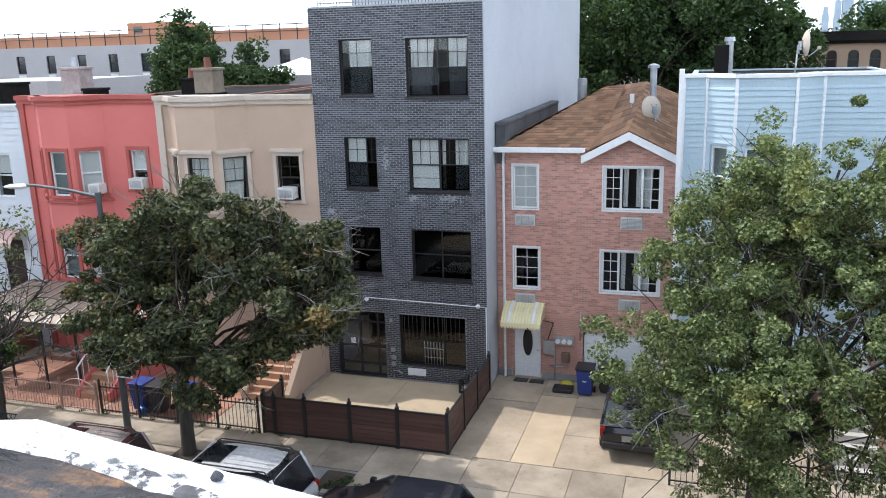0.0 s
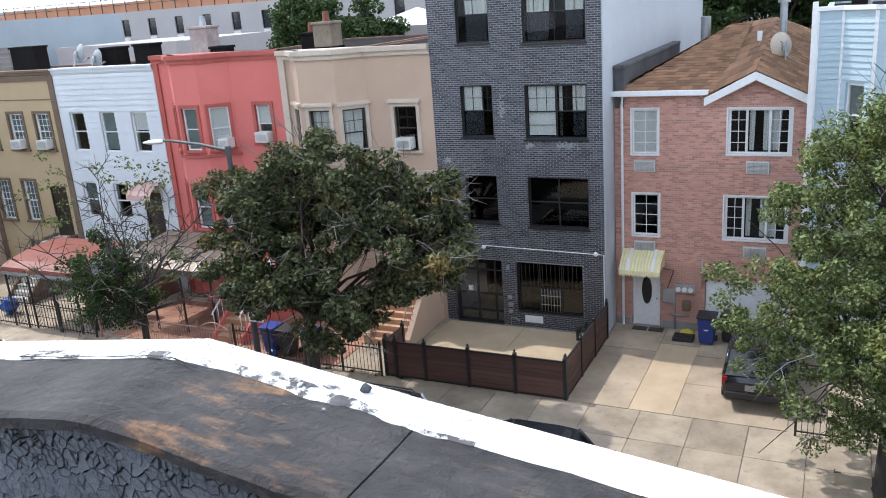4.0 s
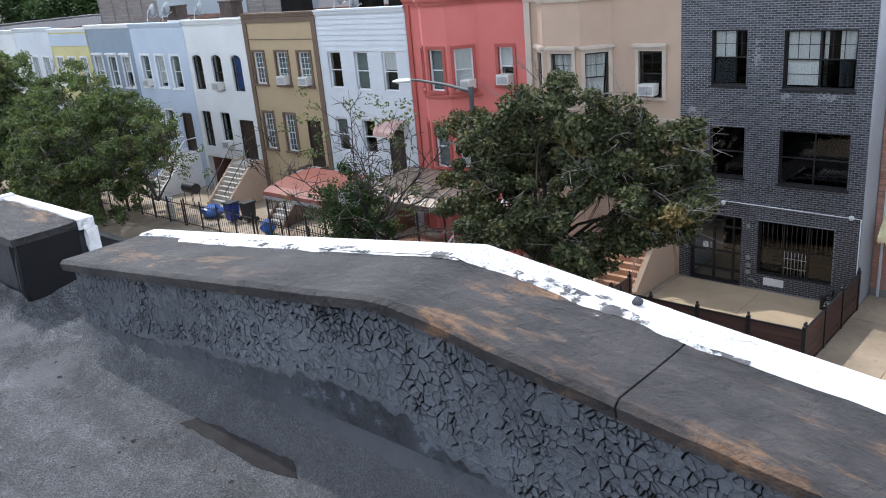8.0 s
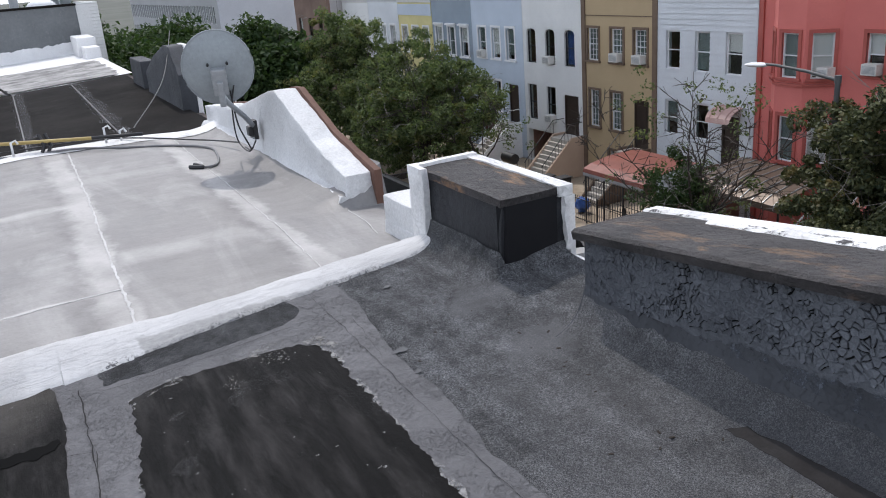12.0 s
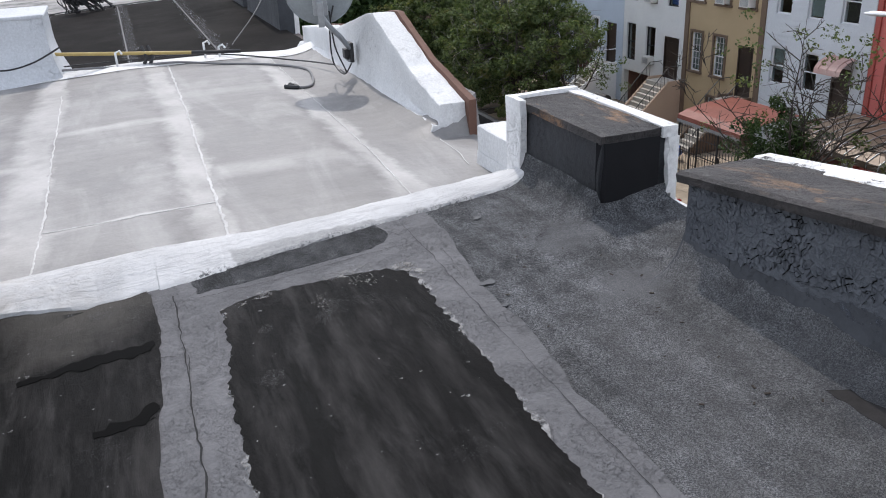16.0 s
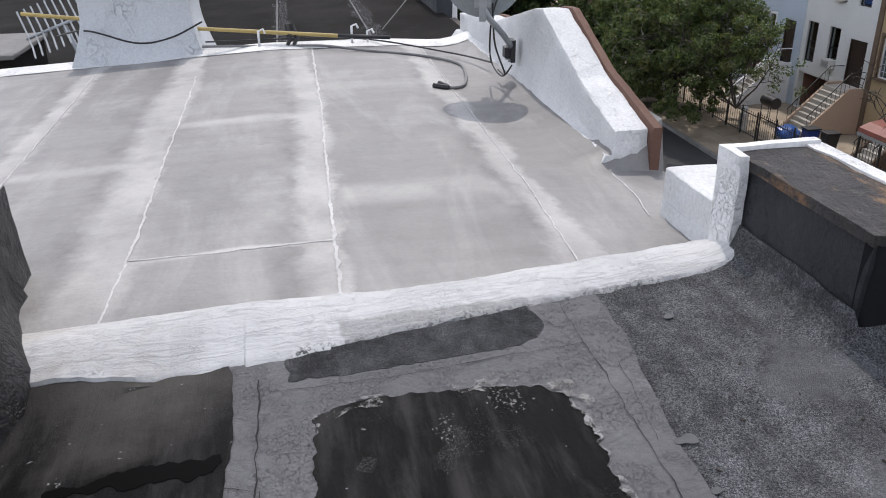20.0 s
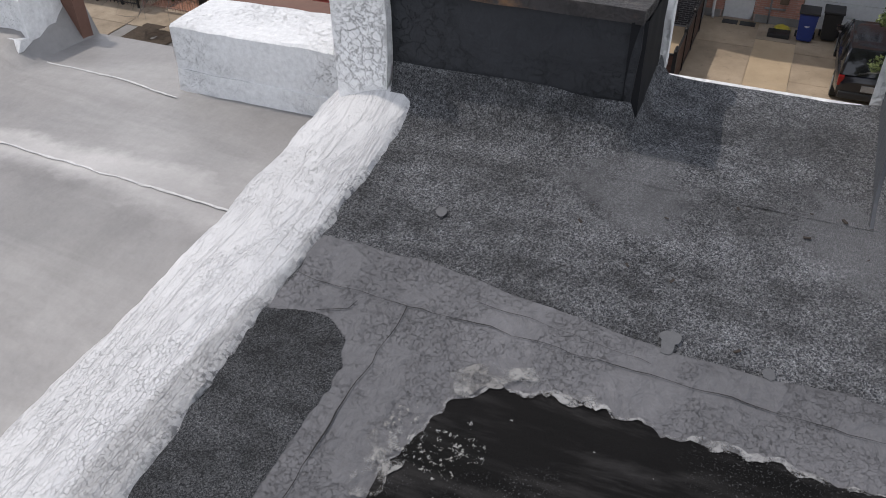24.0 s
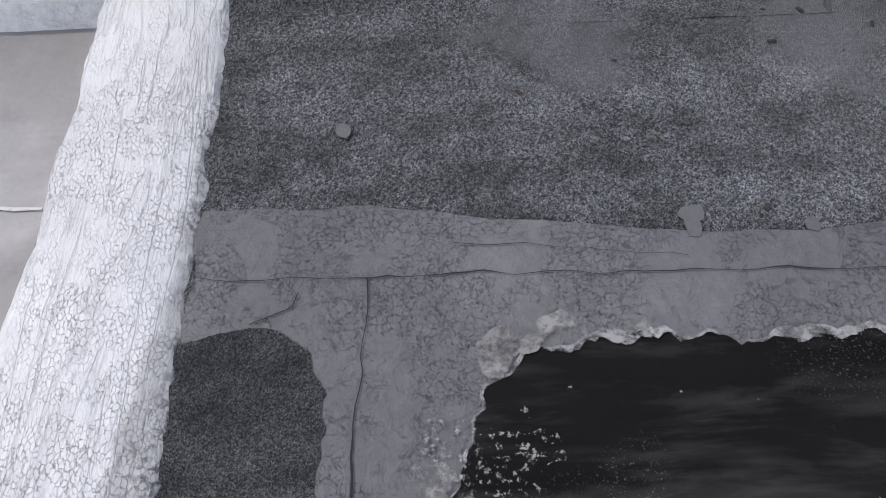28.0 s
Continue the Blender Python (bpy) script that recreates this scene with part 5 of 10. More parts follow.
wp = solid("parapet_white", rough_block([(-12.1, 9.58), (-10.95, 9.705), (-10.5, 9.715), (-8.99, 10.055), (-8.78, 10.075), (-7.90, 9.765), (-7.84, 9.735), (-7.05, 9.55)], 1.29, 1.515, 9.24, foot=0.16), WHITEROUGH, "peaked parapet coated in thick white roof paint", "parapet", kind="structure")
part("brick_edge", rough_block([(-12.1, 9.59), (-10.95, 9.715), (-10.5, 9.725), (-8.99, 10.065), (-8.72, 10.085), (-7.87, 9.765), (-6.99, 9.575)], 1.519, 1.585, 8.9, amp=0.004), REDPARAPET, wp, "red-brown painted outer face")
low = solid("parapet_stub_white", rough_block([(-6.24, 9.575), (-5.42, 9.585)], 1.27, 1.57, 9.24, foot=0.02), WHITEROUGH, "low stub of parapet in thick white roof paint", "parapet", kind="structure")
part("brick_edge", boxes((-6.24, -5.42, 1.575, 1.70, 8.9, 9.57)), REDPARAPET, low, "red-brown painted outer face")

# walls of the near row below the roofs
solid("wall_near_house", boxes((-5.3, 9.0, 1.2, 1.545, 0, 9.30), (8.7, 9.0, -9.0, 1.2, 0, 9.2), (-5.3, 9.0, -9.3, -9.0, 0, 9.2)), OURBRICK, "brown brick street wall of the near house", "wall", kind="structure")
solid("wall_silver_house", boxes((-12.0, -5.305, 1.2, 1.56, 0, 9.24), (-12.0, -11.8, -8.0, 1.2, 0, 8.85), (-12.0, -5.31, -8.3, -8.0, 0, 8.8)), OURBRICK, "brown brick street wall of the silver-roofed house", "wall", kind="structure")


# ---- ground and street ----
def slab(x0, x1, y0, y1, z0, z1):
    return boxes((x0, x1, y0, y1, z0, z1))


solid("ground", sheet(-3000, 3000, -3000, 3000, 30, 30, lambda x, y: -0.30), surface("far_ground", (0.10, 0.105, 0.09), (0.07, 0.08, 0.06), rough=0.95, big=0.02), "flat ground that reaches the horizon", "ground", kind="structure")
solid("road", sheet(-260, 120, 6.9, 17.0, 95, 10, lambda x, y: -0.16), ASPHALT, "grey asphalt street", "road", kind="structure")
solid("kerb_far", boxes((-120, 60, 17.0, 17.16, -0.29, 0.0), bevel=0.02), KERB, "stone kerb along the pavement", "kerb", kind="structure")
solid("kerb_near", boxes((-120, 60, 6.74, 6.9, -0.29, 0.0), bevel=0.02), KERB, "stone kerb along the pavement", "kerb", kind="structure")
pav = solid("pavement", boxes((-120, 60, 17.16, 20.25, -0.29, -0.03)), KERB, "concrete pavement of square slabs", "pavement", kind="structure")
solid("pavement_near", boxes((-120, 60, 1.7, 6.74, -0.29, 0.0)), CONCRETE, "concrete pavement on the near side", "pavement", kind="structure")
yard = solid("yards", boxes((-120, 60, 20.25, 50, -0.29, -0.025)), CONCRETE, "concrete front yards behind the fences", "yard", kind="structure")


# ---- house parts ----
def wall_mesh(w, h, holes, thick=0.3, bm=None, m=None, z0=0.0, x0=0.0):
    """An upright wall from (x0, z0), w wide and h high, its face at y = 0 and thick behind it, with holes (xa, xb, za, zb) through it."""
    bm = bm or bmesh.new()
    xs = sorted({x0, x0 + w, *(v for q in holes for v in q[:2])})
    zs = sorted({z0, z0 + h, *(v for q in holes for v in q[2:4])})

    def q(*pts):
        vs = [bm.verts.new(m @ Vector(p) if m is not None else p) for p in pts]
        bm.faces.new(vs)
    for xa, xb in zip(xs, xs[1:]):
        for za, zb in zip(zs, zs[1:]):
            cx, cz = (xa + xb) / 2, (za + zb) / 2
            if any(a < cx < b and c < cz < d for a, b, c, d in holes):
                continue
            q((xa, 0, za), (xb, 0, za), (xb, 0, zb), (xa, 0, zb))
            q((xa, thick, za), (xa, thick, zb), (xb, thick, zb), (xb, thick, za))
    for a, b, c, d in holes:
        q((a, 0, c), (a, 0, d), (a, thick, d), (a, thick, c))
        q((b, 0, c), (b, thick, c), (b, thick, d), (b, 0, d))
        q((a, 0, c), (a, thick, c), (b, thick, c), (b, 0, c))
        q((a, 0, d), (b, 0, d), (b, thick, d), (a, thick, d))
    x1, z1 = x0 + w, z0 + h
    q((x0, 0, z0), (x0, thick, z0), (x0, thick, z1), (x0, 0, z1))
    q((x1, 0, z0), (x1, 0, z1), (x1, thick, z1), (x1, thick, z0))
    q((x0, 0, z1), (x0, thick, z1), (x1, thick, z1), (x1, 0, z1))
    return bm


def frame_bars(w, h, t, d, bars_x=(), bars_z=(), y=0.0, bar=None):
    """A frame of bars, w by h, t wide and d deep, with upright bars at bars_x and level bars at bars_z."""
    bar = bar or t * 0.7
    ex = [t] + [v for x in sorted(bars_x) for v in (x - bar / 2, x + bar / 2)] + [w - t]
    ez = [t] + [v for z in sorted(bars_z) for v in (z - bar / 2, z + bar / 2)] + [h - t]
    holes = [(a, b, c, e) for a, b in zip(ex[::2], ex[1::2]) for c, e in zip(ez[::2], ez[1::2])]
    bm = wall_mesh(w, h, holes, d, m=Matrix.Translation((0, y, 0)))
    bm.faces.new([bm.verts.new(v) for v in ((0, y, 0), (w, y, 0), (w, y + d, 0), (0, y + d, 0))])
    bmesh.ops.remove_doubles(bm, verts=bm.verts, dist=0.0005)
    return bm


def folds(w, h, depth=0.03, n=14, slack=0.0):
    """A hanging curtain with folds."""
    bm = bmesh.new()
    prev = None
    k = n * 4
    for i in range(k + 1):
        u = i / k
        y = depth * math.sin(u * n * math.pi) * (0.7 + 0.3 * math.sin(u * 7))
        top = bm.verts.new((u * w, y, h))
        bot = bm.verts.new((u * w * (1 - slack), y * 1.2, 0))
        if prev:
            bm.faces.new((prev[0], top, bot, prev[1])).smooth = True
        prev = (top, bot)
    return bm


def window(parent, m, w, h, mat, grid_top=(), grid_low=(), mid=True, mull=(), depth=0.12, cover=None, name="window", label="", rail=0.045, slide=0.0):
    """A sash window in an opening of w by h, whose lower left corner on the wall's face is at m. cover: curtain rows (x, width, height share, kind)."""
    fr = part(name, frame_bars(w, h, 0.055, 0.07, mull, (h * 0.5,) if mid else (), depth), mat, parent, label, m)
    edges = [0.055, *mull, w - 0.055]
    for a, b in zip(edges, edges[1:]):
        for (nx, nz), z0, z1 in ((grid_top or (1, 1), h * (0.5 if mid else 0), h), (grid_low or (1, 1), 0, h * (0.5 if mid else 0))):
            if z1 <= z0:
                continue
            for i in range(1, nx):
                x = a + (b - a) * i / nx
                part("glazing_bar", boxes((x - 0.009, x + 0.009, depth + 0.012, depth + 0.03, z0 + 0.03, z1 - 0.03)), mat, fr)
            for j in range(1, nz):
                z = z0 + (z1 - z0) * j / nz
                part("glazing_bar", boxes((a + 0.01, b - 0.01, depth + 0.014, depth + 0.028, z - 0.009, z + 0.009)), mat, fr)
    p = part("pane", boxes((0.03, w - 0.03, depth + 0.035, depth + 0.041, 0.03, h - 0.03)), GLASS, fr)
    p.visible_shadow = False
    for x, cw, share, kind in cover or ():
        if kind == "blind":
            part("blind", boxes((x, x + cw, depth + 0.075, depth + 0.085, h * (1 - share), h - 0.04)), CURTAIN, fr, "pale roller blind")
        elif kind == "dark":
            part("blind", boxes((x, x + cw, depth + 0.075, depth + 0.085, h * (1 - share), h - 0.04)), BLIND_DARK, fr, "grey-green roller blind")
        else:
            part("curtain", folds(cw, h * share - 0.05, 0.025, max(4, int(cw * 14)), 0.15), CURTAIN, fr, "pale hanging curtain", T(x, depth + 0.13, h * (1 - share) + 0.02))
    return fr


BLIND_DARK = surface("grey_green_blind", (0.19, 0.235, 0.23), (0.15, 0.185, 0.18), rough=0.8, big=2)


def casement_bars(win, ht, xa, xb):
    """The stiles and the glazing bars of one opening light of a white casement window."""
    xm = (xa + xb) / 2
    part("glazing_bar", boxes((xm - 0.011, xm + 0.011, 0.062, 0.08, 0.03, ht - 0.03)), WHITE, win)
    for i in (1, 2, 3):
        part("glazing_bar", boxes((xa, xb, 0.064, 0.078, ht * i / 4 - 0.011, ht * i / 4 + 0.011)), WHITE, win)
    for sa, sb in ((xa - 0.012, xa + 0.03), (xb - 0.03, xb + 0.012)):
        part("sash_stile", boxes((sa, sb, 0.038, 0.056, 0.03, ht - 0.03)), WHITE, win)


def casing(parent, m, w, h, mat, t=0.11, proud=0.06, sill=0.09, head=0.0, name="casing"):
    """A moulded surround that stands proud of the wall."""
    c = part(name, boxes((-t, w + t, -proud, 0.03, h, h + t)), mat, parent, at=m)
    part("jamb", boxes((-t, 0, -proud, 0.03, 0, h)), mat, c)
    part("jamb", boxes((w, w + t, -proud, 0.03, 0, h)), mat, c)
    part("sill", boxes((-t - 0.04, w + t + 0.04, -proud - 0.06, 0.03, -sill, 0)), mat, c)
    if head:
        part("hood", boxes((-t - 0.06, w + t + 0.06, -proud - head, 0.03, h + t, h + t + 0.09), (-t - 0.03, w + t + 0.03, -proud - head * 0.5, 0.03, h + t + 0.09, h + t + 0.12)), mat, c)
    return c


def body(parent, x0, x1, y, ztop_, depth=15.0, mat=None, roof_drop=0.45, wall_top=None):
    """Side walls, back wall, party walls and roof behind a facade."""
    mat = mat or BRICK_ROUGH
    t = 0.22
    zt = wall_top or ztop_ - roof_drop + 0.06
    part("side_wall", boxes((x0 + 0.012, x0 + t, y + 0.302, y + depth, -0.02, zt)), mat, parent)
    part("side_wall", boxes((x1 - t, x1 - 0.012, y + 0.302, y + depth, -0.02, zt)), mat, parent)
    part("back_wall", boxes((x0 + t, x1 - t, y + depth - 0.25, y + depth, -0.02, zt)), mat, parent)
    part("flat_roof", boxes((x0 + t, x1 - t, y + 0.302, y + depth - 0.25, ztop_ - roof_drop - 0.12, ztop_ - roof_drop)), ROOFTAR, parent, "dark tarred flat roof")
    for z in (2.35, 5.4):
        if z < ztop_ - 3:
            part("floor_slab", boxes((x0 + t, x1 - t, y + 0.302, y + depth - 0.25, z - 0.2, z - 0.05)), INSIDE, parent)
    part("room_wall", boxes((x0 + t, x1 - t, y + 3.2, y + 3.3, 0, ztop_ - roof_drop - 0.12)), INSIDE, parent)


def clapboards(x0, x1, z0, z1, holes, y, step=0.155, proud=0.038):
    """Lapped boards over a wall face, cut round the holes."""
    bm = bmesh.new()
    z = z0
    while z < z1 - 0.02:
        zt = min(z + step, z1)
        spans = [(x0, x1)]
        for a, b, c, d in holes:
            if c < zt - 0.01 and d > z + 0.01:
                nxt = []
                for s, e in spans:
                    if b <= s or a >= e:
                        nxt.append((s, e))
                    else:
                        if a > s:
                            nxt.append((s, a))
                        if b < e:
                            nxt.append((b, e))
                spans = nxt
        for s, e in spans:
            vs = [bm.verts.new(q) for q in ((s, y - proud, z), (e, y - proud, z), (e, y - 0.004, zt), (s, y - 0.004, zt), (s, y - 0.001, z), (e, y - 0.001, z))]
            bm.faces.new((vs[0], vs[1], vs[2], vs[3]))
            bm.faces.new((vs[4], vs[5], vs[1], vs[0]))
        z = zt
    return bm


def brick_run(x0, x1, z0, z1, holes, bw=0.203, bh=0.0677, gap=0.015, seed=1):
    """Places (x, z, width) of bricks in running bond, cut round the holes."""
    out = []
    row = 0
    z = z0
    while z < z1 - 0.03:
        x = x0 - (bw / 2 if row % 2 else 0)
        while x < x1:
            a, b = max(x, x0), min(x + bw, x1)
            cz = z + bh / 2
            for ha, hb, hc, hd in holes:
                if hc - 0.01 < cz < hd + 0.01:
                    if a < ha < b:
                        b = ha
                    elif a < hb < b:
                        a = hb
                    elif ha <= a and b <= hb:
                        b = a
            if b - a > 0.04:
                out.append((a + gap / 2, z + gap / 2, b - a - gap))
            x += bw
        row += 1
        z += bh
    return out


def brick_mesh(cells, y, bh=0.0677, gap=0.015, proud=0.008, seed=1):
    r = random.Random(seed)
    verts, faces = [], []
    for x, z, w in cells:
        h = bh - gap
        d = proud * r.uniform(0.6, 1.5)
        b = len(verts)
        verts += [(x, y - 0.0005, z), (x + w, y - 0.0005, z), (x + w, y - 0.0005, z + h), (x, y - 0.0005, z + h),
                  (x + 0.002, y - d, z + 0.002), (x + w - 0.002, y - d, z + 0.002), (x + w - 0.002, y - d, z + h - 0.002), (x + 0.002, y - d, z + h - 0.002)]
        faces += [(b + 4, b + 5, b + 6, b + 7), (b, b + 1, b + 5, b + 4), (b + 1, b + 2, b + 6, b + 5), (b + 2, b + 3, b + 7, b + 6), (b + 3, b, b + 4, b + 7)]
    return verts, faces


BRICK_JOBS = []


def brick_face(house, wall, x0, x1, z0, z1, holes, y, mat, near, seed):
    """Bricks on a wall: those for which near(x, z) holds become parts of their own (at the end of the file), the rest one piece of stuff."""
    cells = brick_run(x0, x1, z0, z1, holes)
    whole = [c for c in cells if near(c[0], c[1]) and c[2] > 0.185][:290]
    chosen = set(whole)
    rest = [c for c in cells if c not in chosen]
    tagged(raw("brickwork", *brick_mesh(rest, y, seed=seed), mat, house), kind="stuff")
    BRICK_JOBS.append((wall, whole, y, mat, seed))


def ac_unit(x, y, z, w=0.62, h=0.40, label="white window air conditioner"):
    """A window air conditioner whose face stands out of the wall."""
    o = thing("air_conditioner", label, "air conditioner", "window air conditioners", at=T(x, y, z))
    part("case", boxes((0, w, -0.30, 0.12, 0, h), bevel=0.012), ACPLASTIC, o)
    bm = bmesh.new()
    for i in range(7):
        quad_box(bm, 0.05, w - 0.05, -0.309, -0.296, 0.06 + i * (h - 0.12) / 7, 0.06 + (i + 0.55) * (h - 0.12) / 7)
    part("grille", bm, GALV, o)
    return o


def panel_door(parent, m, w, h, mat, label, lite=None):
    d = part("door", boxes((0, w, 0.06, 0.11, 0, h)), mat, parent, label, m)
    fr = boxes((-0.07, 0, 0.0, 0.14, 0, h), (w, w + 0.07, 0.0, 0.14, 0, h), (-0.07, w + 0.07, 0.0, 0.14, h, h + 0.08))
    part("door_frame", fr, mat, d)
    bm = bmesh.new()
    for a, b, c, e in lite or ((0.12, w - 0.12, 0.2, h * 0.42), (0.12, w - 0.12, h * 0.5, h - 0.18)):
        quad_box(bm, a, b, 0.05, 0.062, c, e)
    part("door_panel", bm, mat, d)
    bm = bmesh.new()
    tube(bm, [(w - 0.08, 0.06, h * 0.47), (w - 0.08, 0.0, h * 0.47)], 0.025, 8)
    part("door_knob", bm, CHROME, d)
    return d


def stoop(x0, x1, ybot, ytop, ztop_, n, mat, wall_mat, label, yhouse=25.0, cheek=0.22):
    """Outside stairs that climb towards the house, with a landing and solid cheek walls."""
    o = thing("stoop", label, "stairs", "front stoops", at=T(0, 0, 0))
    run, rise = (ytop - ybot) / n, ztop_ / n
    for i in range(n):
        y0 = ybot + i * run
        part("step", boxes((x0, x1, y0 - 0.03, y0 + run + 0.02, max(0, (i + 1) * rise - 0.24), (i + 1) * rise), bevel=0.012), mat, o)
    part("landing", boxes((x0, x1, ytop + 0.022, yhouse - 0.004, ztop_ - 0.25, ztop_ + 0.003)), mat, o)
    for xa, xb in ((x0 - cheek, x0 - 0.003), (x1 + 0.003, x1 + cheek)):
        bm = bmesh.new()
        pts = [(ybot - 0.05, 0), (ybot - 0.05, 0.30), (ytop, ztop_ + 0.12), (yhouse - 0.006, ztop_ + 0.12), (yhouse - 0.006, 0)]
        a = [bm.verts.new((xa, y, z)) for y, z in pts]
        b = [bm.verts.new((xb, y, z)) for y, z in pts]
        bm.faces.new(a)
        bm.faces.new(b[::-1])
        for k in range(len(pts)):
            j = (k + 1) % len(pts)
            bm.faces.new((a[k], a[j], b[j], b[k]))
        part("cheek_wall", bm, wall_mat, o)
    return o


def stair_rail(parent, x, ybot, ytop, z0, z1, mat, n=12, h=0.85, r=0.022, br=0.011, yend=None):
    """A sloping handrail with balusters."""
    pts = [(x, ybot, z0 + h * 0.9), (x, ybot + 0.05, z0 + h), (x, ytop, z1 + h)]
    if yend:
        pts.append((x, yend, z1 + h))
    part("handrail", tubes((pts, r)), mat, parent)
    bal = mesh_of(tubes(([(0, 0, 0), (0, 0, h)], br), sides=6), "baluster", mat)
    for i in range(n):
        t = i / (n - 1)
        shared("baluster", bal, parent, T(x, ybot + 0.05 + (ytop - ybot - 0.05) * t, z0 + (z1 - z0) * t))


# ---- the charcoal brick house ----
X_RED, X_TAN, X_DK, X_PK, X_BL = -24.45, -18.45, -12.36, -6.57, -0.66
F = 25.0


def zt(z):
    """Heights on the facades were taken from the eye's level; all are above the yards."""
    return z + 1.45


def charcoal_house():
    h = thing("apartment_house", "narrow four-storey charcoal brick apartment house with black windows", "house", "row houses", at=T(0, 0, 0))
    top = 12.45
    W = [(-11.34, -10.2, zt(8.24), zt(10.02)), (-9.08, -7.05, zt(8.15), zt(10.0)), (-11.33, -10.2, zt(5.21), zt(6.92)), (-9.1, -7.06, zt(5.16), zt(6.88)), (-11.34, -10.19, zt(2.28), zt(3.93)), (-9.1, -7.06, zt(2.21), zt(3.9)),
         (-11.95, -10.18, 0.03, zt(0.95)), (-9.64, -7.32, zt(-0.87), zt(0.94))]
    wall = part("front_wall", wall_mesh(X_PK - X_DK, top, W, 0.3, x0=X_DK), MORTAR_DARK, h, at=T(0, F, 0))
    brick_face(h, wall, X_DK, X_PK, 0.05, top, W, F, BRICK_DARK, lambda x, z: z < 1.9, 11)
    body(h, X_DK, X_PK - 0.0, F, top, 19.7, WALLGREY, roof_drop=0.1)
    part("side_render", boxes((X_PK - 0.011, X_PK + 0.03, F + 0.02, F + 19.7, 0, 17.5)), WALLGREY, h, "tall smooth pale grey rendered side wall")
    part("penthouse_wall", boxes((X_DK + 0.3, X_PK - 0.02, F + 3.0, F + 19.5, top - 0.1, 15.6)), WALLGREY, h)
    for i, (a, b, c, d) in enumerate(W[:6]):
        wd, ht = b - a, d - c
        wide = wd > 1.5
        mull = (wd * 0.5,) if wide else ((wd * 0.66,) if i == 2 else ())
        cover = {0: [(0.26, 0.82, 0.97, "c")], 1: [(0.1, 0.78, 0.96, "c"), (1.35, 0.6, 0.96, "c")], 2: [(0.08, 0.66, 0.95, "blind")], 3: [(0.08, 0.88, 0.94, "blind"), (1.52, 0.44, 0.96, "c"), (1.08, 0.12, 0.96, "c")],
                 4: [(0.08, 0.95, 0.52, "dark")], 5: [(0.1, 0.8, 0.5, "dark"), (0.12, 0.75, 0.3, "c")]}[i]
        wn_ = window(h, T(a, F, c), wd, ht, BLACK, ((3, 2) if wide else (2, 2)) if i < 4 else (1, 1), (1, 2) if i in (2, 3) else (1, 1), True, mull, 0.10, cover, label="black metal window with dark glass")
        if i < 4:
            part("insect_screen", boxes((0.06, wd - 0.06, 0.098, 0.101, 0.06, ht * 0.5)) if i != 3 else boxes((wd * 0.52, wd - 0.06, 0.098, 0.101, 0.06, ht * 0.5)), SCREEN, wn_).visible_shadow = False
        if i > 3:
            for ch in wn_.children:
                if ch.name.startswith("pane"):
                    ch.data.materials[0] = SMOKED
        for q in ((a, a + 0.014, c, d), (b - 0.014, b, c, d), (a, b, c, c + 0.014), (a, b, d - 0.014, d)):
            part("reveal", boxes((q[0], q[1], F - 0.012, F + 0.099, q[2], q[3])), BLACK, h)
        part("window_sill", boxes((a - 0.05, b + 0.05, F - 0.06, F - 0.012, c - 0.06, c)), BLACK, h)
    # entrance
    a, b, c, d = W[6]
    e = part("entrance", frame_bars(b - a, d - c, 0.07, 0.09, (0.78, 1.45), (0.42, 1.05, 1.95), 0.12, 0.055), BLACK, h, "black glazed entrance with a transom", T(a, F, c))
    p = part("pane", boxes((0.03, b - a - 0.03, 0.16, 0.168, 0.03, d - c - 0.03)), GLASS, e)
    p.visible_shadow = False
    part("notice", boxes((0.40, 0.58, 0.148, 0.153, 1.12, 1.32)), WHITE, e, "white notice taped to the glass")
    part("door_pull", tubes(([(0.70, 0.09, 0.8), (0.70, 0.09, 1.35)], 0.015)), CHROME, e)
    # ground-floor window with bars
    a, b, c, d = W[7]
    g = window(h, T(a, F, c), b - a, d - c, BLACK, (1, 1), (1, 1), True, (0.78, 1.55), 0.12, [(0.1, 0.35, 0.95, "c")], label="wide black ground-floor window with bars")
    for ch in g.children:
        if ch.name.startswith("pane"):
            ch.data.materials[0] = SMOKED
    for a, b, c, d in W[6:]:
        for q in ((a, a + 0.014, c, d), (b - 0.014, b, c, d), (a, b, c, c + 0.014), (a, b, d - 0.014, d)):
            part("reveal", boxes((q[0], q[1], F - 0.012, F + 0.118, q[2], q[3])), BLACK, h)
    bar = mesh_of(tubes(([(0, 0, 0), (0, 0, d - c - 0.95)], 0.010), sides=6), "window_bar", BLACK)
    for i in range(14):
        shared("window_bar", bar, g, T(0.15 + i * 0.15, 0.05, 0.9))
    bar2 = mesh_of(tubes(([(0, 0, 0), (0, 0, 0.8)], 0.009), sides=6), "window_bar", GALV)
    for i in range(7):
        shared("window_bar", bar2, g, T(0.84 + i * 0.108, 0.09, 0.06))
    for z in (0.3, 0.62):
        part("window_bar", boxes((0.80, 1.53, 0.082, 0.088, z, z + 0.022)), GALV, g)
    part("vent_panel", boxes((-9.40, -8.75, F - 0.03, F - 0.012, 0.22, 0.48), bevel=0.006), WHITE, h, "white metal panel low on the wall")
    # conduit with two floodlights
    z = zt(1.42)
    part("conduit", tubes(([(-10.75, F - 0.03, z + 0.04), (-6.75, F - 0.03, z - 0.03), (-6.60, F - 0.03, z - 0.03), (-6.60, F - 0.03, 0.1)], 0.018)), WHITE, h, "thin white electrical conduit")
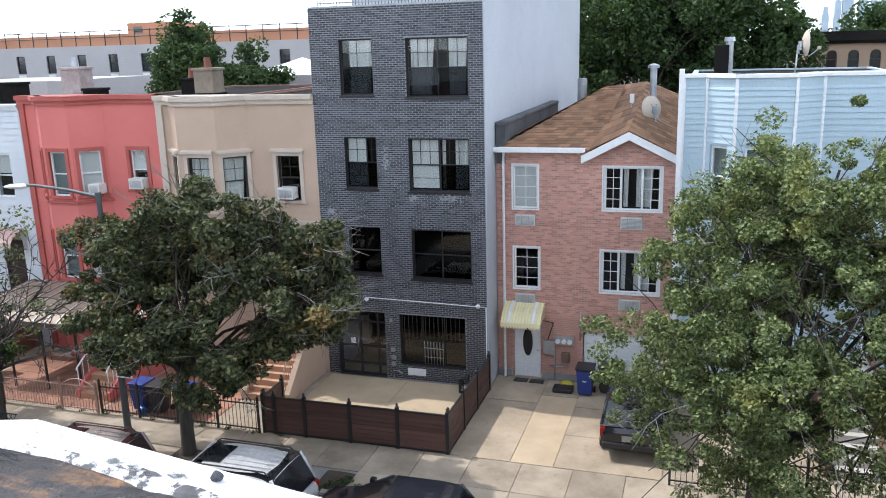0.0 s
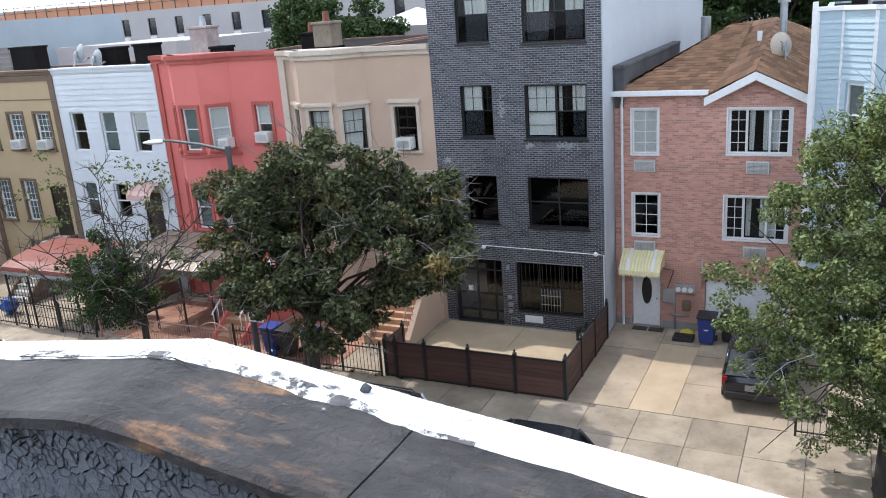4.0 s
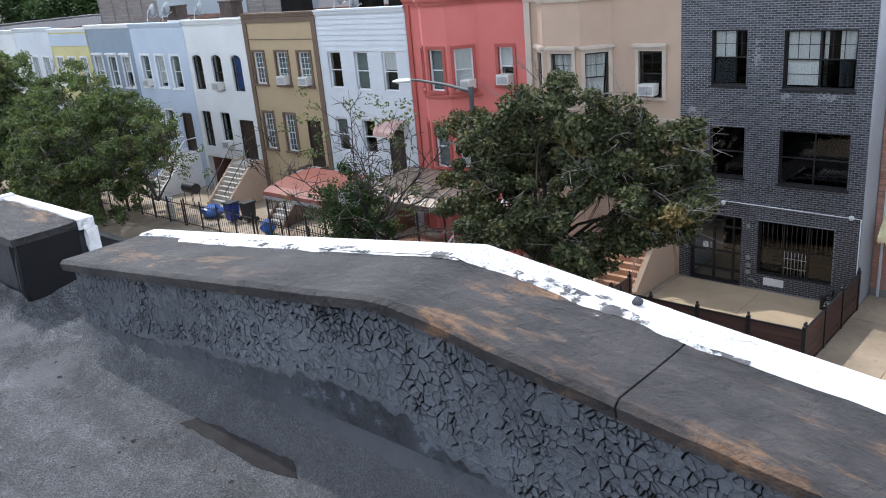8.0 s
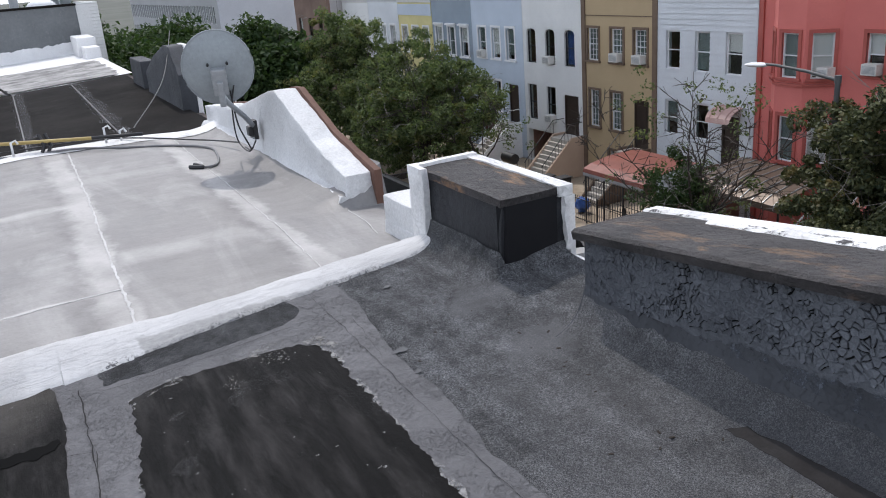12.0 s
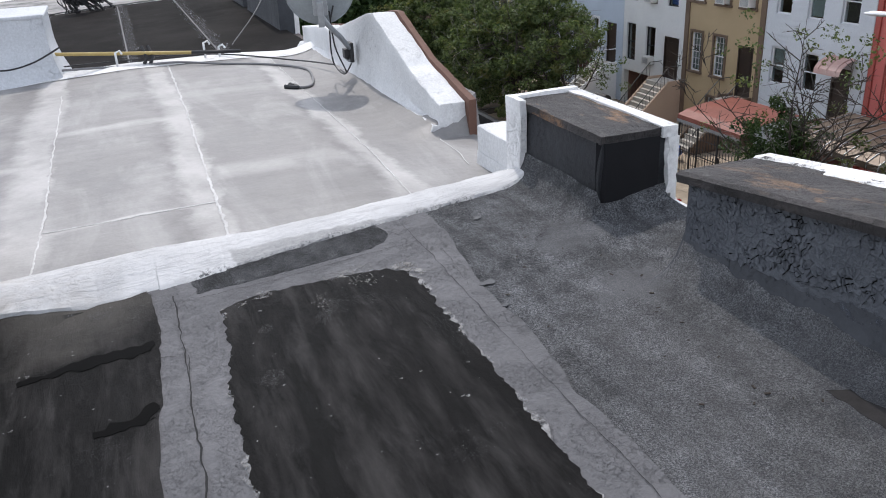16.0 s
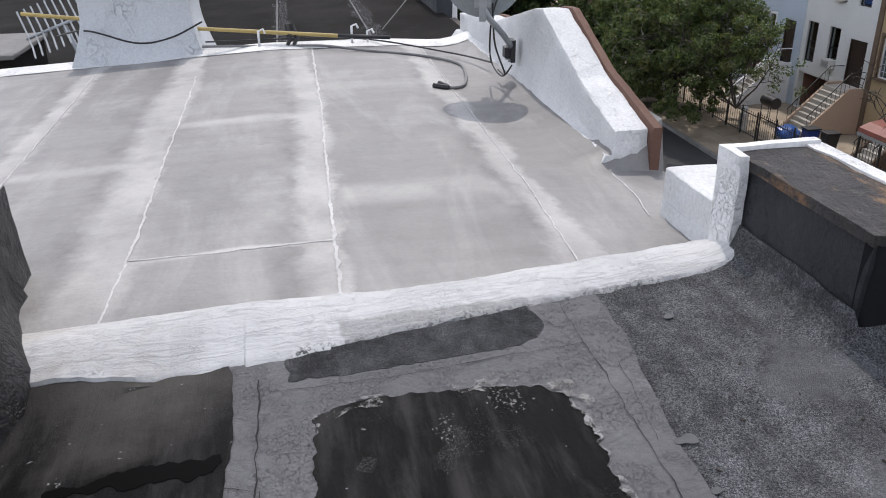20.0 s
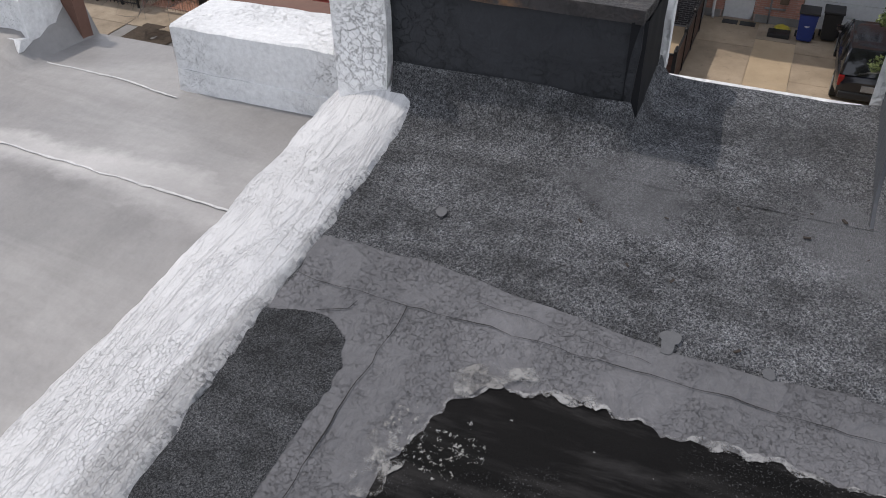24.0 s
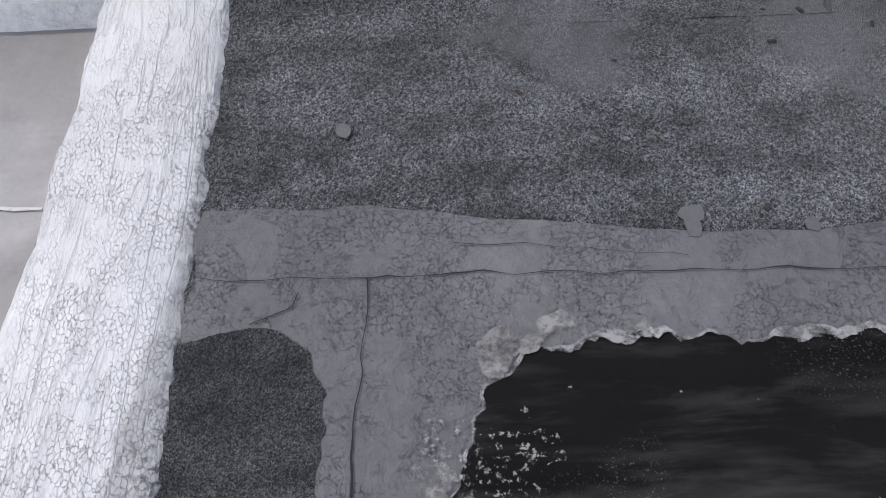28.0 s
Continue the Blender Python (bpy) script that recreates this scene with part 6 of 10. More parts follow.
    for x in (-10.78, -6.85):
        bm = bmesh.new()
        bmesh.ops.create_uvsphere(bm, u_segments=12, v_segments=8, radius=0.075, matrix=Matrix.Translation((x, F - 0.09, z)))
        part("flood_lamp", bm, WHITE, h, "round white floodlight")
    for x, zz, w_ in ((-9.98, 2.1, 0.10), (-9.98, 1.02, 0.14), (-9.98, 0.75, 0.16), (-9.98, 0.52, 0.14)):
        part("meter_box", boxes((x, x + w_, F - 0.08, F - 0.012, zz, zz + 0.15), bevel=0.01), GALV, h)
    part("gas_pipe", tubes(([(-9.9, F - 0.07, 0.1), (-9.9, F - 0.07, 0.35), (-9.72, F - 0.07, 0.35), (-9.6, F - 0.07, 0.25)], 0.03)), GALV, h)
    # roof terrace railing
    part("terrace_floor", boxes((X_DK + 0.02, X_PK - 0.02, F + 0.0, F + 3.0, top + 0.002, top + 0.04)), GALV, h)
    part("railing_top", tubes(([(X_DK + 0.3, F + 0.15, top + 1.0), (X_PK - 0.3, F + 0.15, top + 1.0)], 0.025)), BLACK, h)
    part("railing_base", tubes(([(X_DK + 0.3, F + 0.15, top + 0.14), (X_PK - 0.3, F + 0.15, top + 0.14)], 0.02)), GALV, h)
    post = mesh_of(tubes(([(0, 0, 0), (0, 0, 1.0)], 0.012), sides=6), "railing_post", BLACK)
    for i in range(48):
        shared("railing_post", post, h, T(X_DK + 0.3 + i * (X_PK - X_DK - 0.6) / 47, F + 0.15, top))
    # flaked pale efflorescence
    for cx, cz, rx, rz_ in ((-9.93, zt(6.1), 0.10, 0.55), (-7.75, zt(4.95), 0.34, 0.12), (-12.0, zt(4.4), 0.16, 0.08), (-9.0, zt(4.93), 0.12, 0.07)):
        r = random.Random(int(cx * 100))
        cells = []
        for _ in range(46):
            cells.append((cx + r.gauss(0, rx * 0.5), cz + r.gauss(0, rz_ * 0.5), r.uniform(0.02, 0.09)))
        v, f = brick_mesh([c for c in cells], F - 0.010, 0.05, 0.011, 0.004, 3)
        tagged(raw("pale_crust", v, f, MORTAR_DARK_PALE, h), "pale chalky crust on the bricks", kind="stuff")
    return h


MORTAR_DARK_PALE = surface("chalky_crust", (0.34, 0.35, 0.37), (0.22, 0.23, 0.25), rough=0.95, big=4)
charcoal_house()
# trash hood on the charcoal house's yard
o = thing("vent_pipe", "short black elbow vent pipe standing in the yard", "vent", at=T(-7.35, F - 0.55, 0))
part("pipe", tubes(([(0, 0, -0.02), (0, 0, 0.42), (0.08, 0, 0.52), (0.22, 0, 0.55)], 0.09), sides=12), BLACK, o)
part("rim", tubes(([(0.22, 0, 0.55), (0.26, 0, 0.55)], 0.115), sides=12), BLACK, o)


# ---- the salmon brick house ----
def pink_house():
    y = 26.25
    k = y / F

    def P(x):
        return x * k

    def Z(z):
        return 11.15 + (z + 1.45 - 11.15) * k
    h = thing("brick_house", "two-storey salmon brick house with a shingled gable roof", "house", "row houses", at=T(0, 0, 0))
    x0, x1 = -6.52, -0.70
    eave = Z(6.5)
    W = [(P(-5.67), P(-4.89), Z(4.72), Z(6.08)), (P(-2.88), P(-1.18), Z(4.75), Z(6.06)), (P(-5.65), P(-4.85), Z(2.13), Z(3.47)), (P(-2.92), P(-1.17), Z(2.15), Z(3.47)), (P(-5.66), P(-4.80), 0.0, 2.15), (P(-3.44), P(-0.95), 0.0, Z(0.8))]
    U = [(P(-5.61), P(-4.96), Z(4.17), Z(4.53)), (P(-2.36), P(-1.70), Z(4.16), Z(4.55)), (P(-5.62), P(-4.96), Z(1.62), Z(1.95)), (P(-2.36), P(-1.70), Z(1.60), Z(1.95))]
    wall = part("front_wall", wall_mesh(x1 - x0, eave, W + U, 0.3, x0=x0), MORTAR_PINK, h, at=T(0, y, 0))
    brick_face(h, wall, x0, x1, 0.25, eave - 0.02, W + U, y, BRICK_PINK, lambda x, z: z < 2.2 and x < -3.2, 21)
    part("plinth", boxes((x0, P(-5.66) - 0.09, y - 0.03, y - 0.003, 0, 0.25)), KERB, h)
    part("plinth", boxes((P(-4.80) + 0.09, P(-3.44), y - 0.03, y - 0.003, 0, 0.25)), KERB, h)
    body(h, x0, x1, y, eave + 0.35, 13.0, BRICK_ROUGH, wall_top=eave)
    for i, (a, b, c, d) in enumerate(W[:4]):
        wd, ht = b - a, d - c
        if i in (1, 3):
            wn_ = window(h, T(a, y, c), wd, ht, WHITE, (1, 1), (1, 1), False, (wd * 0.31, wd * 0.66), 0.05, [(wd * 0.34, 0.16, 0.95, "c"), (wd * 0.56, 0.17, 0.95, "c"), (wd * 0.68, 0.3, 0.95, "c")], label="white triple casement window")
            casement_bars(wn_, ht, 0.055, wd * 0.31 - 0.02)
            casement_bars(wn_, ht, wd * 0.66 + 0.02, wd - 0.055)
        else:
            window(h, T(a, y, c), wd, ht, WHITE, (2, 4), (1, 1), False, (), 0.05, [(0.05, wd - 0.1, 0.97, "blind")] if i == 0 else [], label="white window with glazing bars")
        part("window_frame_trim", boxes((a - 0.05, a, y - 0.03, y - 0.001, c - 0.05, d + 0.05), (b, b + 0.05, y - 0.03, y - 0.001, c - 0.05, d + 0.05), (a, b, y - 0.03, y - 0.001, d, d + 0.05), (a, b, y - 0.04, y - 0.001, c - 0.05, c)), WHITE, h)
    for a, b, c, d in U:
        g = part("wall_air_conditioner", boxes((a + 0.01, b - 0.01, y - 0.05, y + 0.2, c + 0.01, d - 0.01), bevel=0.01), ACPLASTIC, h, "pale through-wall air conditioner sleeve")
        bm = bmesh.new()
        for i in range(8):
            quad_box(bm, a + 0.04, b - 0.04, y - 0.058, y - 0.046, c + 0.04 + i * (d - c - 0.08) / 8, c + 0.04 + (i + 0.5) * (d - c - 0.08) / 8)
        for i in (1, 2):
            quad_box(bm, a + (b - a) * i / 3 - 0.008, a + (b - a) * i / 3 + 0.008, y - 0.062, y - 0.046, c + 0.03, d - 0.03)
        part("grille", bm, GALV, g)
    # entrance door with an oval light
    a, b, c, d = W[4]
    dr = panel_door(h, T(a + 0.03, y, 0.02), b - a - 0.06, 2.08, WHITE, "white panelled door with an oval window", ((0.10, 0.36, 0.18, 0.52), (0.48, 0.74, 0.18, 0.52)))
    bm = bmesh.new()
    bmesh.ops.create_circle(bm, cap_ends=True, segments=32, radius=1.0)
    for v in bm.verts:
        v.co = Vector(((b - a - 0.06) / 2 + v.co.x * 0.17, 0.052, 1.25 + v.co.y * 0.50))
    part("oval_light", bm, DARKGLASS, dr, "dark oval door light")
    # awning over the door
    bm = bmesh.new()
    n = 26
    prev = None
    ax0, ax1 = P(-5.93), P(-4.66)
    for i in range(n + 1):
        x = ax0 + (ax1 - ax0) * i / n
        wv = 0.012 * math.cos(i * math.pi)
        cur = [bm.verts.new((x, y - 0.01, 2.72 + wv)), bm.verts.new((x, y - 0.55, 2.50 + wv)), bm.verts.new((x, y - 0.85, 2.22 + wv)), bm.verts.new((x, y - 0.87, 2.06 + 0.035 * math.cos(i * math.pi) + wv))]
        if prev:
            for k2 in range(3):
                bm.faces.new((prev[k2], prev[k2 + 1], cur[k2 + 1], cur[k2]))
        prev = cur
    for x in (ax0, ax1):
        vs = [bm.verts.new(q) for q in ((x, y - 0.01, 2.72), (x, y - 0.55, 2.50), (x, y - 0.85, 2.22), (x, y - 0.01, 2.22))]
        bm.faces.new(vs)
    part("awning", bm, AWN_YELLOW, h, "pale yellow ribbed metal awning")
    for xx in (ax0 + 0.22, ax1 - 0.30):
        bm = bmesh.new()
        vs = [bm.verts.new(q) for q in ((xx, y - 0.02, 2.742), (xx + 0.09, y - 0.02, 2.742), (xx + 0.09, y - 0.55, 2.522), (xx, y - 0.55, 2.522), (xx, y - 0.86, 2.242), (xx + 0.09, y - 0.86, 2.242))]
        bm.faces.new(vs[:4])
        bm.faces.new((vs[3], vs[2], vs[5], vs[4]))
        part("awning_stripe", bm, WHITE, h, "white awning stripe")
    # garage door
    a, b, c, d = W[5]
    bm = bmesh.new()
    for i in range(4):
        quad_box(bm, a + 0.02, b - 0.02, y + 0.10, y + 0.14, i * (d / 4) + 0.008, (i + 1) * d / 4 - 0.008)
    g = part("garage_door", bm, WHITE, h, "white sectional garage door")
    # meters and pipes
    part("meter_box", boxes((P(-4.70), P(-4.32), y - 0.14, y - 0.01, 0.95, 1.42), bevel=0.01), GALV, h)
    m3 = part("meter_panel", boxes((P(-4.32), P(-3.72), y - 0.12, y - 0.01, 1.30, 1.62), bevel=0.01), GALV, h)
    for i in range(3):
        part("meter", tubes(([(P(-4.22) + i * 0.2, y - 0.12, 1.45), (P(-4.22) + i * 0.2, y - 0.20, 1.45)], 0.075), sides=14), WHITE, m3)
    part("gas_meter", boxes((P(-4.1), P(-3.85), y - 0.2, y - 0.01, 0.72, 1.05), bevel=0.04), BROWNTRIM, h)
    part("cable", tubes(([(P(-4.6), y - 0.03, 1.3), (P(-4.38), y - 0.03, 2.05), (P(-4.75), y - 0.03, 2.1)], 0.018)), BLACK, h)
    part("pipe", tubes(([(P(-4.33), y - 0.06, 0.0), (P(-4.33), y - 0.06, 1.3)], 0.025), ([(P(-3.52), y - 0.05, 1.5), (P(-3.52), y - 0.05, 2.5)], 0.02), ([(P(-4.5), y - 0.05, 0.5), (P(-3.9), y - 0.05, 0.52)], 0.03)), GALV, h)
    # gutter, fascia and gable
    xa, xm, xb = P(-6.26), P(-3.41), P(-0.80)
    zg = Z(6.50)
    part("gutter", boxes((xa - 0.1, xm, y - 0.34, y - 0.2, zg, zg + 0.16), bevel=0.02), WHITE, h, "white gutter")
    part("eave_board", boxes((xa - 0.05, xm, y - 0.2, y - 0.003, zg + 0.02, zg + 0.06)), WHITE, h)
    peak, xp = Z(7.14), P(-2.15)
    bm = bmesh.new()
    vs = [bm.verts.new(q) for q in ((xm + 0.1, y, eave - 0.02), (xb, y, eave - 0.02), (xp, y, peak - 0.16))]
    vs2 = [bm.verts.new((v.co.x, y + 0.2, v.co.z)) for v in vs]
    bm.faces.new(vs)
    bm.faces.new(vs2[::-1])
    for i in range(3):
        j = (i + 1) % 3
        bm.faces.new((vs[i], vs[j], vs2[j], vs2[i]))
    part("gable_wall", bm, MORTAR_PINK, h)
    cells = [c for c in brick_run(xm + 0.1, xb, eave - 0.02, peak - 0.2, []) if abs(c[0] + c[2] / 2 - xp) < (peak - 0.2 - c[1] - 0.07) / (peak - 0.16 - eave) * (xb - xm) * 0.47]
    tagged(raw("brickwork", *brick_mesh(cells, y, seed=5), BRICK_PINK, h), kind="stuff")
    for (ax, az), (bx, bz) in (((xm - 0.12, eave - 0.08), (xp, peak)), ((xp, peak), (xb + 0.12, eave - 0.08))):
        bm = bmesh.new()
        q = [(ax, az), (bx, bz), (bx, bz - 0.26), (ax, az - 0.24)]
        f1 = [bm.verts.new((px, y - 0.36, pz)) for px, pz in q]
        f2 = [bm.verts.new((px, y - 0.32, pz)) for px, pz in q]
        bm.faces.new(f1)
        bm.faces.new(f2[::-1])
        for i in range(4):
            j = (i + 1) % 4
            bm.faces.new((f1[i], f1[j], f2[j], f2[i]))
        part("barge_board", bm, WHITE, h, "white barge board")
    # roof planes with courses of shingles
    yr, zr_ = 33.5, Z(6.5) + 2.2
    xl, xr = x0 + 0.3, x1 - 0.05

    def plane(corners, n, name):
        """Courses of shingles over a four-cornered slope (front left, front right, back right, back left)."""
        a, b, c, d = (Vector(v) for v in corners)
        r = random.Random(7)
        verts, faces = [], []
        for i in range(n):
            t0, t1 = i / n, (i + 1.15) / n
            l0, r0, l1, r1 = a.lerp(d, t0), b.lerp(c, t0), a.lerp(d, min(1, t1)), b.lerp(c, min(1, t1))
            w = (r0 - l0).length
            m_ = max(1, int(w / 0.32))
            off = 0.5 if i % 2 else 0
            for j in range(m_):
                u0, u1 = max(0, (j + off) / m_), min(1, (j + off + 0.97) / m_)
                q = [l0.lerp(r0, u0), l0.lerp(r0, u1), l1.lerp(r1, u1), l1.lerp(r1, u0)]
                lift = r.uniform(0.014, 0.026)
                base = len(verts)
                verts += [tuple(q[0] + Vector((0, 0, lift))), tuple(q[1] + Vector((0, 0, lift))), tuple(q[2] + Vector((0, 0, 0.006))), tuple(q[3] + Vector((0, 0, 0.006))), tuple(q[0]), tuple(q[1])]
                faces += [(base, base + 1, base + 2, base + 3), (base + 4, base + 5, base + 1, base)]
        s = raw("shingles", verts, faces, SHINGLE, h)
        tagged(s, kind="stuff")
        bm = bmesh.new()
        bm.faces.new([bm.verts.new(v - Vector((0, 0, 0.012))) for v in (a, b, c, d)])
        part(name, bm, SHINGLE, h)
    zf = zg + 0.10
    ridge_z = 9.55
    plane(((xl - 0.25, y - 0.3, zf), (xm + 0.3, y - 0.3, zf), (xp - 0.7, 32.0, ridge_z), (xl + 2.6, 32.0, ridge_z)), 26, "roof_slope")
    plane(((xm - 0.15, y - 0.34, eave - 0.04), (xp, y - 0.34, peak + 0.03), (xp, 34.0, ridge_z + 0.05), (xm + 0.25, 32.0, ridge_z)), 9, "roof_slope")
    plane(((xp, y - 0.34, peak + 0.03), (xb + 0.1, y - 0.34, eave - 0.04), (xb + 0.1, 34.0, eave + 1.15), (xp, 34.0, ridge_z + 0.05)), 24, "roof_slope")
    plane(((xl - 0.1, y + 0.3, zf + 0.2), (xl + 2.6, 32.0, ridge_z), (xl + 2.6, 38.0, ridge_z), (xl - 0.1, 38.0, zf + 0.2)), 8, "roof_slope")
    # fire wall along the charcoal house
    bm = boxes((x0 + 0.03, x0 + 0.32, y - 0.05, y + 10.0, eave - 0.4, Z(7.28)))
    part("party_wall", bm, PARTYGREY, h, "dark tarred party wall with a rounded coping")
    part("party_coping", boxes((x0 + 0.0, x0 + 0.36, y - 0.12, y + 10, Z(7.28) + 0.002, Z(7.28) + 0.14), bevel=0.05), PARTYGREY, h)
    # downpipe
    part("downpipe", tubes(([(x0 + 0.32, y - 0.28, zg), (x0 + 0.26, y - 0.08, zg - 0.35), (x0 + 0.26, y - 0.08, 0.15), (x0 + 0.3, y - 0.25, 0.06)], 0.045)), WHITE, h, "white downpipe")
    # chimneys and a vent
    part("flue_pipe", tubes(([(P(-1.53) * 1.17, 31.0, 8.6), (P(-1.53) * 1.17, 31.0, 10.2)], 0.12), sides=12), GALV, h, "tall galvanised flue")
    part("flue_cap", tubes(([(P(-1.53) * 1.17, 31.0, 10.2), (P(-1.53) * 1.17, 31.0, 10.3), (P(-1.53) * 1.17, 31.0, 10.36)], [0.2, 0.2, 0.05]), sides=12), GALV, h)
    part("vent_pipe", tubes(([(-2.55, 30.2, 8.8), (-2.55, 30.2, 9.35)], 0.08), sides=10), WHITE, h)
    part("flue_pipe", tubes(([(-5.05, 35.5, 8.4), (-5.05, 35.5, 9.7)], 0.2), sides=12), GALV, h)
    return h


def dish_thing(m, r=0.42, label="grey satellite dish on a bent tube", parent=None, mat=None):
    """A dish antenna: reflector, bracket, feed arm and mast; it looks along the local -y."""
    o = thing("satellite_dish", label, "satellite dish", "satellite dishes", at=m)
    mat = mat or DISH
    bm = bmesh.new()
    rings = []
    for i in range(7):
        rr = r * i / 6
        ring = [bm.verts.new((rr * math.cos(a) * 0.95, -0.16 * (rr / r) ** 2 * r / 0.42, rr * math.sin(a) * 1.05)) for a in (2 * math.pi * k / 32 for k in range(32))] if i else [bm.verts.new((0, 0, 0))]
        rings.append(ring)
    for k in range(32):
        bm.faces.new((rings[0][0], rings[1][k], rings[1][(k + 1) % 32])).smooth = True
    for a, b in zip(rings[1:], rings[2:]):
        for k in range(32):
            bm.faces.new((a[k], b[k], b[(k + 1) % 32], a[(k + 1) % 32])).smooth = True
    d = part("reflector", bm, mat, o)
    part("rim", tubes(([(r * math.cos(a) * 0.95, -0.16 * r / 0.42, r * math.sin(a) * 1.05) for a in (2 * math.pi * k / 32 for k in range(33))], 0.008), sides=6), mat, o)
    part("bracket", boxes((-0.07, 0.07, 0.0, 0.09, -0.20, 0.06), (-0.03, 0.03, 0.05, 0.13, -0.30, -0.05), bevel=0.012), GALV, o)
    bolt = mesh_of(tubes(([(0, -0.01, 0), (0, 0.03, 0)], 0.013), sides=6), "bolt", BLACK)
    for x, z in ((-0.09, 0.09), (0.09, 0.09), (-0.06, -0.12), (0.06, -0.12)):
        shared("bolt", bolt, o, T(x, 0.0, z))
    part("feed_arm", tubes(([(0, 0.03, -r * 0.9), (0, -0.25, -r * 1.0), (0, -0.5, -r * 0.45)], 0.016)), GALV, o)
    part("feed_horn", boxes((-0.04, 0.04, -0.56, -0.46, -r * 0.45 - 0.03, -r * 0.45 + 0.06), bevel=0.015), mat, o)
    return o


DISH = surface("grey_dish_paint", (0.30, 0.33, 0.345), (0.25, 0.275, 0.29), rough=0.5, big=3)
pink_house()
o = dish_thing(pose(-1.70, 28.6, 9.0, 10, 0, 215), 0.38, "cream satellite dish on a shingled roof", mat=CREAM)
part("mast", tubes(([(0, 0.1, -0.2), (0.1, 0.2, -0.75)], 0.02), ([(0.1, 0.2, -0.3), (-0.35, 0.3, -0.72)], 0.012)), GALV, o)


# ---- row houses in wood siding and stucco ----
def face_windows(h, rows, y, mat, cover=None, trim=None, trim_mat=None, arch=False, grid=(1, 1), grid_low=(1, 1), head=0.0, inset=0.08, t=0.11):
    r = random.Random(len(rows) * 7 + int(abs(rows[0][0]) * 10))
    for i, (a, b, c, d) in enumerate(rows):
        wd, ht = b - a, d - c
        cv = cover
        if cv is None:
            k = r.random()
            cv = [(0.05, wd - 0.1, r.uniform(0.45, 0.98), "blind" if k < 0.5 else "dark")] if k < 0.8 else []
        window(h, T(a, y, c), wd, ht, mat, grid, grid_low, True, (), inset, cv)
        if trim:
            casing(h, T(a, y, c), wd, ht, trim_mat, t, 0.05, 0.09, head)


def arch_fill(h, rows, y, mat, rise=0.22):
    """Closes the upper corners of square openings to a low arch."""
    for a, b, c, d in rows:
        bm = bmesh.new()
        n = 10
        w = b - a
        pts = [(a + w * i / n, d - rise * (1 - math.sqrt(max(0, 1 - (2 * i / n - 1) ** 2)))) for i in range(n + 1)]
        for yy in (y - 0.015, y + 0.10):
            top = [bm.verts.new((px, yy, d + 0.002)) for px, pz in pts]
            low = [bm.verts.new((px, yy, pz)) for px, pz in pts]
            for i in range(n):
                bm.faces.new((low[i], low[i + 1], top[i + 1], top[i]))
        bm.verts.ensure_lookup_table()
        k = n + 1
        for i in range(n):
            bm.faces.new((bm.verts[k + i], bm.verts[k + i + 1], bm.verts[3 * k + i + 1], bm.verts[3 * k + i]))
        part("arch_head", bm, mat, h)


def cornice(h, x0, x1, y, z, mat, out=0.25, tall=0.3):
    part("cornice", boxes((x0, x1, y - out, y + 0.3, z - 0.08, z), (x0, x1, y - out * 0.6, y - 0.002, z - 0.2, z - 0.082), (x0, x1, y - out * 0.25, y - 0.002, z - tall, z - 0.202)), mat, h)


def siding_house(x0, x1, top, mat, rows, label, doors=(), frame=None, trim=None, name="row_house", arch=False, grid=(1, 1), grid_low=(1, 1), step=0.155, head=0.0, wallmat=None, flat=False, corn=None, depth=14.0, cover=None, trim_mat=None, y=25.0, voids=()):
    h = thing(name, label, "house", "row houses", at=T(0, 0, 0))
    holes = list(rows) + list(doors) + list(voids)
    part("front_wall", wall_mesh(x1 - x0, top, holes, 0.3, x0=x0), wallmat or mat, h, at=T(0, y, 0))
    if not flat:
        part("siding", clapboards(x0 + 0.06, x1 - 0.06, 0.1, top - 0.25, holes, y, step), mat, h)
        part("corner_board", boxes((x0, x0 + 0.058, y - 0.028, y - 0.001, 0.1, top - 0.01)), mat, h)
        part("corner_board", boxes((x1 - 0.058, x1, y - 0.028, y - 0.001, 0.1, top - 0.01)), mat, h)
    face_windows(h, rows, y, frame or WHITE, cover, trim, trim_mat or mat, arch, grid, grid_low, head)
    if arch:
        arch_fill(h, [q for q in rows if q[2] > 5], y, mat)
    cornice(h, x0, x1, y, top + 0.05, corn or mat, 0.14, 0.25)
    body(h, x0, x1, y, top, depth)
    for a, b, c, d in doors:
        panel_door(h, T(a + 0.07, y, c), b - a - 0.14, d - c - 0.08, DOORDARK, "dark front door behind a security gate")
    return h


DOORDARK = surface("dark_brown_door", (0.045, 0.03, 0.024), (0.03, 0.022, 0.018), rough=0.4, big=2)

# white and ice-coloured house with plain sashes
siding_house(-30.10, -24.46, 9.45, SIDE_ICE, [(-29.56, -28.7, 6.02, 7.65), (-27.81, -26.95, 5.98, 7.65), (-26.08, -25.2, 5.98, 7.65), (-29.6, -28.76, 3.1, 4.63), (-27.8, -26.93, 3.1, 4.63)],
             "two-storey row house in ice-white siding with plain sash windows", [(-26.15, -25.18, 2.15, 4.3)], step=0.23)
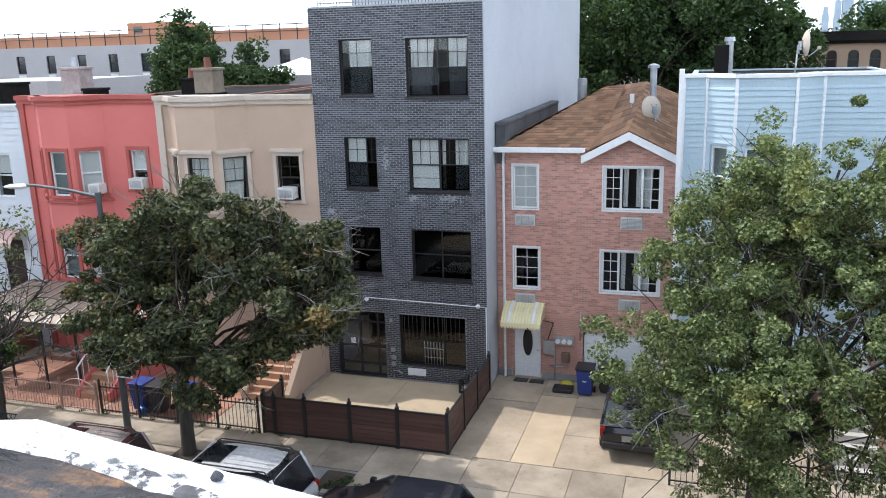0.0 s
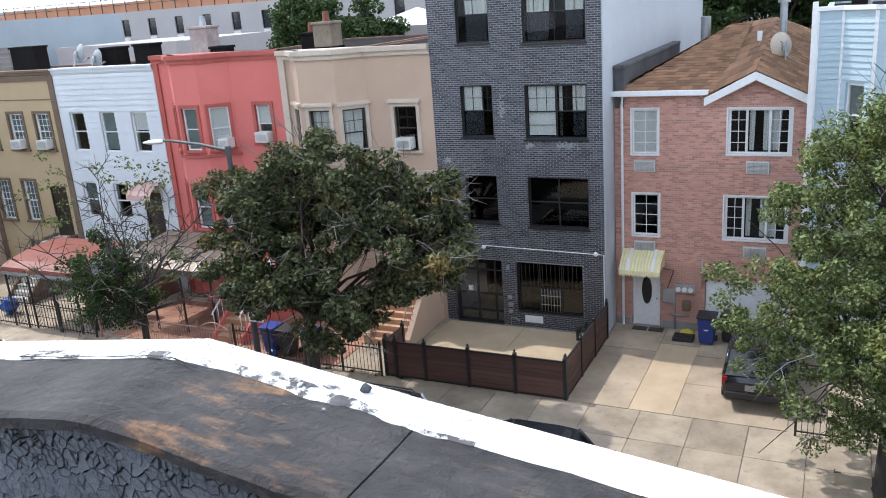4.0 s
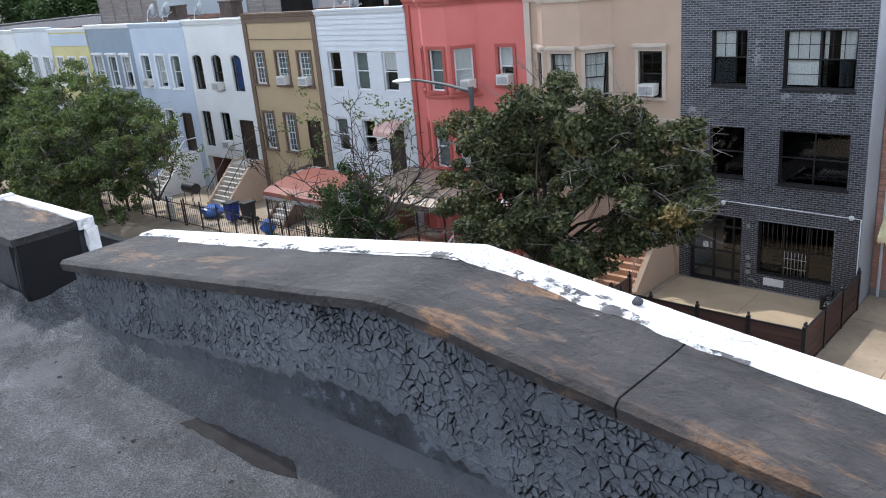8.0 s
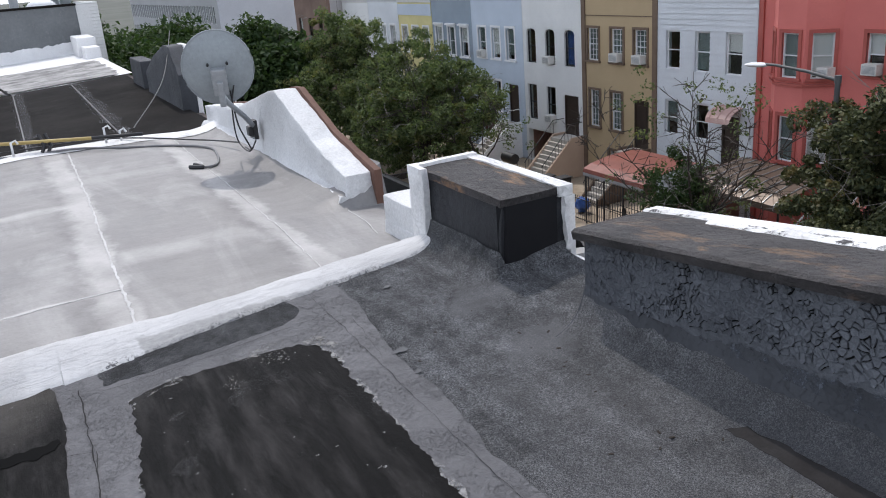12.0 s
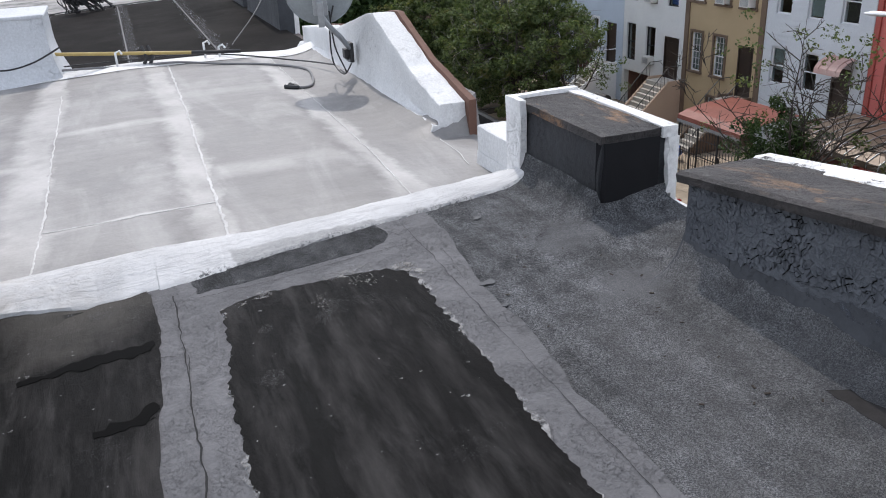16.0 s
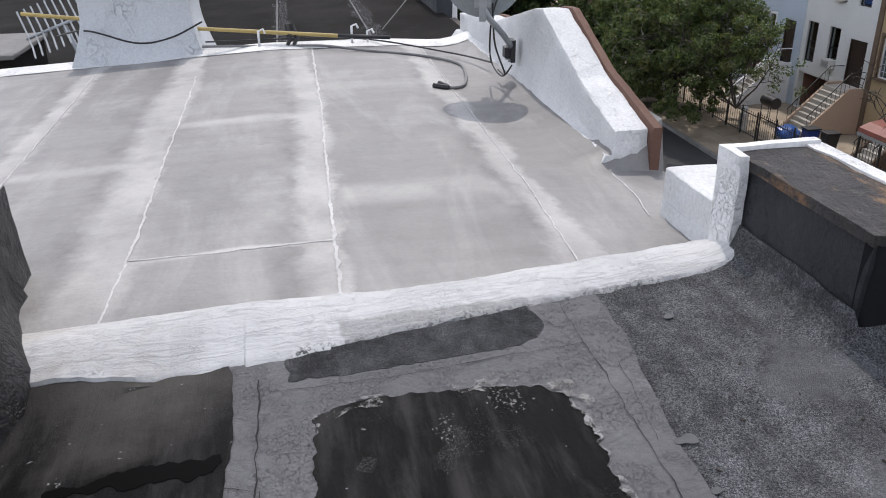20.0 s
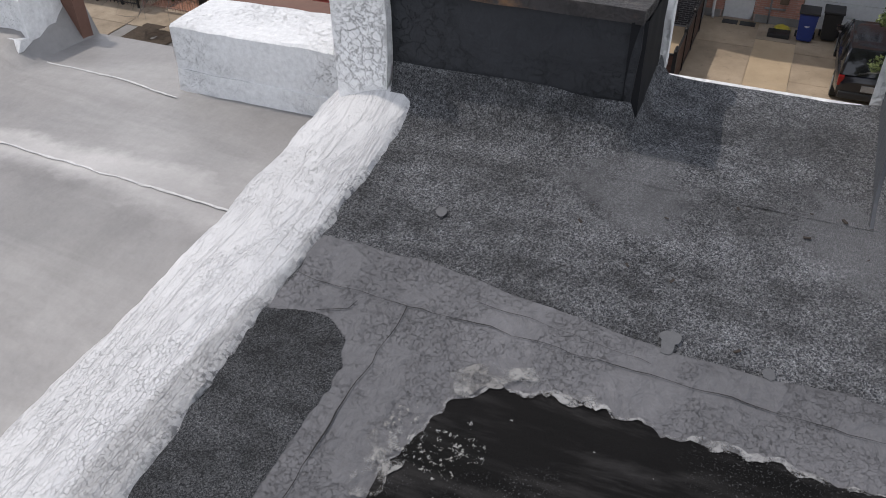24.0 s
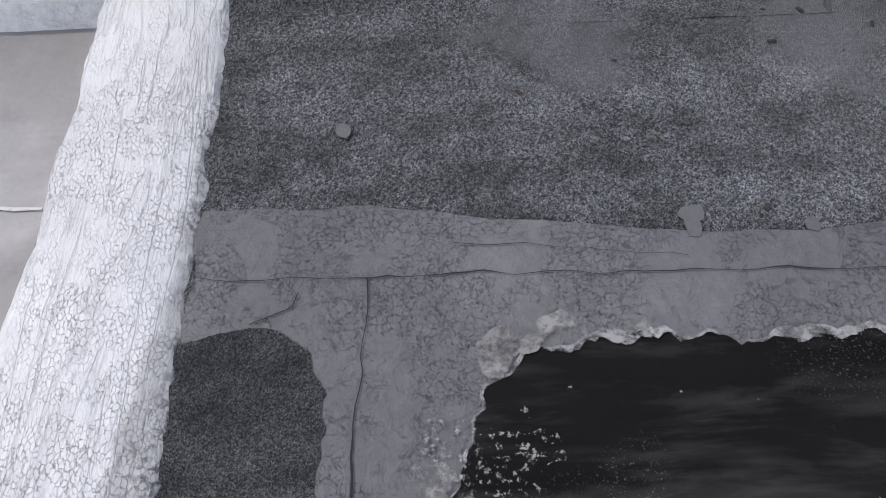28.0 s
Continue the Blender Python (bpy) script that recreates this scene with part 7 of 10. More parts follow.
# mustard stucco house with brown bands
hm = siding_house(-35.65, -30.11, 9.42, MUSTARD, [(-35.2, -34.34, 6.05, 7.62), (-33.38, -32.5, 6.05, 7.62), (-31.7, -30.82, 6.05, 7.62), (-35.1, -34.3, 2.75, 4.6), (-33.4, -32.6, 2.75, 4.6), (-33.6, -32.6, 0.5, 1.7)],
                  "two-storey mustard stucco row house with brown stone bands", [(-31.7, -30.7, 2.1, 4.4)], trim=True, trim_mat=BROWNTRIM, flat=True, corn=BROWNTRIM, grid=(3, 3), grid_low=(3, 3), cover=[(0.05, 0.76, 0.95, "dark")])
for q in ((-35.65, -35.36, 24.93, 24.997, 0.1, 9.2), (-30.42, -30.11, 24.93, 24.997, 0.1, 9.2), (-35.36, -30.42, 24.95, 24.997, 9.0, 9.2), (-35.36, -30.42, 24.97, 24.997, 8.2, 8.24)):
    part("quoin_band", boxes(q), BROWNTRIM, hm, "brown stone band")
# white house with arched upper windows
hw = siding_house(-41.1, -35.66, 9.22, SIDE_WHITE, [(-40.75, -39.85, 5.6, 7.45), (-38.95, -38.05, 5.6, 7.45), (-37.2, -36.3, 5.6, 7.45), (-40.75, -39.9, 2.45, 4.4), (-38.95, -38.1, 2.45, 4.4)],
                  "two-storey white clapboard row house with arched upper windows", [(-37.3, -36.06, 2.0, 4.1)], frame=BLACK, arch=True, cover=[], voids=[(-40.9, -37.5, 0.05, 1.85)])
part("curtain", boxes((-37.14, -36.36, 25.2, 25.21, 5.68, 7.40)), surface("deep_blue_curtain", (0.05, 0.10, 0.30), (0.035, 0.07, 0.22), rough=0.8, big=3), hw, "deep blue curtain behind the glass")
# pale blue house
siding_house(-46.8, -41.11, 9.15, SIDE_PALE, [(-46.1, -45.2, 5.6, 7.4), (-44.5, -43.6, 5.6, 7.4), (-42.9, -42.0, 5.6, 7.4), (-44.5, -43.7, 2.5, 4.3), (-46.1, -45.3, 2.5, 4.3)],
             "two-storey pale blue row house with arched upper windows", [(-42.8, -41.8, 2.0, 4.2)], arch=True, trim=True, trim_mat=WHITE, voids=[(-46.4, -43.0, 0.05, 1.85)])
# slate blue house with white hooded windows
siding_house(-52.2, -46.81, 9.15, SIDE_SLATE, [(-51.7, -50.8, 5.5, 7.3), (-50.0, -49.1, 5.5, 7.3), (-48.3, -47.4, 5.5, 7.3), (-51.7, -50.8, 2.5, 4.3), (-50.0, -49.1, 2.5, 4.3), (-48.3, -47.4, 2.3, 4.3)],
             "two-storey slate blue row house with white hooded windows", trim=True, trim_mat=WHITE, flat=True, head=0.12, corn=WHITE)
hy = siding_house(-57.5, -52.21, 9.0, SIDE_YELLOW, [(-57.0, -56.1, 5.4, 7.2), (-55.3, -54.4, 5.4, 7.2), (-53.6, -52.8, 5.4, 7.2), (-57.0, -56.1, 2.4, 4.2), (-55.3, -54.4, 2.4, 4.2)],
             "two-storey pale yellow row house with white windows", trim=True, trim_mat=WHITE, corn=WHITE)
part("upper_band", boxes((-57.49, -52.22, 24.94, 24.958, 7.95, 8.7)), SIDE_PALE, hy, "pale blue-grey band under the cornice")
siding_house(-63.0, -57.51, 9.1, SIDE_ICE, [(-62.5, -61.6, 5.4, 7.2), (-60.8, -59.9, 5.4, 7.2), (-59.1, -58.2, 5.4, 7.2), (-62.5, -61.6, 2.4, 4.2), (-60.8, -59.9, 2.4, 4.2)], "two-storey pale grey row house", trim=True, trim_mat=WHITE)
siding_house(-68.5, -63.01, 9.0, SIDE_WHITE, [(-68.0, -67.1, 5.4, 7.2), (-66.3, -65.4, 5.4, 7.2), (-64.6, -63.7, 5.4, 7.2), (-68.0, -67.1, 2.4, 4.2)], "two-storey cream row house", trim=True, trim_mat=WHITE)
bt = siding_house(-77.0, -68.51, 9.6, BROWNSTONE, [(-76.2, -75.2, 5.6, 7.6), (-73.6, -72.6, 5.6, 7.6), (-71.0, -70.0, 5.6, 7.6), (-76.2, -75.2, 2.2, 4.2), (-73.6, -72.6, 2.2, 4.2), (-71.0, -70.0, 2.2, 4.2)],
                  "brownstone corner building with arched windows and a heavy cornice", flat=True, arch=True, corn=BROWNSTONE, frame=BLACK, y=23.6)
for ch in bt.children:
    if ch.name.startswith(("side_wall", "back_wall")):
        ch.data.materials[0] = APTGREY


# ---- houses with three-sided bays ----
def bay_house(x0, x1, top, mat, trim_mat, label, xl, xa, xb, xr, yb, wz, side_rows, doors, frame, cas=0.1, head=0.0, cap=None, ledge=None):
    """A stucco house with a full-height canted bay: corners xl, xa, xb, xr, the bay's front at yb. wz: (z0, z1, width) of the bay's windows."""
    y = 25.0
    h = thing("row_house", label, "house", "row houses", at=T(0, 0, 0))
    base = 0.0
    holes_l = [q for q in side_rows + doors if q[1] <= xl]
    holes_r = [q for q in side_rows + doors if q[0] >= xr]
    part("front_wall", wall_mesh(xl - x0, top, holes_l, 0.3, x0=x0), mat, h, at=T(0, y, 0))
    part("front_wall", wall_mesh(x1 - xr, top, holes_r, 0.3, x0=xr), mat, h, at=T(0, y, 0))
    segs = [((xl, y), (xa, yb)), ((xa, yb), (xb, yb)), ((xb, yb), (xr, y))]
    for k, ((ax, ay), (bx, by)) in enumerate(segs):
        L = math.hypot(bx - ax, by - ay)
        m = T(ax, ay, 0, math.degrees(math.atan2(by - ay, bx - ax)))
        holes = []
        for z0, z1, w in wz:
            w = min(w, L - 0.28)
            holes.append(((L - w) / 2, (L + w) / 2, z0, z1))
        part("bay_wall", wall_mesh(L, top - base, holes, 0.22, z0=base), mat, h, at=m)
        for a, b, c, d in holes:
            wm = m @ T(a, 0, c)
            window(h, wm, b - a, d - c, frame, (2, 2) if frame is BLACK else (1, 1), (1, 1), True, (), 0.06, [(0.04, b - a - 0.08, 0.95, "c" if frame is BLACK else ("dark" if k == 1 else "blind"))])
            casing(h, wm, b - a, d - c, trim_mat, cas, 0.05, 0.09, head)
    ring = [(xl, y), (xa, yb), (xb, yb), (xr, y)]

    def band(z0, z1, out, name, m_):
        bm = bmesh.new()
        outer = [(x0, y - out), (xl - out * 0.4, y - out), (xa - out * 0.4, yb - out), (xb + out * 0.4, yb - out), (xr + out * 0.4, y - out), (x1, y - out), (x1, y + 0.31), (x0, y + 0.31)]
        lo = [bm.verts.new((px, py, z0)) for px, py in outer]
        hi = [bm.verts.new((px, py, z1)) for px, py in outer]
        bm.faces.new(lo[::-1])
        bm.faces.new(hi)
        for i in range(8):
            j = (i + 1) % 8
            bm.faces.new((lo[i], lo[j], hi[j], hi[i]))
        part(name, bm, m_, h)
    band(top - 0.16, top, 0.18, "cornice", cap or trim_mat)
    band(top - 0.32, top - 0.162, 0.09, "cornice", cap or trim_mat)
    for z in ledge or ():
        bm = bmesh.new()
        out = 0.09
        o_ = [(xl - 0.1, y - 0.02), (xl - out * 0.4, y - out), (xa - out * 0.4, yb - out), (xb + out * 0.4, yb - out), (xr + out * 0.4, y - out), (xr + 0.1, y - 0.02)]
        i_ = [(xl - 0.1, y - 0.002), (xl, y - 0.002), (xa, yb - 0.002), (xb, yb - 0.002), (xr, y - 0.002), (xr + 0.1, y - 0.002)]
        for za, zb in ((z, z + 0.09),):
            a = [bm.verts.new((*p, za)) for p in o_]
            b = [bm.verts.new((*p, zb)) for p in o_]
            c = [bm.verts.new((*p, zb)) for p in i_]
            d = [bm.verts.new((*p, za)) for p in i_]
            for k in range(5):
                bm.faces.new((a[k], a[k + 1], b[k + 1], b[k]))
                bm.faces.new((b[k], b[k + 1], c[k + 1], c[k]))
                bm.faces.new((a[k + 1], a[k], d[k], d[k + 1]))
        part("ledge", bm, trim_mat, h)
    face_windows(h, side_rows, y, frame, None, True, trim_mat, head=head, t=cas, grid=(2, 2) if frame is BLACK else (1, 1))
    for a, b, c, d in doors:
        panel_door(h, T(a + 0.07, y, c), b - a - 0.14, d - c - 0.08, DOORDARK, "dark front door")
    body(h, x0, x1, y, top, 15.0)
    return h


hr = bay_house(X_RED, X_TAN, 9.82, RED, REDTRIM, "coral red stucco row house with a three-sided bay", -23.72, -22.85, -21.62, -20.72, 24.2, [(6.25, 7.85, 0.72), (3.15, 4.85, 0.72)], [(-19.76, -19.06, 6.42, 7.85)], [(-20.1, -19.05, 2.1, 4.35)], WHITE, 0.13, ledge=(5.98, 2.85))
part("pilaster", boxes((X_RED + 0.05, X_RED + 0.28, 24.93, 24.997, 0.1, 9.5)), REDTRIM, hr)
ht = bay_house(X_TAN, X_DK, 9.76, TAN, CREAM, "tan stucco row house with a cream-trimmed bay", -17.95, -17.15, -15.62, -14.86, 24.2, [(6.05, 7.72, 0.86), (3.0, 4.7, 0.86)], [(-13.86, -13.0, 6.2, 7.72)], [(-13.95, -12.9, 2.1, 4.3)], BLACK, 0.13, head=0.10, cap=CREAM, ledge=(5.80,))
part("corner_strip", boxes((X_TAN + 0.01, X_TAN + 0.27, 24.92, 24.997, 0.1, 9.5)), CREAM, ht)
part("string_course", boxes((-14.8, X_DK - 0.01, 24.92, 24.997, 5.35, 5.5)), CREAM, ht, "cream string course")
for x, y, z in ((-19.70, 24.97, 6.48), (-13.75, 24.97, 6.28)):
    ac_unit(x, y, z, 0.58, 0.38)
ac_unit(-21.18, 24.62, 6.32, 0.46, 0.36)
for x, z in ((-33.2, 6.1), (-31.55, 6.1), (-38.85, 5.65), (-38.8, 2.5), (-45.9, 5.65)):
    ac_unit(x, 24.97, z)


# ---- light blue vinyl house ----
def blue_house():
    h = thing("row_house", "light blue vinyl-sided house with a three-sided bay", "house", "row houses", at=T(0, 0, 0))
    y, yb, top = 25.0, 24.25, 10.2
    x0, x1 = X_BL, 6.6
    segs = [((x0, y), (-0.02, y), []), ((-0.02, y), (0.74, yb), [(6.5, 8.2, 0.62), (3.3, 5.0, 0.62)]), ((0.74, yb), (2.26, yb), [(6.5, 8.2, 0.9), (3.3, 5.0, 0.9)]), ((2.26, yb), (3.02, y), [(6.5, 8.2, 0.62), (3.3, 5.0, 0.62)]), ((3.02, y), (x1, y), [(6.5, 8.2, 0.9), (2.2, 4.3, 0.9)])]
    for (ax, ay), (bx, by), wins in segs:
        L = math.hypot(bx - ax, by - ay)
        m = T(ax, ay, 0, math.degrees(math.atan2(by - ay, bx - ax)))
        off = 1.5 if L > 3 else (L - (wins[0][2] if wins else 0)) / 2
        holes = [(off, off + w, z0, z1) for z0, z1, w in wins]
        part("front_wall", wall_mesh(L, top - 0.1, holes, 0.22), SIDE_BLUE, h, at=m)
        part("siding", clapboards(0.04, L - 0.04, 0.2, top - 0.35, holes, 0, 0.165, 0.032), SIDE_BLUE, h, at=m)
        part("corner_board", boxes((-0.04, 0.05, -0.035, -0.001, 0.1, top - 0.12)), WHITE, h, at=m)
        for a, b, c, d in holes:
            window(h, m @ T(a, 0, c), b - a, d - c, WHITE, (1, 1), (1, 1), True, (), 0.05, [(0.04, b - a - 0.08, 0.6, "dark")])
        part("fascia", boxes((-0.05, L + 0.03, -0.07, 0.3, top - 0.1, top)), WHITE, h, at=m)
    part("corner_post", boxes((x0 - 0.14, x0 - 0.002, y - 0.08, y + 0.2, 0, top + 0.14)), WHITE, h, "white corner post")
    body(h, x0, x1, y, top, 15.0, SIDE_BLUE)
    part("chimney", boxes((0.15, 0.60, 29.5, 29.95, 9.7, 10.95), bevel=0.02), ROOFTAR, h, "black-tarred chimney")
    part("chimney_pot", tubes(([(0.62, 30.3, 9.7), (0.62, 30.3, 11.05), (0.62, 30.3, 11.06), (0.62, 30.3, 11.2)], [0.13, 0.13, 0.18, 0.16]), sides=12), GALV, h, "galvanised flue")
    return h


blue_house()
o = dish_thing(pose(2.6, 27.5, 10.95, 0, 0, 100), 0.36, "cream satellite dish on a roof, seen edge-on", mat=CREAM)
part("mast", tubes(([(0, 0.1, -0.2), (0.05, 0.15, -1.2)], 0.025)), GALV, o)
siding_house(6.7, 13.0, 10.0, SIDE_WHITE, [(7.3, 8.2, 6.3, 8.0), (9.4, 10.3, 6.3, 8.0), (11.3, 12.2, 6.3, 8.0), (7.3, 8.2, 3.0, 4.7)], "white clapboard row house", trim=True, trim_mat=WHITE)


# ---- roofs: chimneys, hatches, dishes ----
def chimney(x, y, z, w, d, hgt, mat, label, pot=None, base=None):
    o = thing("chimney", label, "chimney", "roof chimneys", at=T(x, y, z))
    part("chimney_shaft", boxes((-w / 2, w / 2, -d / 2, d / 2, 0, hgt), bevel=0.02), mat, o)
    part("cap", boxes((-w / 2 - 0.05, w / 2 + 0.05, -d / 2 - 0.05, d / 2 + 0.05, hgt, hgt + 0.1), bevel=0.015), mat, o)
    if base:
        part("base", boxes((-w / 2 - 0.06, w / 2 + 0.06, -d / 2 - 0.06, d / 2 + 0.06, 0, hgt * 0.28), bevel=0.02), base, o)
    if pot:
        part("pot", tubes(([(0, 0, hgt + 0.1), (0, 0, hgt + 0.5)], [0.15, 0.12]), sides=12), pot, o)
    return o


CHIMNEYBRICK = surface("sooty_chimney_brick", (0.115, 0.085, 0.072), (0.075, 0.058, 0.050), (0.20, 0.18, 0.165), rough=0.9, big=2.0, small=14, bump=0.01)
TERRA_BRIGHT = surface("orange_clay", (0.42, 0.17, 0.08), (0.34, 0.13, 0.065), rough=0.8, big=3)
TERRA = surface("terracotta", (0.22, 0.085, 0.055), (0.15, 0.06, 0.04), rough=0.8, big=3)
chimney(-18.80, 29.0, 9.3, 0.85, 0.8, 1.2, CONCRETE, "grey rendered chimney with a clay pot on a roof", TERRA, ROOFTAR)
chimney(-19.95, 29.6, 9.3, 0.75, 0.6, 0.8, ROOFTAR, "low dark chimney with a clay pot", TERRA)
chimney(-25.1, 29.0, 9.0, 0.95, 0.8, 1.65, surface("whitewashed_brick", (0.46, 0.38, 0.36), (0.30, 0.22, 0.20), (0.55, 0.5, 0.48), rough=0.9, big=2.5, small=14, bump=0.01), "whitewashed brick chimney on a roof", GALV, ROOFTAR)
chimney(-47.9, 29.0, 8.75, 1.0, 0.8, 1.05, CHIMNEYBRICK, "weathered dark brick chimney with a white base", None, WHITE)
chimney(-42.15, 29.0, 8.75, 1.15, 0.8, 1.15, CHIMNEYBRICK, "weathered dark brick chimney with a white base and a clay pot", TERRA_BRIGHT, WHITE)
chimney(-23.9, 28.6, 9.35, 0.8, 0.6, 0.45, ROOFTAR, "black tarred roof hatch", None)
chimney(-28.95, 29.5, 9.0, 0.95, 0.8, 1.05, ROOFTAR, "black tarred roof bulkhead", None)
chimney(-30.5, 29.0, 9.0, 0.95, 0.8, 1.0, ROOFTAR, "black tarred roof bulkhead", None)
for i, (x, y, z, r) in enumerate(((-31.8, 28.0, 9.95, 0.42), (-30.75, 28.0, 9.72, 0.36), (-47.7, 28.0, 9.8, 0.40), (-44.1, 28.0, 9.72, 0.40), (-49.4, 28.0, 9.72, 0.42))):
    o = dish_thing(pose(x, y, z, 12, 0, 160 + 12 * (i % 3)), r, "grey satellite dish on a tripod at a roof's edge")
    part("mast", tubes(([(0, 0.1, -0.2), (0, 0.12, -(z - 8.9))], 0.022), ([(0, 0.12, -0.5), (0.4, 0.2, -(z - 8.9))], 0.014), ([(0, 0.12, -0.5), (-0.4, 0.2, -(z - 8.9))], 0.014)), GALV, o)
WEATHERED = surface("weathered_grey_boards", (0.25, 0.22, 0.20), (0.18, 0.16, 0.15), rough=0.9, big=1.0, stretch=(1, 1, 5))
o = thing("roof_fence", "weathered grey board screen on a roof", "fence", at=T(0, 0, 0))
for i in range(2):
    for k in range(6):
        part("board", boxes((-41.2 + i * 1.5, -39.75 + i * 1.5, 29.5, 29.54, 8.92 + k * 0.24, 9.145 + k * 0.24)), WEATHERED, o)
    part("fence_post", boxes((-41.26 + i * 1.5, -41.2 + i * 1.5, 29.46, 29.56, 8.9, 10.42)), WEATHERED, o)
chimney(-37.3, 29.9, 8.95, 1.75, 0.8, 1.28, ROOFTAR, "tall black tarred roof bulkhead", None)
o = thing("roof_fence", "weathered grey board screen on a far roof", "fence", at=T(0, 0, 0))
for i in range(4):
    for k in range(6):
        part("board", boxes((-59.6 + i * 1.95, -57.7 + i * 1.95, 30.0, 30.04, 8.8 + k * 0.29, 9.075 + k * 0.29)), WEATHERED, o)
    part("fence_post", boxes((-59.65 + i * 1.95, -59.6 + i * 1.95, 29.96, 30.06, 8.8, 10.6)), WEATHERED, o)


# ---- trees ----
def leaf_cloud(centres, radii, per, size, seed, flat=0.75, droop=0.0):
    """Many small folded leaves in clumps round the centres."""
    g = np.random.default_rng(seed)
    n = len(centres) * per
    c = np.repeat(np.array(centres, float), per, axis=0)
    r = np.repeat(np.array(radii, float), per)
    d = g.normal(size=(n, 3))
    d /= np.linalg.norm(d, axis=1)[:, None]
    p = c + d * (r * np.cbrt(g.uniform(0.05, 1, n)))[:, None] * np.array([1, 1, flat])
    nrm = g.normal(size=(n, 3)) + d * 0.6 + np.array([0, 0, 0.8])
    nrm /= np.linalg.norm(nrm, axis=1)[:, None]
    u = np.cross(nrm, g.normal(size=(n, 3)))
    u /= np.linalg.norm(u, axis=1)[:, None]
    v = np.cross(nrm, u)
    s = size * g.uniform(0.6, 1.3, n)[:, None]
    tip, tail = p + u * s, p - u * s * 0.8
    a, b = p + v * s * 0.5 + nrm * s * 0.18, p - v * s * 0.5 + nrm * s * 0.18
    verts = np.stack([tip, a, tail, b], axis=1).reshape(-1, 3)
    k = np.arange(n)[:, None] * 4
    faces = np.concatenate([k + np.array([[0, 1, 2]]), k + np.array([[0, 2, 3]])], axis=1).reshape(-1, 3)
    return verts, faces


def fast_mesh(name, verts, faces, mat):
    me = bpy.data.meshes.new(name)
    me.vertices.add(len(verts))
    me.vertices.foreach_set("co", np.ascontiguousarray(verts, dtype=np.float32).ravel())
    me.loops.add(faces.size)
    me.loops.foreach_set("vertex_index", np.ascontiguousarray(faces, dtype=np.int32).ravel())
    me.polygons.add(len(faces))
    me.polygons.foreach_set("loop_start", np.arange(0, faces.size, 3, dtype=np.int32))
    me.update(calc_edges=True)
    me.materials.append(mat)
    return me


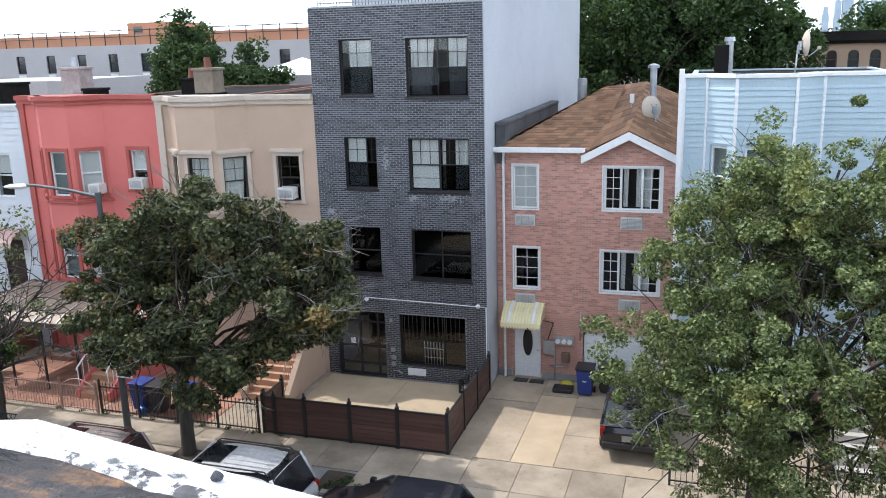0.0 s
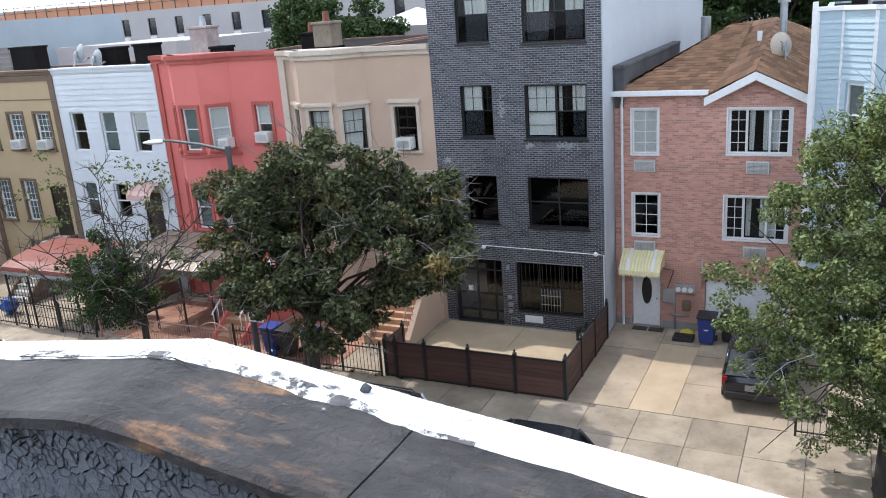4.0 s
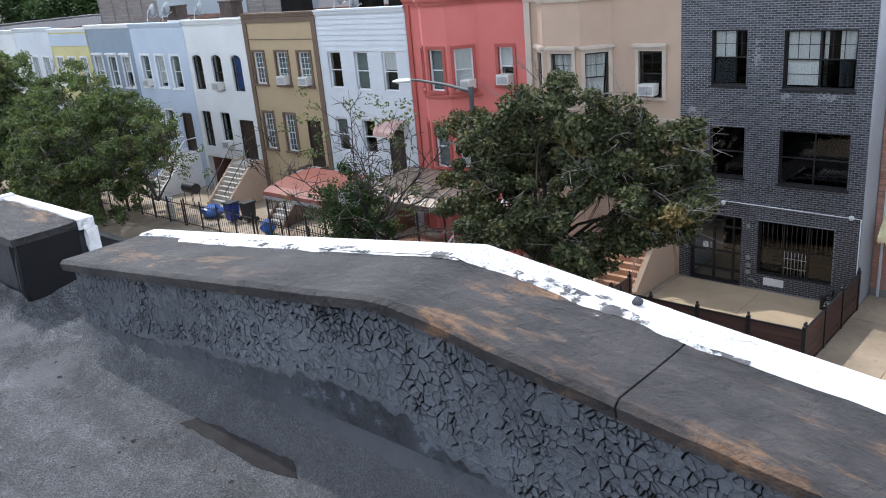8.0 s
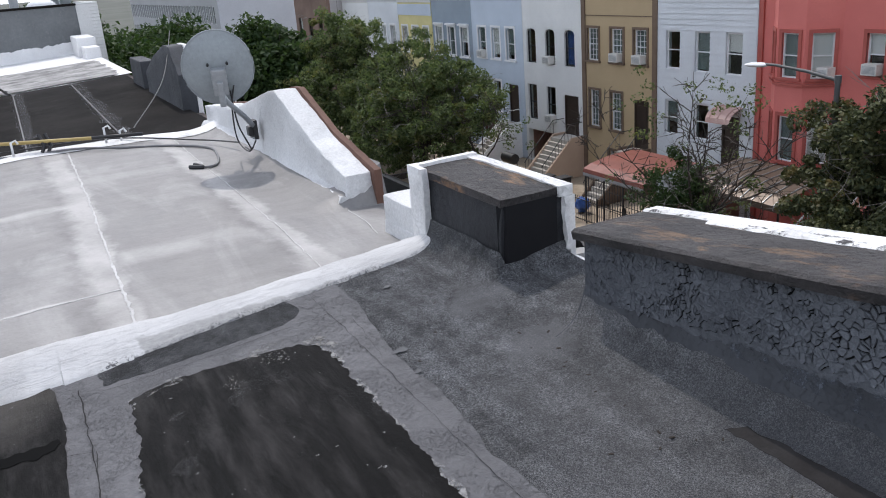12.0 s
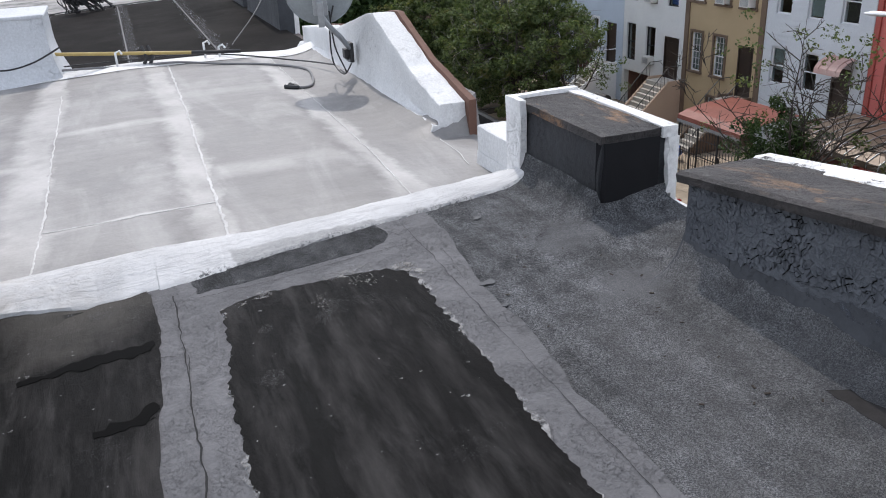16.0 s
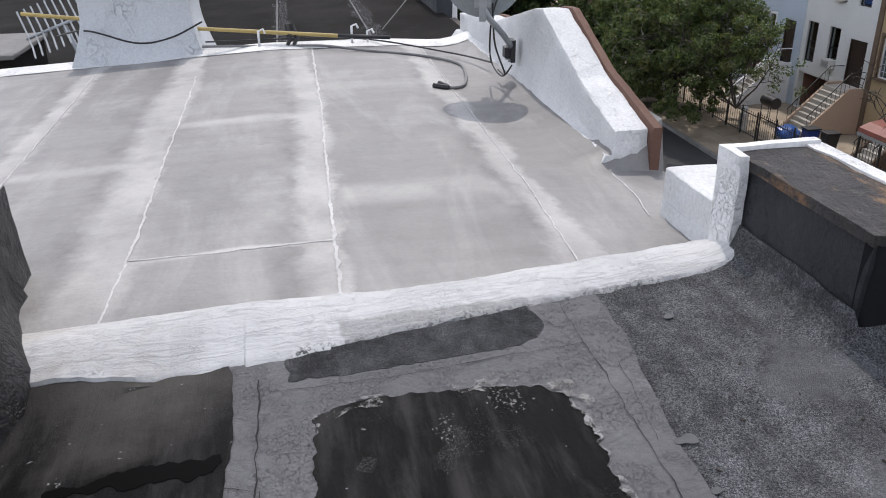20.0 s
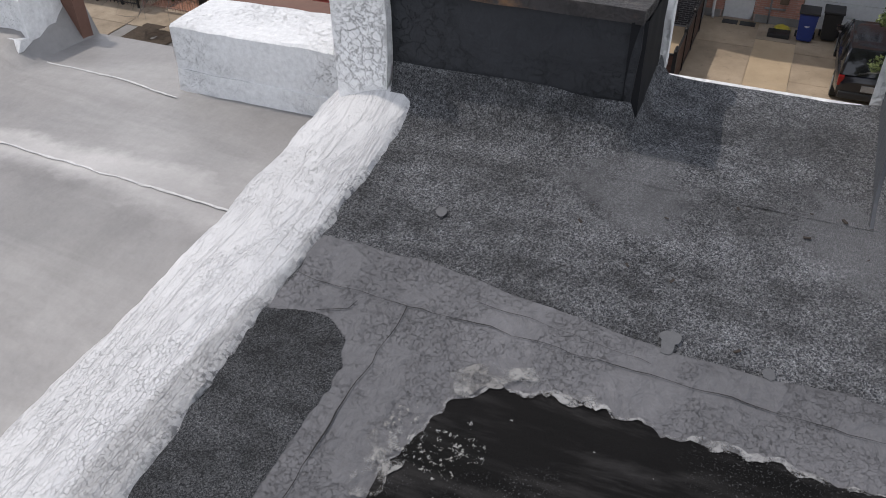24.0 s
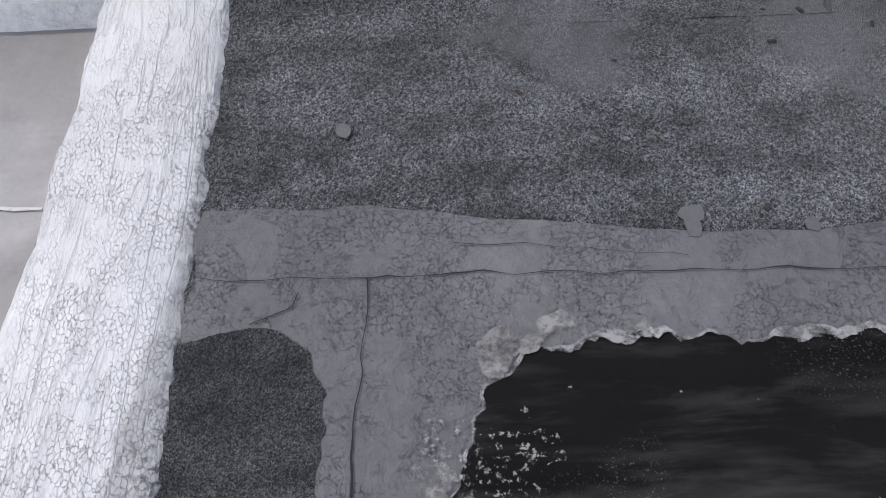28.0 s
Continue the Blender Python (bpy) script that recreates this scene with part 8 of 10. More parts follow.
def tree(x, y, crown_c, crown_r, trunk_h, trunk_r, leaf_mat, label, clumps=260, per=70, size=0.085, clump_r=0.42, seed=1, bare=0.0, z0=0.0, twigs=0, lumps=9, hollow=0.35, trunk_mat=None, limb_n=9, taper=0.0, lean=0.0, point=0.0, rag=0.34, gaps=-0.42, fall=0.0):
    """A tree: trunk, limbs that fork towards lumps of the crown, twigs, and clumps of leaves over those lumps."""
    r = random.Random(seed)
    o = thing("tree", label, "tree", "trees", at=T(x, y, z0))
    cc, cr = Vector(crown_c) - Vector((x, y, z0)), Vector(crown_r)
    heads = []
    for i in range(lumps):
        a = i * 2.4 + r.uniform(-0.3, 0.3)
        e = r.uniform(-0.75, 0.95)
        rad = math.sqrt(max(0.05, 1 - e * e))
        heads.append(cc + Vector((cr.x * 0.62 * rad * math.cos(a), cr.y * 0.62 * rad * math.sin(a), cr.z * 0.66 * e)))
    heads.append(cc + Vector((0, 0, cr.z * 0.72)))
    bm = bmesh.new()
    top = Vector((r.uniform(-0.1, 0.1), r.uniform(-0.1, 0.1), trunk_h))
    tube(bm, [(0, 0, -0.1), (0.02, 0, 0.1), (top.x * 0.5, top.y * 0.5, trunk_h * 0.5), tuple(top)], [trunk_r * 1.35, trunk_r * 1.1, trunk_r * 0.9, trunk_r * 0.8], 12)
    part("trunk", bm, trunk_mat or BARK, o)
    bm = bmesh.new()
    tips = []
    for hd in heads:
        mid = top.lerp(hd, 0.5) + Vector((r.uniform(-0.3, 0.3), r.uniform(-0.3, 0.3), r.uniform(0.0, 0.4)))
        rr = trunk_r * r.uniform(0.26, 0.42)
        tube(bm, [tuple(top - Vector((0, 0, r.uniform(0, trunk_h * 0.15)))), tuple(mid), tuple(hd)], [rr, rr * 0.7, rr * 0.35], 6)
        for _ in range(limb_n):
            t = r.uniform(0.35, 1.0)
            s = mid.lerp(hd, t)
            d = Vector((r.gauss(0, 1), r.gauss(0, 1), r.gauss(0.25, 0.8))).normalized()
            e = s + d * r.uniform(0.35, 0.75) * min(cr)
            k = s.lerp(e, 0.5) + Vector((r.uniform(-0.12, 0.12), r.uniform(-0.12, 0.12), r.uniform(-0.05, 0.15)))
            tube(bm, [tuple(s), tuple(k), tuple(e)], [rr * 0.3, rr * 0.2, 0.008], 5)
            tips.append(e)
    part("bough_work", bm, trunk_mat or BARK, o)
    cen, rad = [], []
    tries = 0
    while len(cen) < clumps and tries < clumps * 30:
        tries += 1
        hd = heads[r.randrange(len(heads))]
        d = Vector((r.gauss(0, 1), r.gauss(0, 1), r.gauss(0, 1))).normalized()
        p = hd + Vector((d.x * cr.x, d.y * cr.y, d.z * cr.z)) * 0.44 * r.uniform(0.3, 1.0) ** 0.5
        q = p - cc
        q.x -= lean * max(0.0, -q.z / cr.z)
        q.z *= 1 + (fall * max(0.0, q.x) if q.z > 0 else fall * 4.5 * max(0.0, abs(q.x - 0.3) - 0.9))
        tp = 1 - taper * max(0.0, -q.z / cr.z) - point * max(0.0, q.z / cr.z)
        rho = math.sqrt((q.x / (cr.x * tp)) ** 2 + (q.y / cr.y) ** 2 + (q.z / cr.z) ** 2)
        if rho > 1.02 + rag * noise.noise(p * 0.62) + 0.5 * rag * noise.noise(p * 1.7) or rho < hollow * r.random():
            continue
        if noise.noise(p * 0.8 + Vector((seed, 0, 0))) < gaps or r.random() < bare * (q.z / cr.z * 0.5 + 0.5):
            continue
        cen.append(tuple(p))
        rad.append(clump_r * r.uniform(0.55, 1.25))
    v, f = leaf_cloud(cen, rad, per, size, seed)
    ob = new("crown", fast_mesh("crown", v, f, leaf_mat))
    ob.parent = o
    tagged(ob, kind="stuff")
    if twigs:
        bm = bmesh.new()
        for i in range(twigs):
            s = tips[r.randrange(len(tips))] if r.random() < 0.25 else Vector(cen[r.randrange(len(cen))])
            d = ((s - cc).normalized() + Vector((r.gauss(0, 0.4), r.gauss(0, 0.4), r.gauss(0.2, 0.4)))).normalized()
            L = r.uniform(0.5, 1.7)
            pts = [s - d * 0.3]
            for _ in range(3):
                d = (d + Vector((r.gauss(0, 0.3), r.gauss(0, 0.3), r.gauss(0, 0.25)))).normalized()
                pts.append(pts[-1] + d * L / 3)
            tube(bm, [tuple(p) for p in pts], [0.011, 0.008, 0.006, 0.004], 4, False)
            for _ in range(2):
                b0 = pts[1].lerp(pts[2], r.random())
                d2 = (d + Vector((r.gauss(0, 0.7), r.gauss(0, 0.7), r.gauss(0, 0.5)))).normalized()
                tube(bm, [tuple(b0), tuple(b0 + d2 * L * 0.25), tuple(b0 + d2 * L * 0.45 + Vector((0, 0, 0.04)))], [0.008, 0.006, 0.003], 4, False)
        tagged(part("bare_twig", bm, TWIG, o), "bare grey twigs", kind="stuff")
    return o


tree(-13.8, 18.5, (-12.75, 18.5, 4.75), (5.0, 2.9, 2.8), 2.6, 0.19, LEAF_MAPLE, "dense dark green street maple with brown-edged leaves and bare twigs", 640, 185, 0.082, 0.36, 3, twigs=330, lumps=17, hollow=0.1, taper=0.93, lean=1.2, rag=0.62, gaps=-0.18, fall=0.06)
tree(1.4, 18.2, (2.6, 18.2, 4.95), (5.2, 3.6, 4.95), 2.0, 0.2, LEAF_LOCUST, "tall leafy street tree with fine yellow-green leaves", 1300, 165, 0.052, 0.29, 8, twigs=130, lumps=20, hollow=0.15, point=0.55, rag=0.42, gaps=-0.22)
tree(-40.9, 18.2, (-40.6, 18.0, 3.4), (6.6, 3.8, 4.1), 1.6, 0.2, LEAF_OLIVE, "broad street tree with thin olive green and rusty leaves", 900, 75, 0.098, 0.36, 14, twigs=260, lumps=18, hollow=0.15, rag=0.55, gaps=-0.2)
tree(-51.5, 18.4, (-51.3, 18.0, 4.2), (6.3, 4.0, 4.4), 1.6, 0.2, LEAF_OLIVE, "broad street tree with thin olive green leaves", 700, 80, 0.115, 0.44, 15, twigs=120, lumps=18, hollow=0.15, point=0.3, rag=0.5)
tree(-20.95, 18.9, (-21.9, 18.8, 2.7), (2.5, 1.7, 1.7), 1.5, 0.13, LEAF_FAR, "small street tree, half bare, leafy only low down", 85, 110, 0.07, 0.40, 21, twigs=110, lumps=9, gaps=-0.1, rag=0.6)


# ---- pavement slabs and yards ----
def slabs(parent, x0, x1, y0, y1, nx, ny, z, mat, name="slab", gap=0.008, seed=0, skip=()):
    w, d = (x1 - x0) / nx, (y1 - y0) / ny
    me = mesh_of(boxes((gap, w - gap, gap, d - gap, -0.05, 0.0)), name, mat)
    r = random.Random(seed)
    for i in range(nx):
        for j in range(ny):
            cx, cy = x0 + (i + 0.5) * w, y0 + (j + 0.5) * d
            if any(a < cx < b and c < cy < e for a, b, c, e in skip):
                continue
            shared(name, me, parent, pose(x0 + i * w, y0 + j * d, z + r.uniform(-0.003, 0.003), r.uniform(-0.12, 0.12), r.uniform(-0.12, 0.12)))


pits = [(-14.6, -13.0, 17.2, 18.7), (-9.35, -8.2, 17.2, 18.5), (0.5, 2.2, 17.2, 18.7), (-23.4, -21.8, 17.2, 18.9), (-43.3, -41.7, 17.2, 18.7)]
slabs(pav, -60.4, 12.4, 17.17, 20.24, 52, 2, 0.0, CONCRETE, skip=pits, seed=3)
for a, b, c, d in pits:
    solid("tree_pit", sheet(a - 0.1, b + 0.1, c - 0.0, d + 0.1, 14, 12, lambda x, y: -0.012, 0.03, a), DIRT, "square of bare soil round a street tree", "tree pit", "tree pits")
# litter of weeds in one pit
v, f = leaf_cloud([(-9.2 + 0.25 * i, 17.5 + 0.3 * (i % 3), 0.05) for i in range(5)], [0.22] * 5, 160, 0.035, 31, 0.4)
ob = new("weeds", fast_mesh("weeds", v, f, LEAF_FAR))
tagged(ob, "low green weeds in a tree pit", "weeds", kind="stuff")
v, f = leaf_cloud([(-19.8 + 0.9 * i, 20.12, 0.03) for i in range(10)], [0.12] * 10, 60, 0.03, 32, 0.4)
ob = new("weeds", fast_mesh("weeds", v, f, LEAF_FAR))
tagged(ob, "thin weeds along the foot of a fence", "weeds", kind="stuff")
# yard of the charcoal house, drive of the salmon house
slabs(yard, X_DK + 0.1, X_PK, 20.26, 24.98, 2, 1, 0.0, CONCRETE_Y, seed=5)
slabs(yard, -6.5, -4.75, 20.26, 26.2, 1, 3, 0.0, DRIVE, seed=6)
slabs(yard, -4.75, -3.55, 20.26, 24.9, 1, 1, 0.002, CONCRETE_Y, seed=7)
slabs(yard, -4.75, -3.55, 24.9, 26.2, 1, 1, 0.0, CONCRETE, seed=7)
slabs(yard, -3.55, -0.7, 20.26, 26.2, 1, 3, 0.0, DRIVE, seed=8)
PAVER = surface("red_brick_pavers", (0.36, 0.19, 0.13), (0.29, 0.15, 0.105), rough=0.9, big=1.0, vary=0.2)
slabs(yard, -24.3, -18.5, 20.3, 24.1, 10, 7, 0.0, PAVER, "paver", seed=9)
slabs(yard, -18.3, -14.3, 20.3, 24.1, 7, 7, 0.0, PAVER, "paver", seed=10)


# ---- fences ----
def board_fence(pts, posts, h=1.2, label="low fence of red-brown horizontal boards with black posts"):
    o = thing("board_fence", label, "fence", at=T(0, 0, 0))
    (xa, ya), (xb, yb) = pts
    L = math.hypot(xb - xa, yb - ya)
    m = T(xa, ya, 0, math.degrees(math.atan2(yb - ya, xb - xa)))
    cuts = [p for p in posts]
    for a, b in zip(cuts, cuts[1:]):
        w = b - a - 0.1
        me = mesh_of(boxes((0, w, -0.018, 0.018, 0, 0.128), bevel=0.004), "board", WOODFENCE)
        for i in range(8):
            shared("board", me, o, m @ T(a + 0.05, 0, 0.08 + i * 0.133))
        part("frame_rail", boxes((a + 0.05, b - 0.05, -0.03, 0.03, 0.02, 0.075)), BLACK, o, at=m)
        part("frame_rail", boxes((a + 0.05, b - 0.05, -0.03, 0.03, 1.145, 1.185)), BLACK, o, at=m)
    bm = boxes((-0.05, 0.05, -0.05, 0.05, 0, h + 0.05))
    tube(bm, [(0, 0, h + 0.05), (0, 0, h + 0.08), (0, 0, h + 0.11), (0, 0, h + 0.15), (0, 0, h + 0.2)], [0.06, 0.06, 0.025, 0.045, 0.005], 10)
    me = mesh_of(bm, "fence_post", BLACK)
    for a in cuts:
        shared("fence_post", me, o, m @ T(a, 0, 0))
    return o


board_fence(((-12.28, 20.22), (-6.5, 20.26)), [0.0, 0.36, 1.36, 2.80, 4.27, 5.76])
board_fence(((-6.52, 20.35), (-6.5, 24.92)), [0.0, 1.5, 3.0, 4.5])
board_fence(((-12.28, 20.3), (-12.28, 21.4)), [0.0, 1.1])


def iron_fence(x0, x1, y, h, mat, step=0.13, post=1.5, label="black wrought-iron railing", tip=True, r=0.009):
    o = thing("iron_fence", label, "fence", "iron railings", at=T(x0, y, 0))
    L = x1 - x0
    part("top_rail", boxes((0, L, -0.02, 0.02, h - 0.14, h - 0.11)), mat, o)
    part("bottom_rail", boxes((0, L, -0.02, 0.02, 0.12, 0.15)), mat, o)
    bm = tubes(([(0, 0, 0.05), (0, 0, h - 0.04)], r), sides=5)
    if tip:
        tube(bm, [(0, 0, h - 0.05), (0, 0, h - 0.02), (0, 0, h + 0.04)], [0.012, 0.018, 0.002], 5)
    me = mesh_of(bm, "picket", mat)
    for i in range(int(L / step) + 1):
        shared("picket", me, o, T(i * step, 0, 0))
    bm = boxes((-0.03, 0.03, -0.03, 0.03, 0, h + 0.05))
    tube(bm, [(0, 0, h + 0.05), (0, 0, h + 0.09), (0, 0, h + 0.14)], [0.03, 0.045, 0.005], 8)
    mp = mesh_of(bm, "fence_post", mat)
    n = max(1, round(L / post))
    for i in range(n + 1):
        shared("fence_post", mp, o, T(i * L / n, 0, 0))
    return o


iron_fence(-18.1, -12.42, 20.12, 1.05, IRON, label="black iron railing before a tan house")
iron_fence(-24.35, -19.6, 20.05, 1.02, COPPERFENCE, 0.11, 2.2, "rosy painted iron railing before a red house", tip=False)
o = iron_fence(-19.6, -18.2, 20.05, 1.02, COPPERFENCE, 0.12, 1.4, "rosy painted iron gate with an arched top", tip=False)
part("arch_rail", tubes(([(0.1 + 1.2 * i / 10, 0, 0.92 + 0.22 * math.sin(math.pi * i / 10)) for i in range(11)], 0.018)), COPPERFENCE, o)
iron_fence(-29.9, -24.5, 19.95, 1.15, IRON, 0.15, 1.8, "black iron railing before an ice-white house")
iron_fence(-35.5, -30.0, 19.85, 1.25, IRON, 0.17, 1.4, "tall black iron railing before a mustard house")
iron_fence(-41.0, -35.6, 19.8, 1.2, IRON, 0.2, 1.4, "black iron railing before a white house")
iron_fence(-46.7, -41.1, 19.8, 1.1, IRON, 0.22, 1.8, "black iron railing before a pale blue house")
iron_fence(-0.5, 6.0, 20.1, 1.05, IRON, 0.14, 1.8, "black iron railing before a blue house")
# low lattice guard round a pit
o = thing("tree_guard", "low black lattice guard at the kerb", "tree guard", at=T(-21.6, 18.6, 0))
for i in range(9):
    part("lattice_bar", tubes(([(i * 0.16, 0, 0), (i * 0.16 + 0.28, 0, 0.42)], 0.010), sides=5), IRON, o)
    part("lattice_bar", tubes(([(i * 0.16 + 0.28, 0, 0), (i * 0.16, 0, 0.42)], 0.010), sides=5), IRON, o)
part("top_rail", tubes(([(0, 0, 0.43), (1.6, 0, 0.43)], 0.018)), IRON, o)

# ---- stoops ----
s = stoop(-14.1, -12.72, 22.3, 24.2, 2.08, 11, STEP_TAN, TAN, "tan stoop of sandstone steps with iron rails", cheek=0.2)
stair_rail(s, -14.12, 22.3, 24.2, 0.3, 2.1, COPPERFENCE, 14, yend=24.8)
stair_rail(s, -12.70, 22.3, 24.2, 0.3, 2.1, COPPERFENCE, 14, yend=24.8)
s = stoop(-19.68, -18.58, 21.0, 23.9, 2.08, 10, STEP_TAN, RED, "stoop of sandstone steps with white rails beside a red house", cheek=0.14)
stair_rail(s, -19.74, 21.0, 23.9, 0.2, 2.1, WHITE, 12, r=0.03, br=0.014, yend=24.8)
stair_rail(s, -18.54, 21.0, 23.9, 0.2, 2.1, WHITE, 12, r=0.03, br=0.014, yend=24.8)
s = stoop(-37.25, -35.75, 22.3, 24.2, 2.0, 10, STEP_GREY, TAN, "pale concrete stoop with black iron rails", cheek=0.12)
stair_rail(s, -37.3, 22.3, 24.2, 0.1, 2.0, IRON, 10, yend=24.9)
stair_rail(s, -35.7, 22.3, 24.2, 0.1, 2.0, IRON, 10, yend=24.9)
s = stoop(-42.85, -41.75, 22.0, 24.2, 2.0, 10, STEP_GREY, WHITE, "concrete stoop with white rails", cheek=0.12)
stair_rail(s, -42.9, 22.0, 24.2, 0.1, 2.0, WHITE, 10, r=0.03, yend=24.9)
stair_rail(s, -41.7, 22.0, 24.2, 0.1, 2.0, WHITE, 10, r=0.03, yend=24.9)
s = stoop(-26.2, -25.15, 22.2, 24.3, 2.1, 10, STEP_GREY, BRICK_ROUGH, "stoop beside a red canopy", cheek=0.12)
stair_rail(s, -26.25, 22.2, 24.3, 0.1, 2.1, IRON, 10, yend=24.9)
s = stoop(-31.75, -30.65, 22.0, 24.2, 2.1, 10, STEP_GREY, BROWNTRIM, "stoop of a mustard house with iron rails", cheek=0.12)
stair_rail(s, -31.8, 22.0, 24.2, 0.1, 2.1, IRON, 10, yend=24.9)
stair_rail(s, -30.6, 22.0, 24.2, 0.1, 2.1, IRON, 10, yend=24.9)
s = stoop(3.5, 4.7, 21.6, 24.2, 2.1, 10, STEP_GREY, BRICK_ROUGH, "concrete stoop of a blue house", cheek=0.14)


# ---- canopies ----
def canopy(x0, x1, yf, yb, zf, zb, mat, label, posts=True, ribs=0, valance=None, curve=0.12, stripe=None):
    """A sheet-metal canopy that leans on a house, bent down at its front edge, with posts."""
    o = thing("canopy", label, "canopy", "canopies", at=T(0, 0, 0))
    bm = bmesh.new()
    prof = [(yb, zb), (yb + (yf - yb) * 0.5, zb + (zf - zb) * 0.35 + curve * 0.5), (yb + (yf - yb) * 0.85, zb + (zf - zb) * 0.72 + curve * 0.4), (yf, zf), (yf - 0.03, zf - 0.18)]
    for dz in (0, -0.03):
        prev = None
        for x in [x0 + (x1 - x0) * i / 24 for i in range(25)]:
            cur = [bm.verts.new((x, y, z + dz)) for y, z in prof]
            if prev:
                for k in range(4):
                    bm.faces.new((prev[k], prev[k + 1], cur[k + 1], cur[k]))
            prev = cur
    part("sheet", bm, mat, o)
    for i in range(ribs):
        x = x0 + (x1 - x0) * (i + 0.5) / ribs
        part("rib", tubes(([(x, y, z + 0.02) for y, z in prof], 0.022), sides=6), stripe or mat, o)
    if valance:
        bm = bmesh.new()
        n = int((x1 - x0) / 0.12)
        for i in range(n):
            a, b = x0 + (x1 - x0) * i / n, x0 + (x1 - x0) * (i + 1) / n
            vs = [bm.verts.new(q) for q in ((a, yf - 0.04, zf - 0.16), (b, yf - 0.04, zf - 0.16), (b, yf - 0.04, zf - 0.26), ((a + b) / 2, yf - 0.04, zf - 0.33), (a, yf - 0.04, zf - 0.26))]
            bm.faces.new(vs)
        part("valance", bm, valance, o)
    if posts:
        me = mesh_of(boxes((-0.03, 0.03, -0.03, 0.03, 0, zf - 0.1)), "canopy_post", IRON)
        n = 4
        for i in range(n):
            shared("canopy_post", me, o, T(x0 + 0.08 + (x1 - x0 - 0.16) * i / (n - 1), yf + 0.05, 0))
    return o


o = canopy(-29.0, -25.15, 19.95, 22.7, 2.45, 2.85, CANOPY_RED, "faded red metal canopy with a scalloped grey valance", valance=GALV)
lat = mesh_of(tubes(([(0, 0, 0), (0, 0, 2.2)], 0.012), sides=5), "lattice_bar", IRON)
for i in range(22):
    shared("lattice_bar", lat, o, T(-28.9 + i * 0.175, 20.0, 0.05))
for z in (0.5, 0.9, 1.3, 1.7, 2.05):
    part("cross_bar", tubes(([(-28.95, 20.0, z), (-25.2, 20.0, z)], 0.014), sides=5), IRON, o)
canopy(-24.2, -19.8, 21.25, 24.15, 2.45, 3.0, CANOPY_BROWN, "brown ribbed aluminium porch awning with pale ribs", ribs=9, stripe=GALV)
canopy(-26.3, -25.0, 24.2, 24.98, 4.35, 4.75, CANOPY_PINK, "small sun-bleached pink door hood", posts=False, ribs=3)
canopy(-20.25, -18.9, 24.2, 24.98, 4.55, 4.95, CANOPY_BROWN, "small brown door hood with pale ribs", posts=False, ribs=4, stripe=GALV)
canopy(-14.1, -12.75, 24.2, 24.98, 4.5, 4.9, CANOPY_BROWN, "small brown door hood with pale ribs", posts=False, ribs=4, stripe=GALV)

# ---- street lamp ----
o = thing("street_lamp", "tall grey metal street lamp with a long arm", "street lamp", at=T(-15.77, 18.45, 0))
part("base", tubes(([(0, 0, -0.02), (0, 0, 0.4), (0, 0, 0.6)], [0.17, 0.15, 0.11]), sides=12), POSTGREY, o)
part("pole", tubes(([(0, 0, 0.6), (0, 0, 4.0), (0, 0, 7.45)], [0.105, 0.09, 0.07]), sides=12), POSTGREY, o)
part("collar", tubes(([(0, 0, 7.35), (0, 0, 7.55)], 0.09), sides=12), POSTGREY, o)
part("arm", tubes(([(0, 0, 7.42), (-1.0, 0.02, 7.58), (-2.1, 0.03, 7.68), (-2.45, 0.03, 7.68)], [0.05, 0.045, 0.04, 0.04]), sides=10), POSTGREY, o)
bm = bmesh.new()
tube(bm, [(-2.4, 0.03, 7.68), (-2.55, 0.03, 7.67), (-2.95, 0.03, 7.63), (-3.2, 0.03, 7.60)], [0.07, 0.13, 0.13, 0.05], 12)
for v in bm.verts:
    v.co.z = 7.64 + (v.co.z - 7.64) * 0.55
part("lamp_head", bm, WHITE, o, "flat pale lamp head")
# parking sign
o = thing("parking_sign", "white parking sign with a red mark on a lamp post", "sign", at=T(-15.77, 18.32, 2.2))
part("plate", boxes((-0.05, 0.50, -0.012, 0.0, 0.0, 0.30), bevel=0.003), WHITE, o)
part("red_mark", boxes((-0.02, 0.12, -0.017, -0.0125, 0.14, 0.28)), LAMPRED, o)
for z, a, b in ((0.23, 0.15, 0.46), (0.17, 0.15, 0.42)):
    part("text_bar", boxes((a, b, -0.016, -0.0125, z, z + 0.03)), LAMPRED, o)
part("arrow_bar", boxes((0.03, 0.44, -0.016, -0.0125, 0.05, 0.075)), BLACK, o)


# ---- bins, bags and other yard things ----
def wheelie(x, y, mat, label, lid=None, rz=0.0, mark=False):
    o = thing("wheeled_bin", label, "bin", "wheeled bins", at=T(x, y, 0, rz))
    bm = boxes((-0.27, 0.27, -0.3, 0.3, 0.06, 0.92))
    for v in bm.verts:
        if v.co.z < 0.5:
            v.co.x *= 0.8
            v.co.y *= 0.8
    bmesh.ops.bevel(bm, geom=bm.edges[:], offset=0.03, segments=2, affect="EDGES")
    part("body", bm, mat, o)
    part("lid", boxes((-0.3, 0.3, -0.34, 0.33, 0.925, 0.99), bevel=0.02), lid or mat, o)
    for sx in (-0.26, 0.26):
        part("wheel", tubes(([(sx - 0.03, 0.26, 0.09), (sx + 0.03, 0.26, 0.09)], 0.1), sides=12), RUBBER, o)
    part("handle", tubes(([(-0.22, 0.36, 0.9), (0.22, 0.36, 0.9)], 0.015)), mat, o)
    if mark:
        part("round_mark", tubes(([(0, -0.262, 0.6), (0, -0.275, 0.6)], 0.09), sides=16), WHITE, o)
    return o


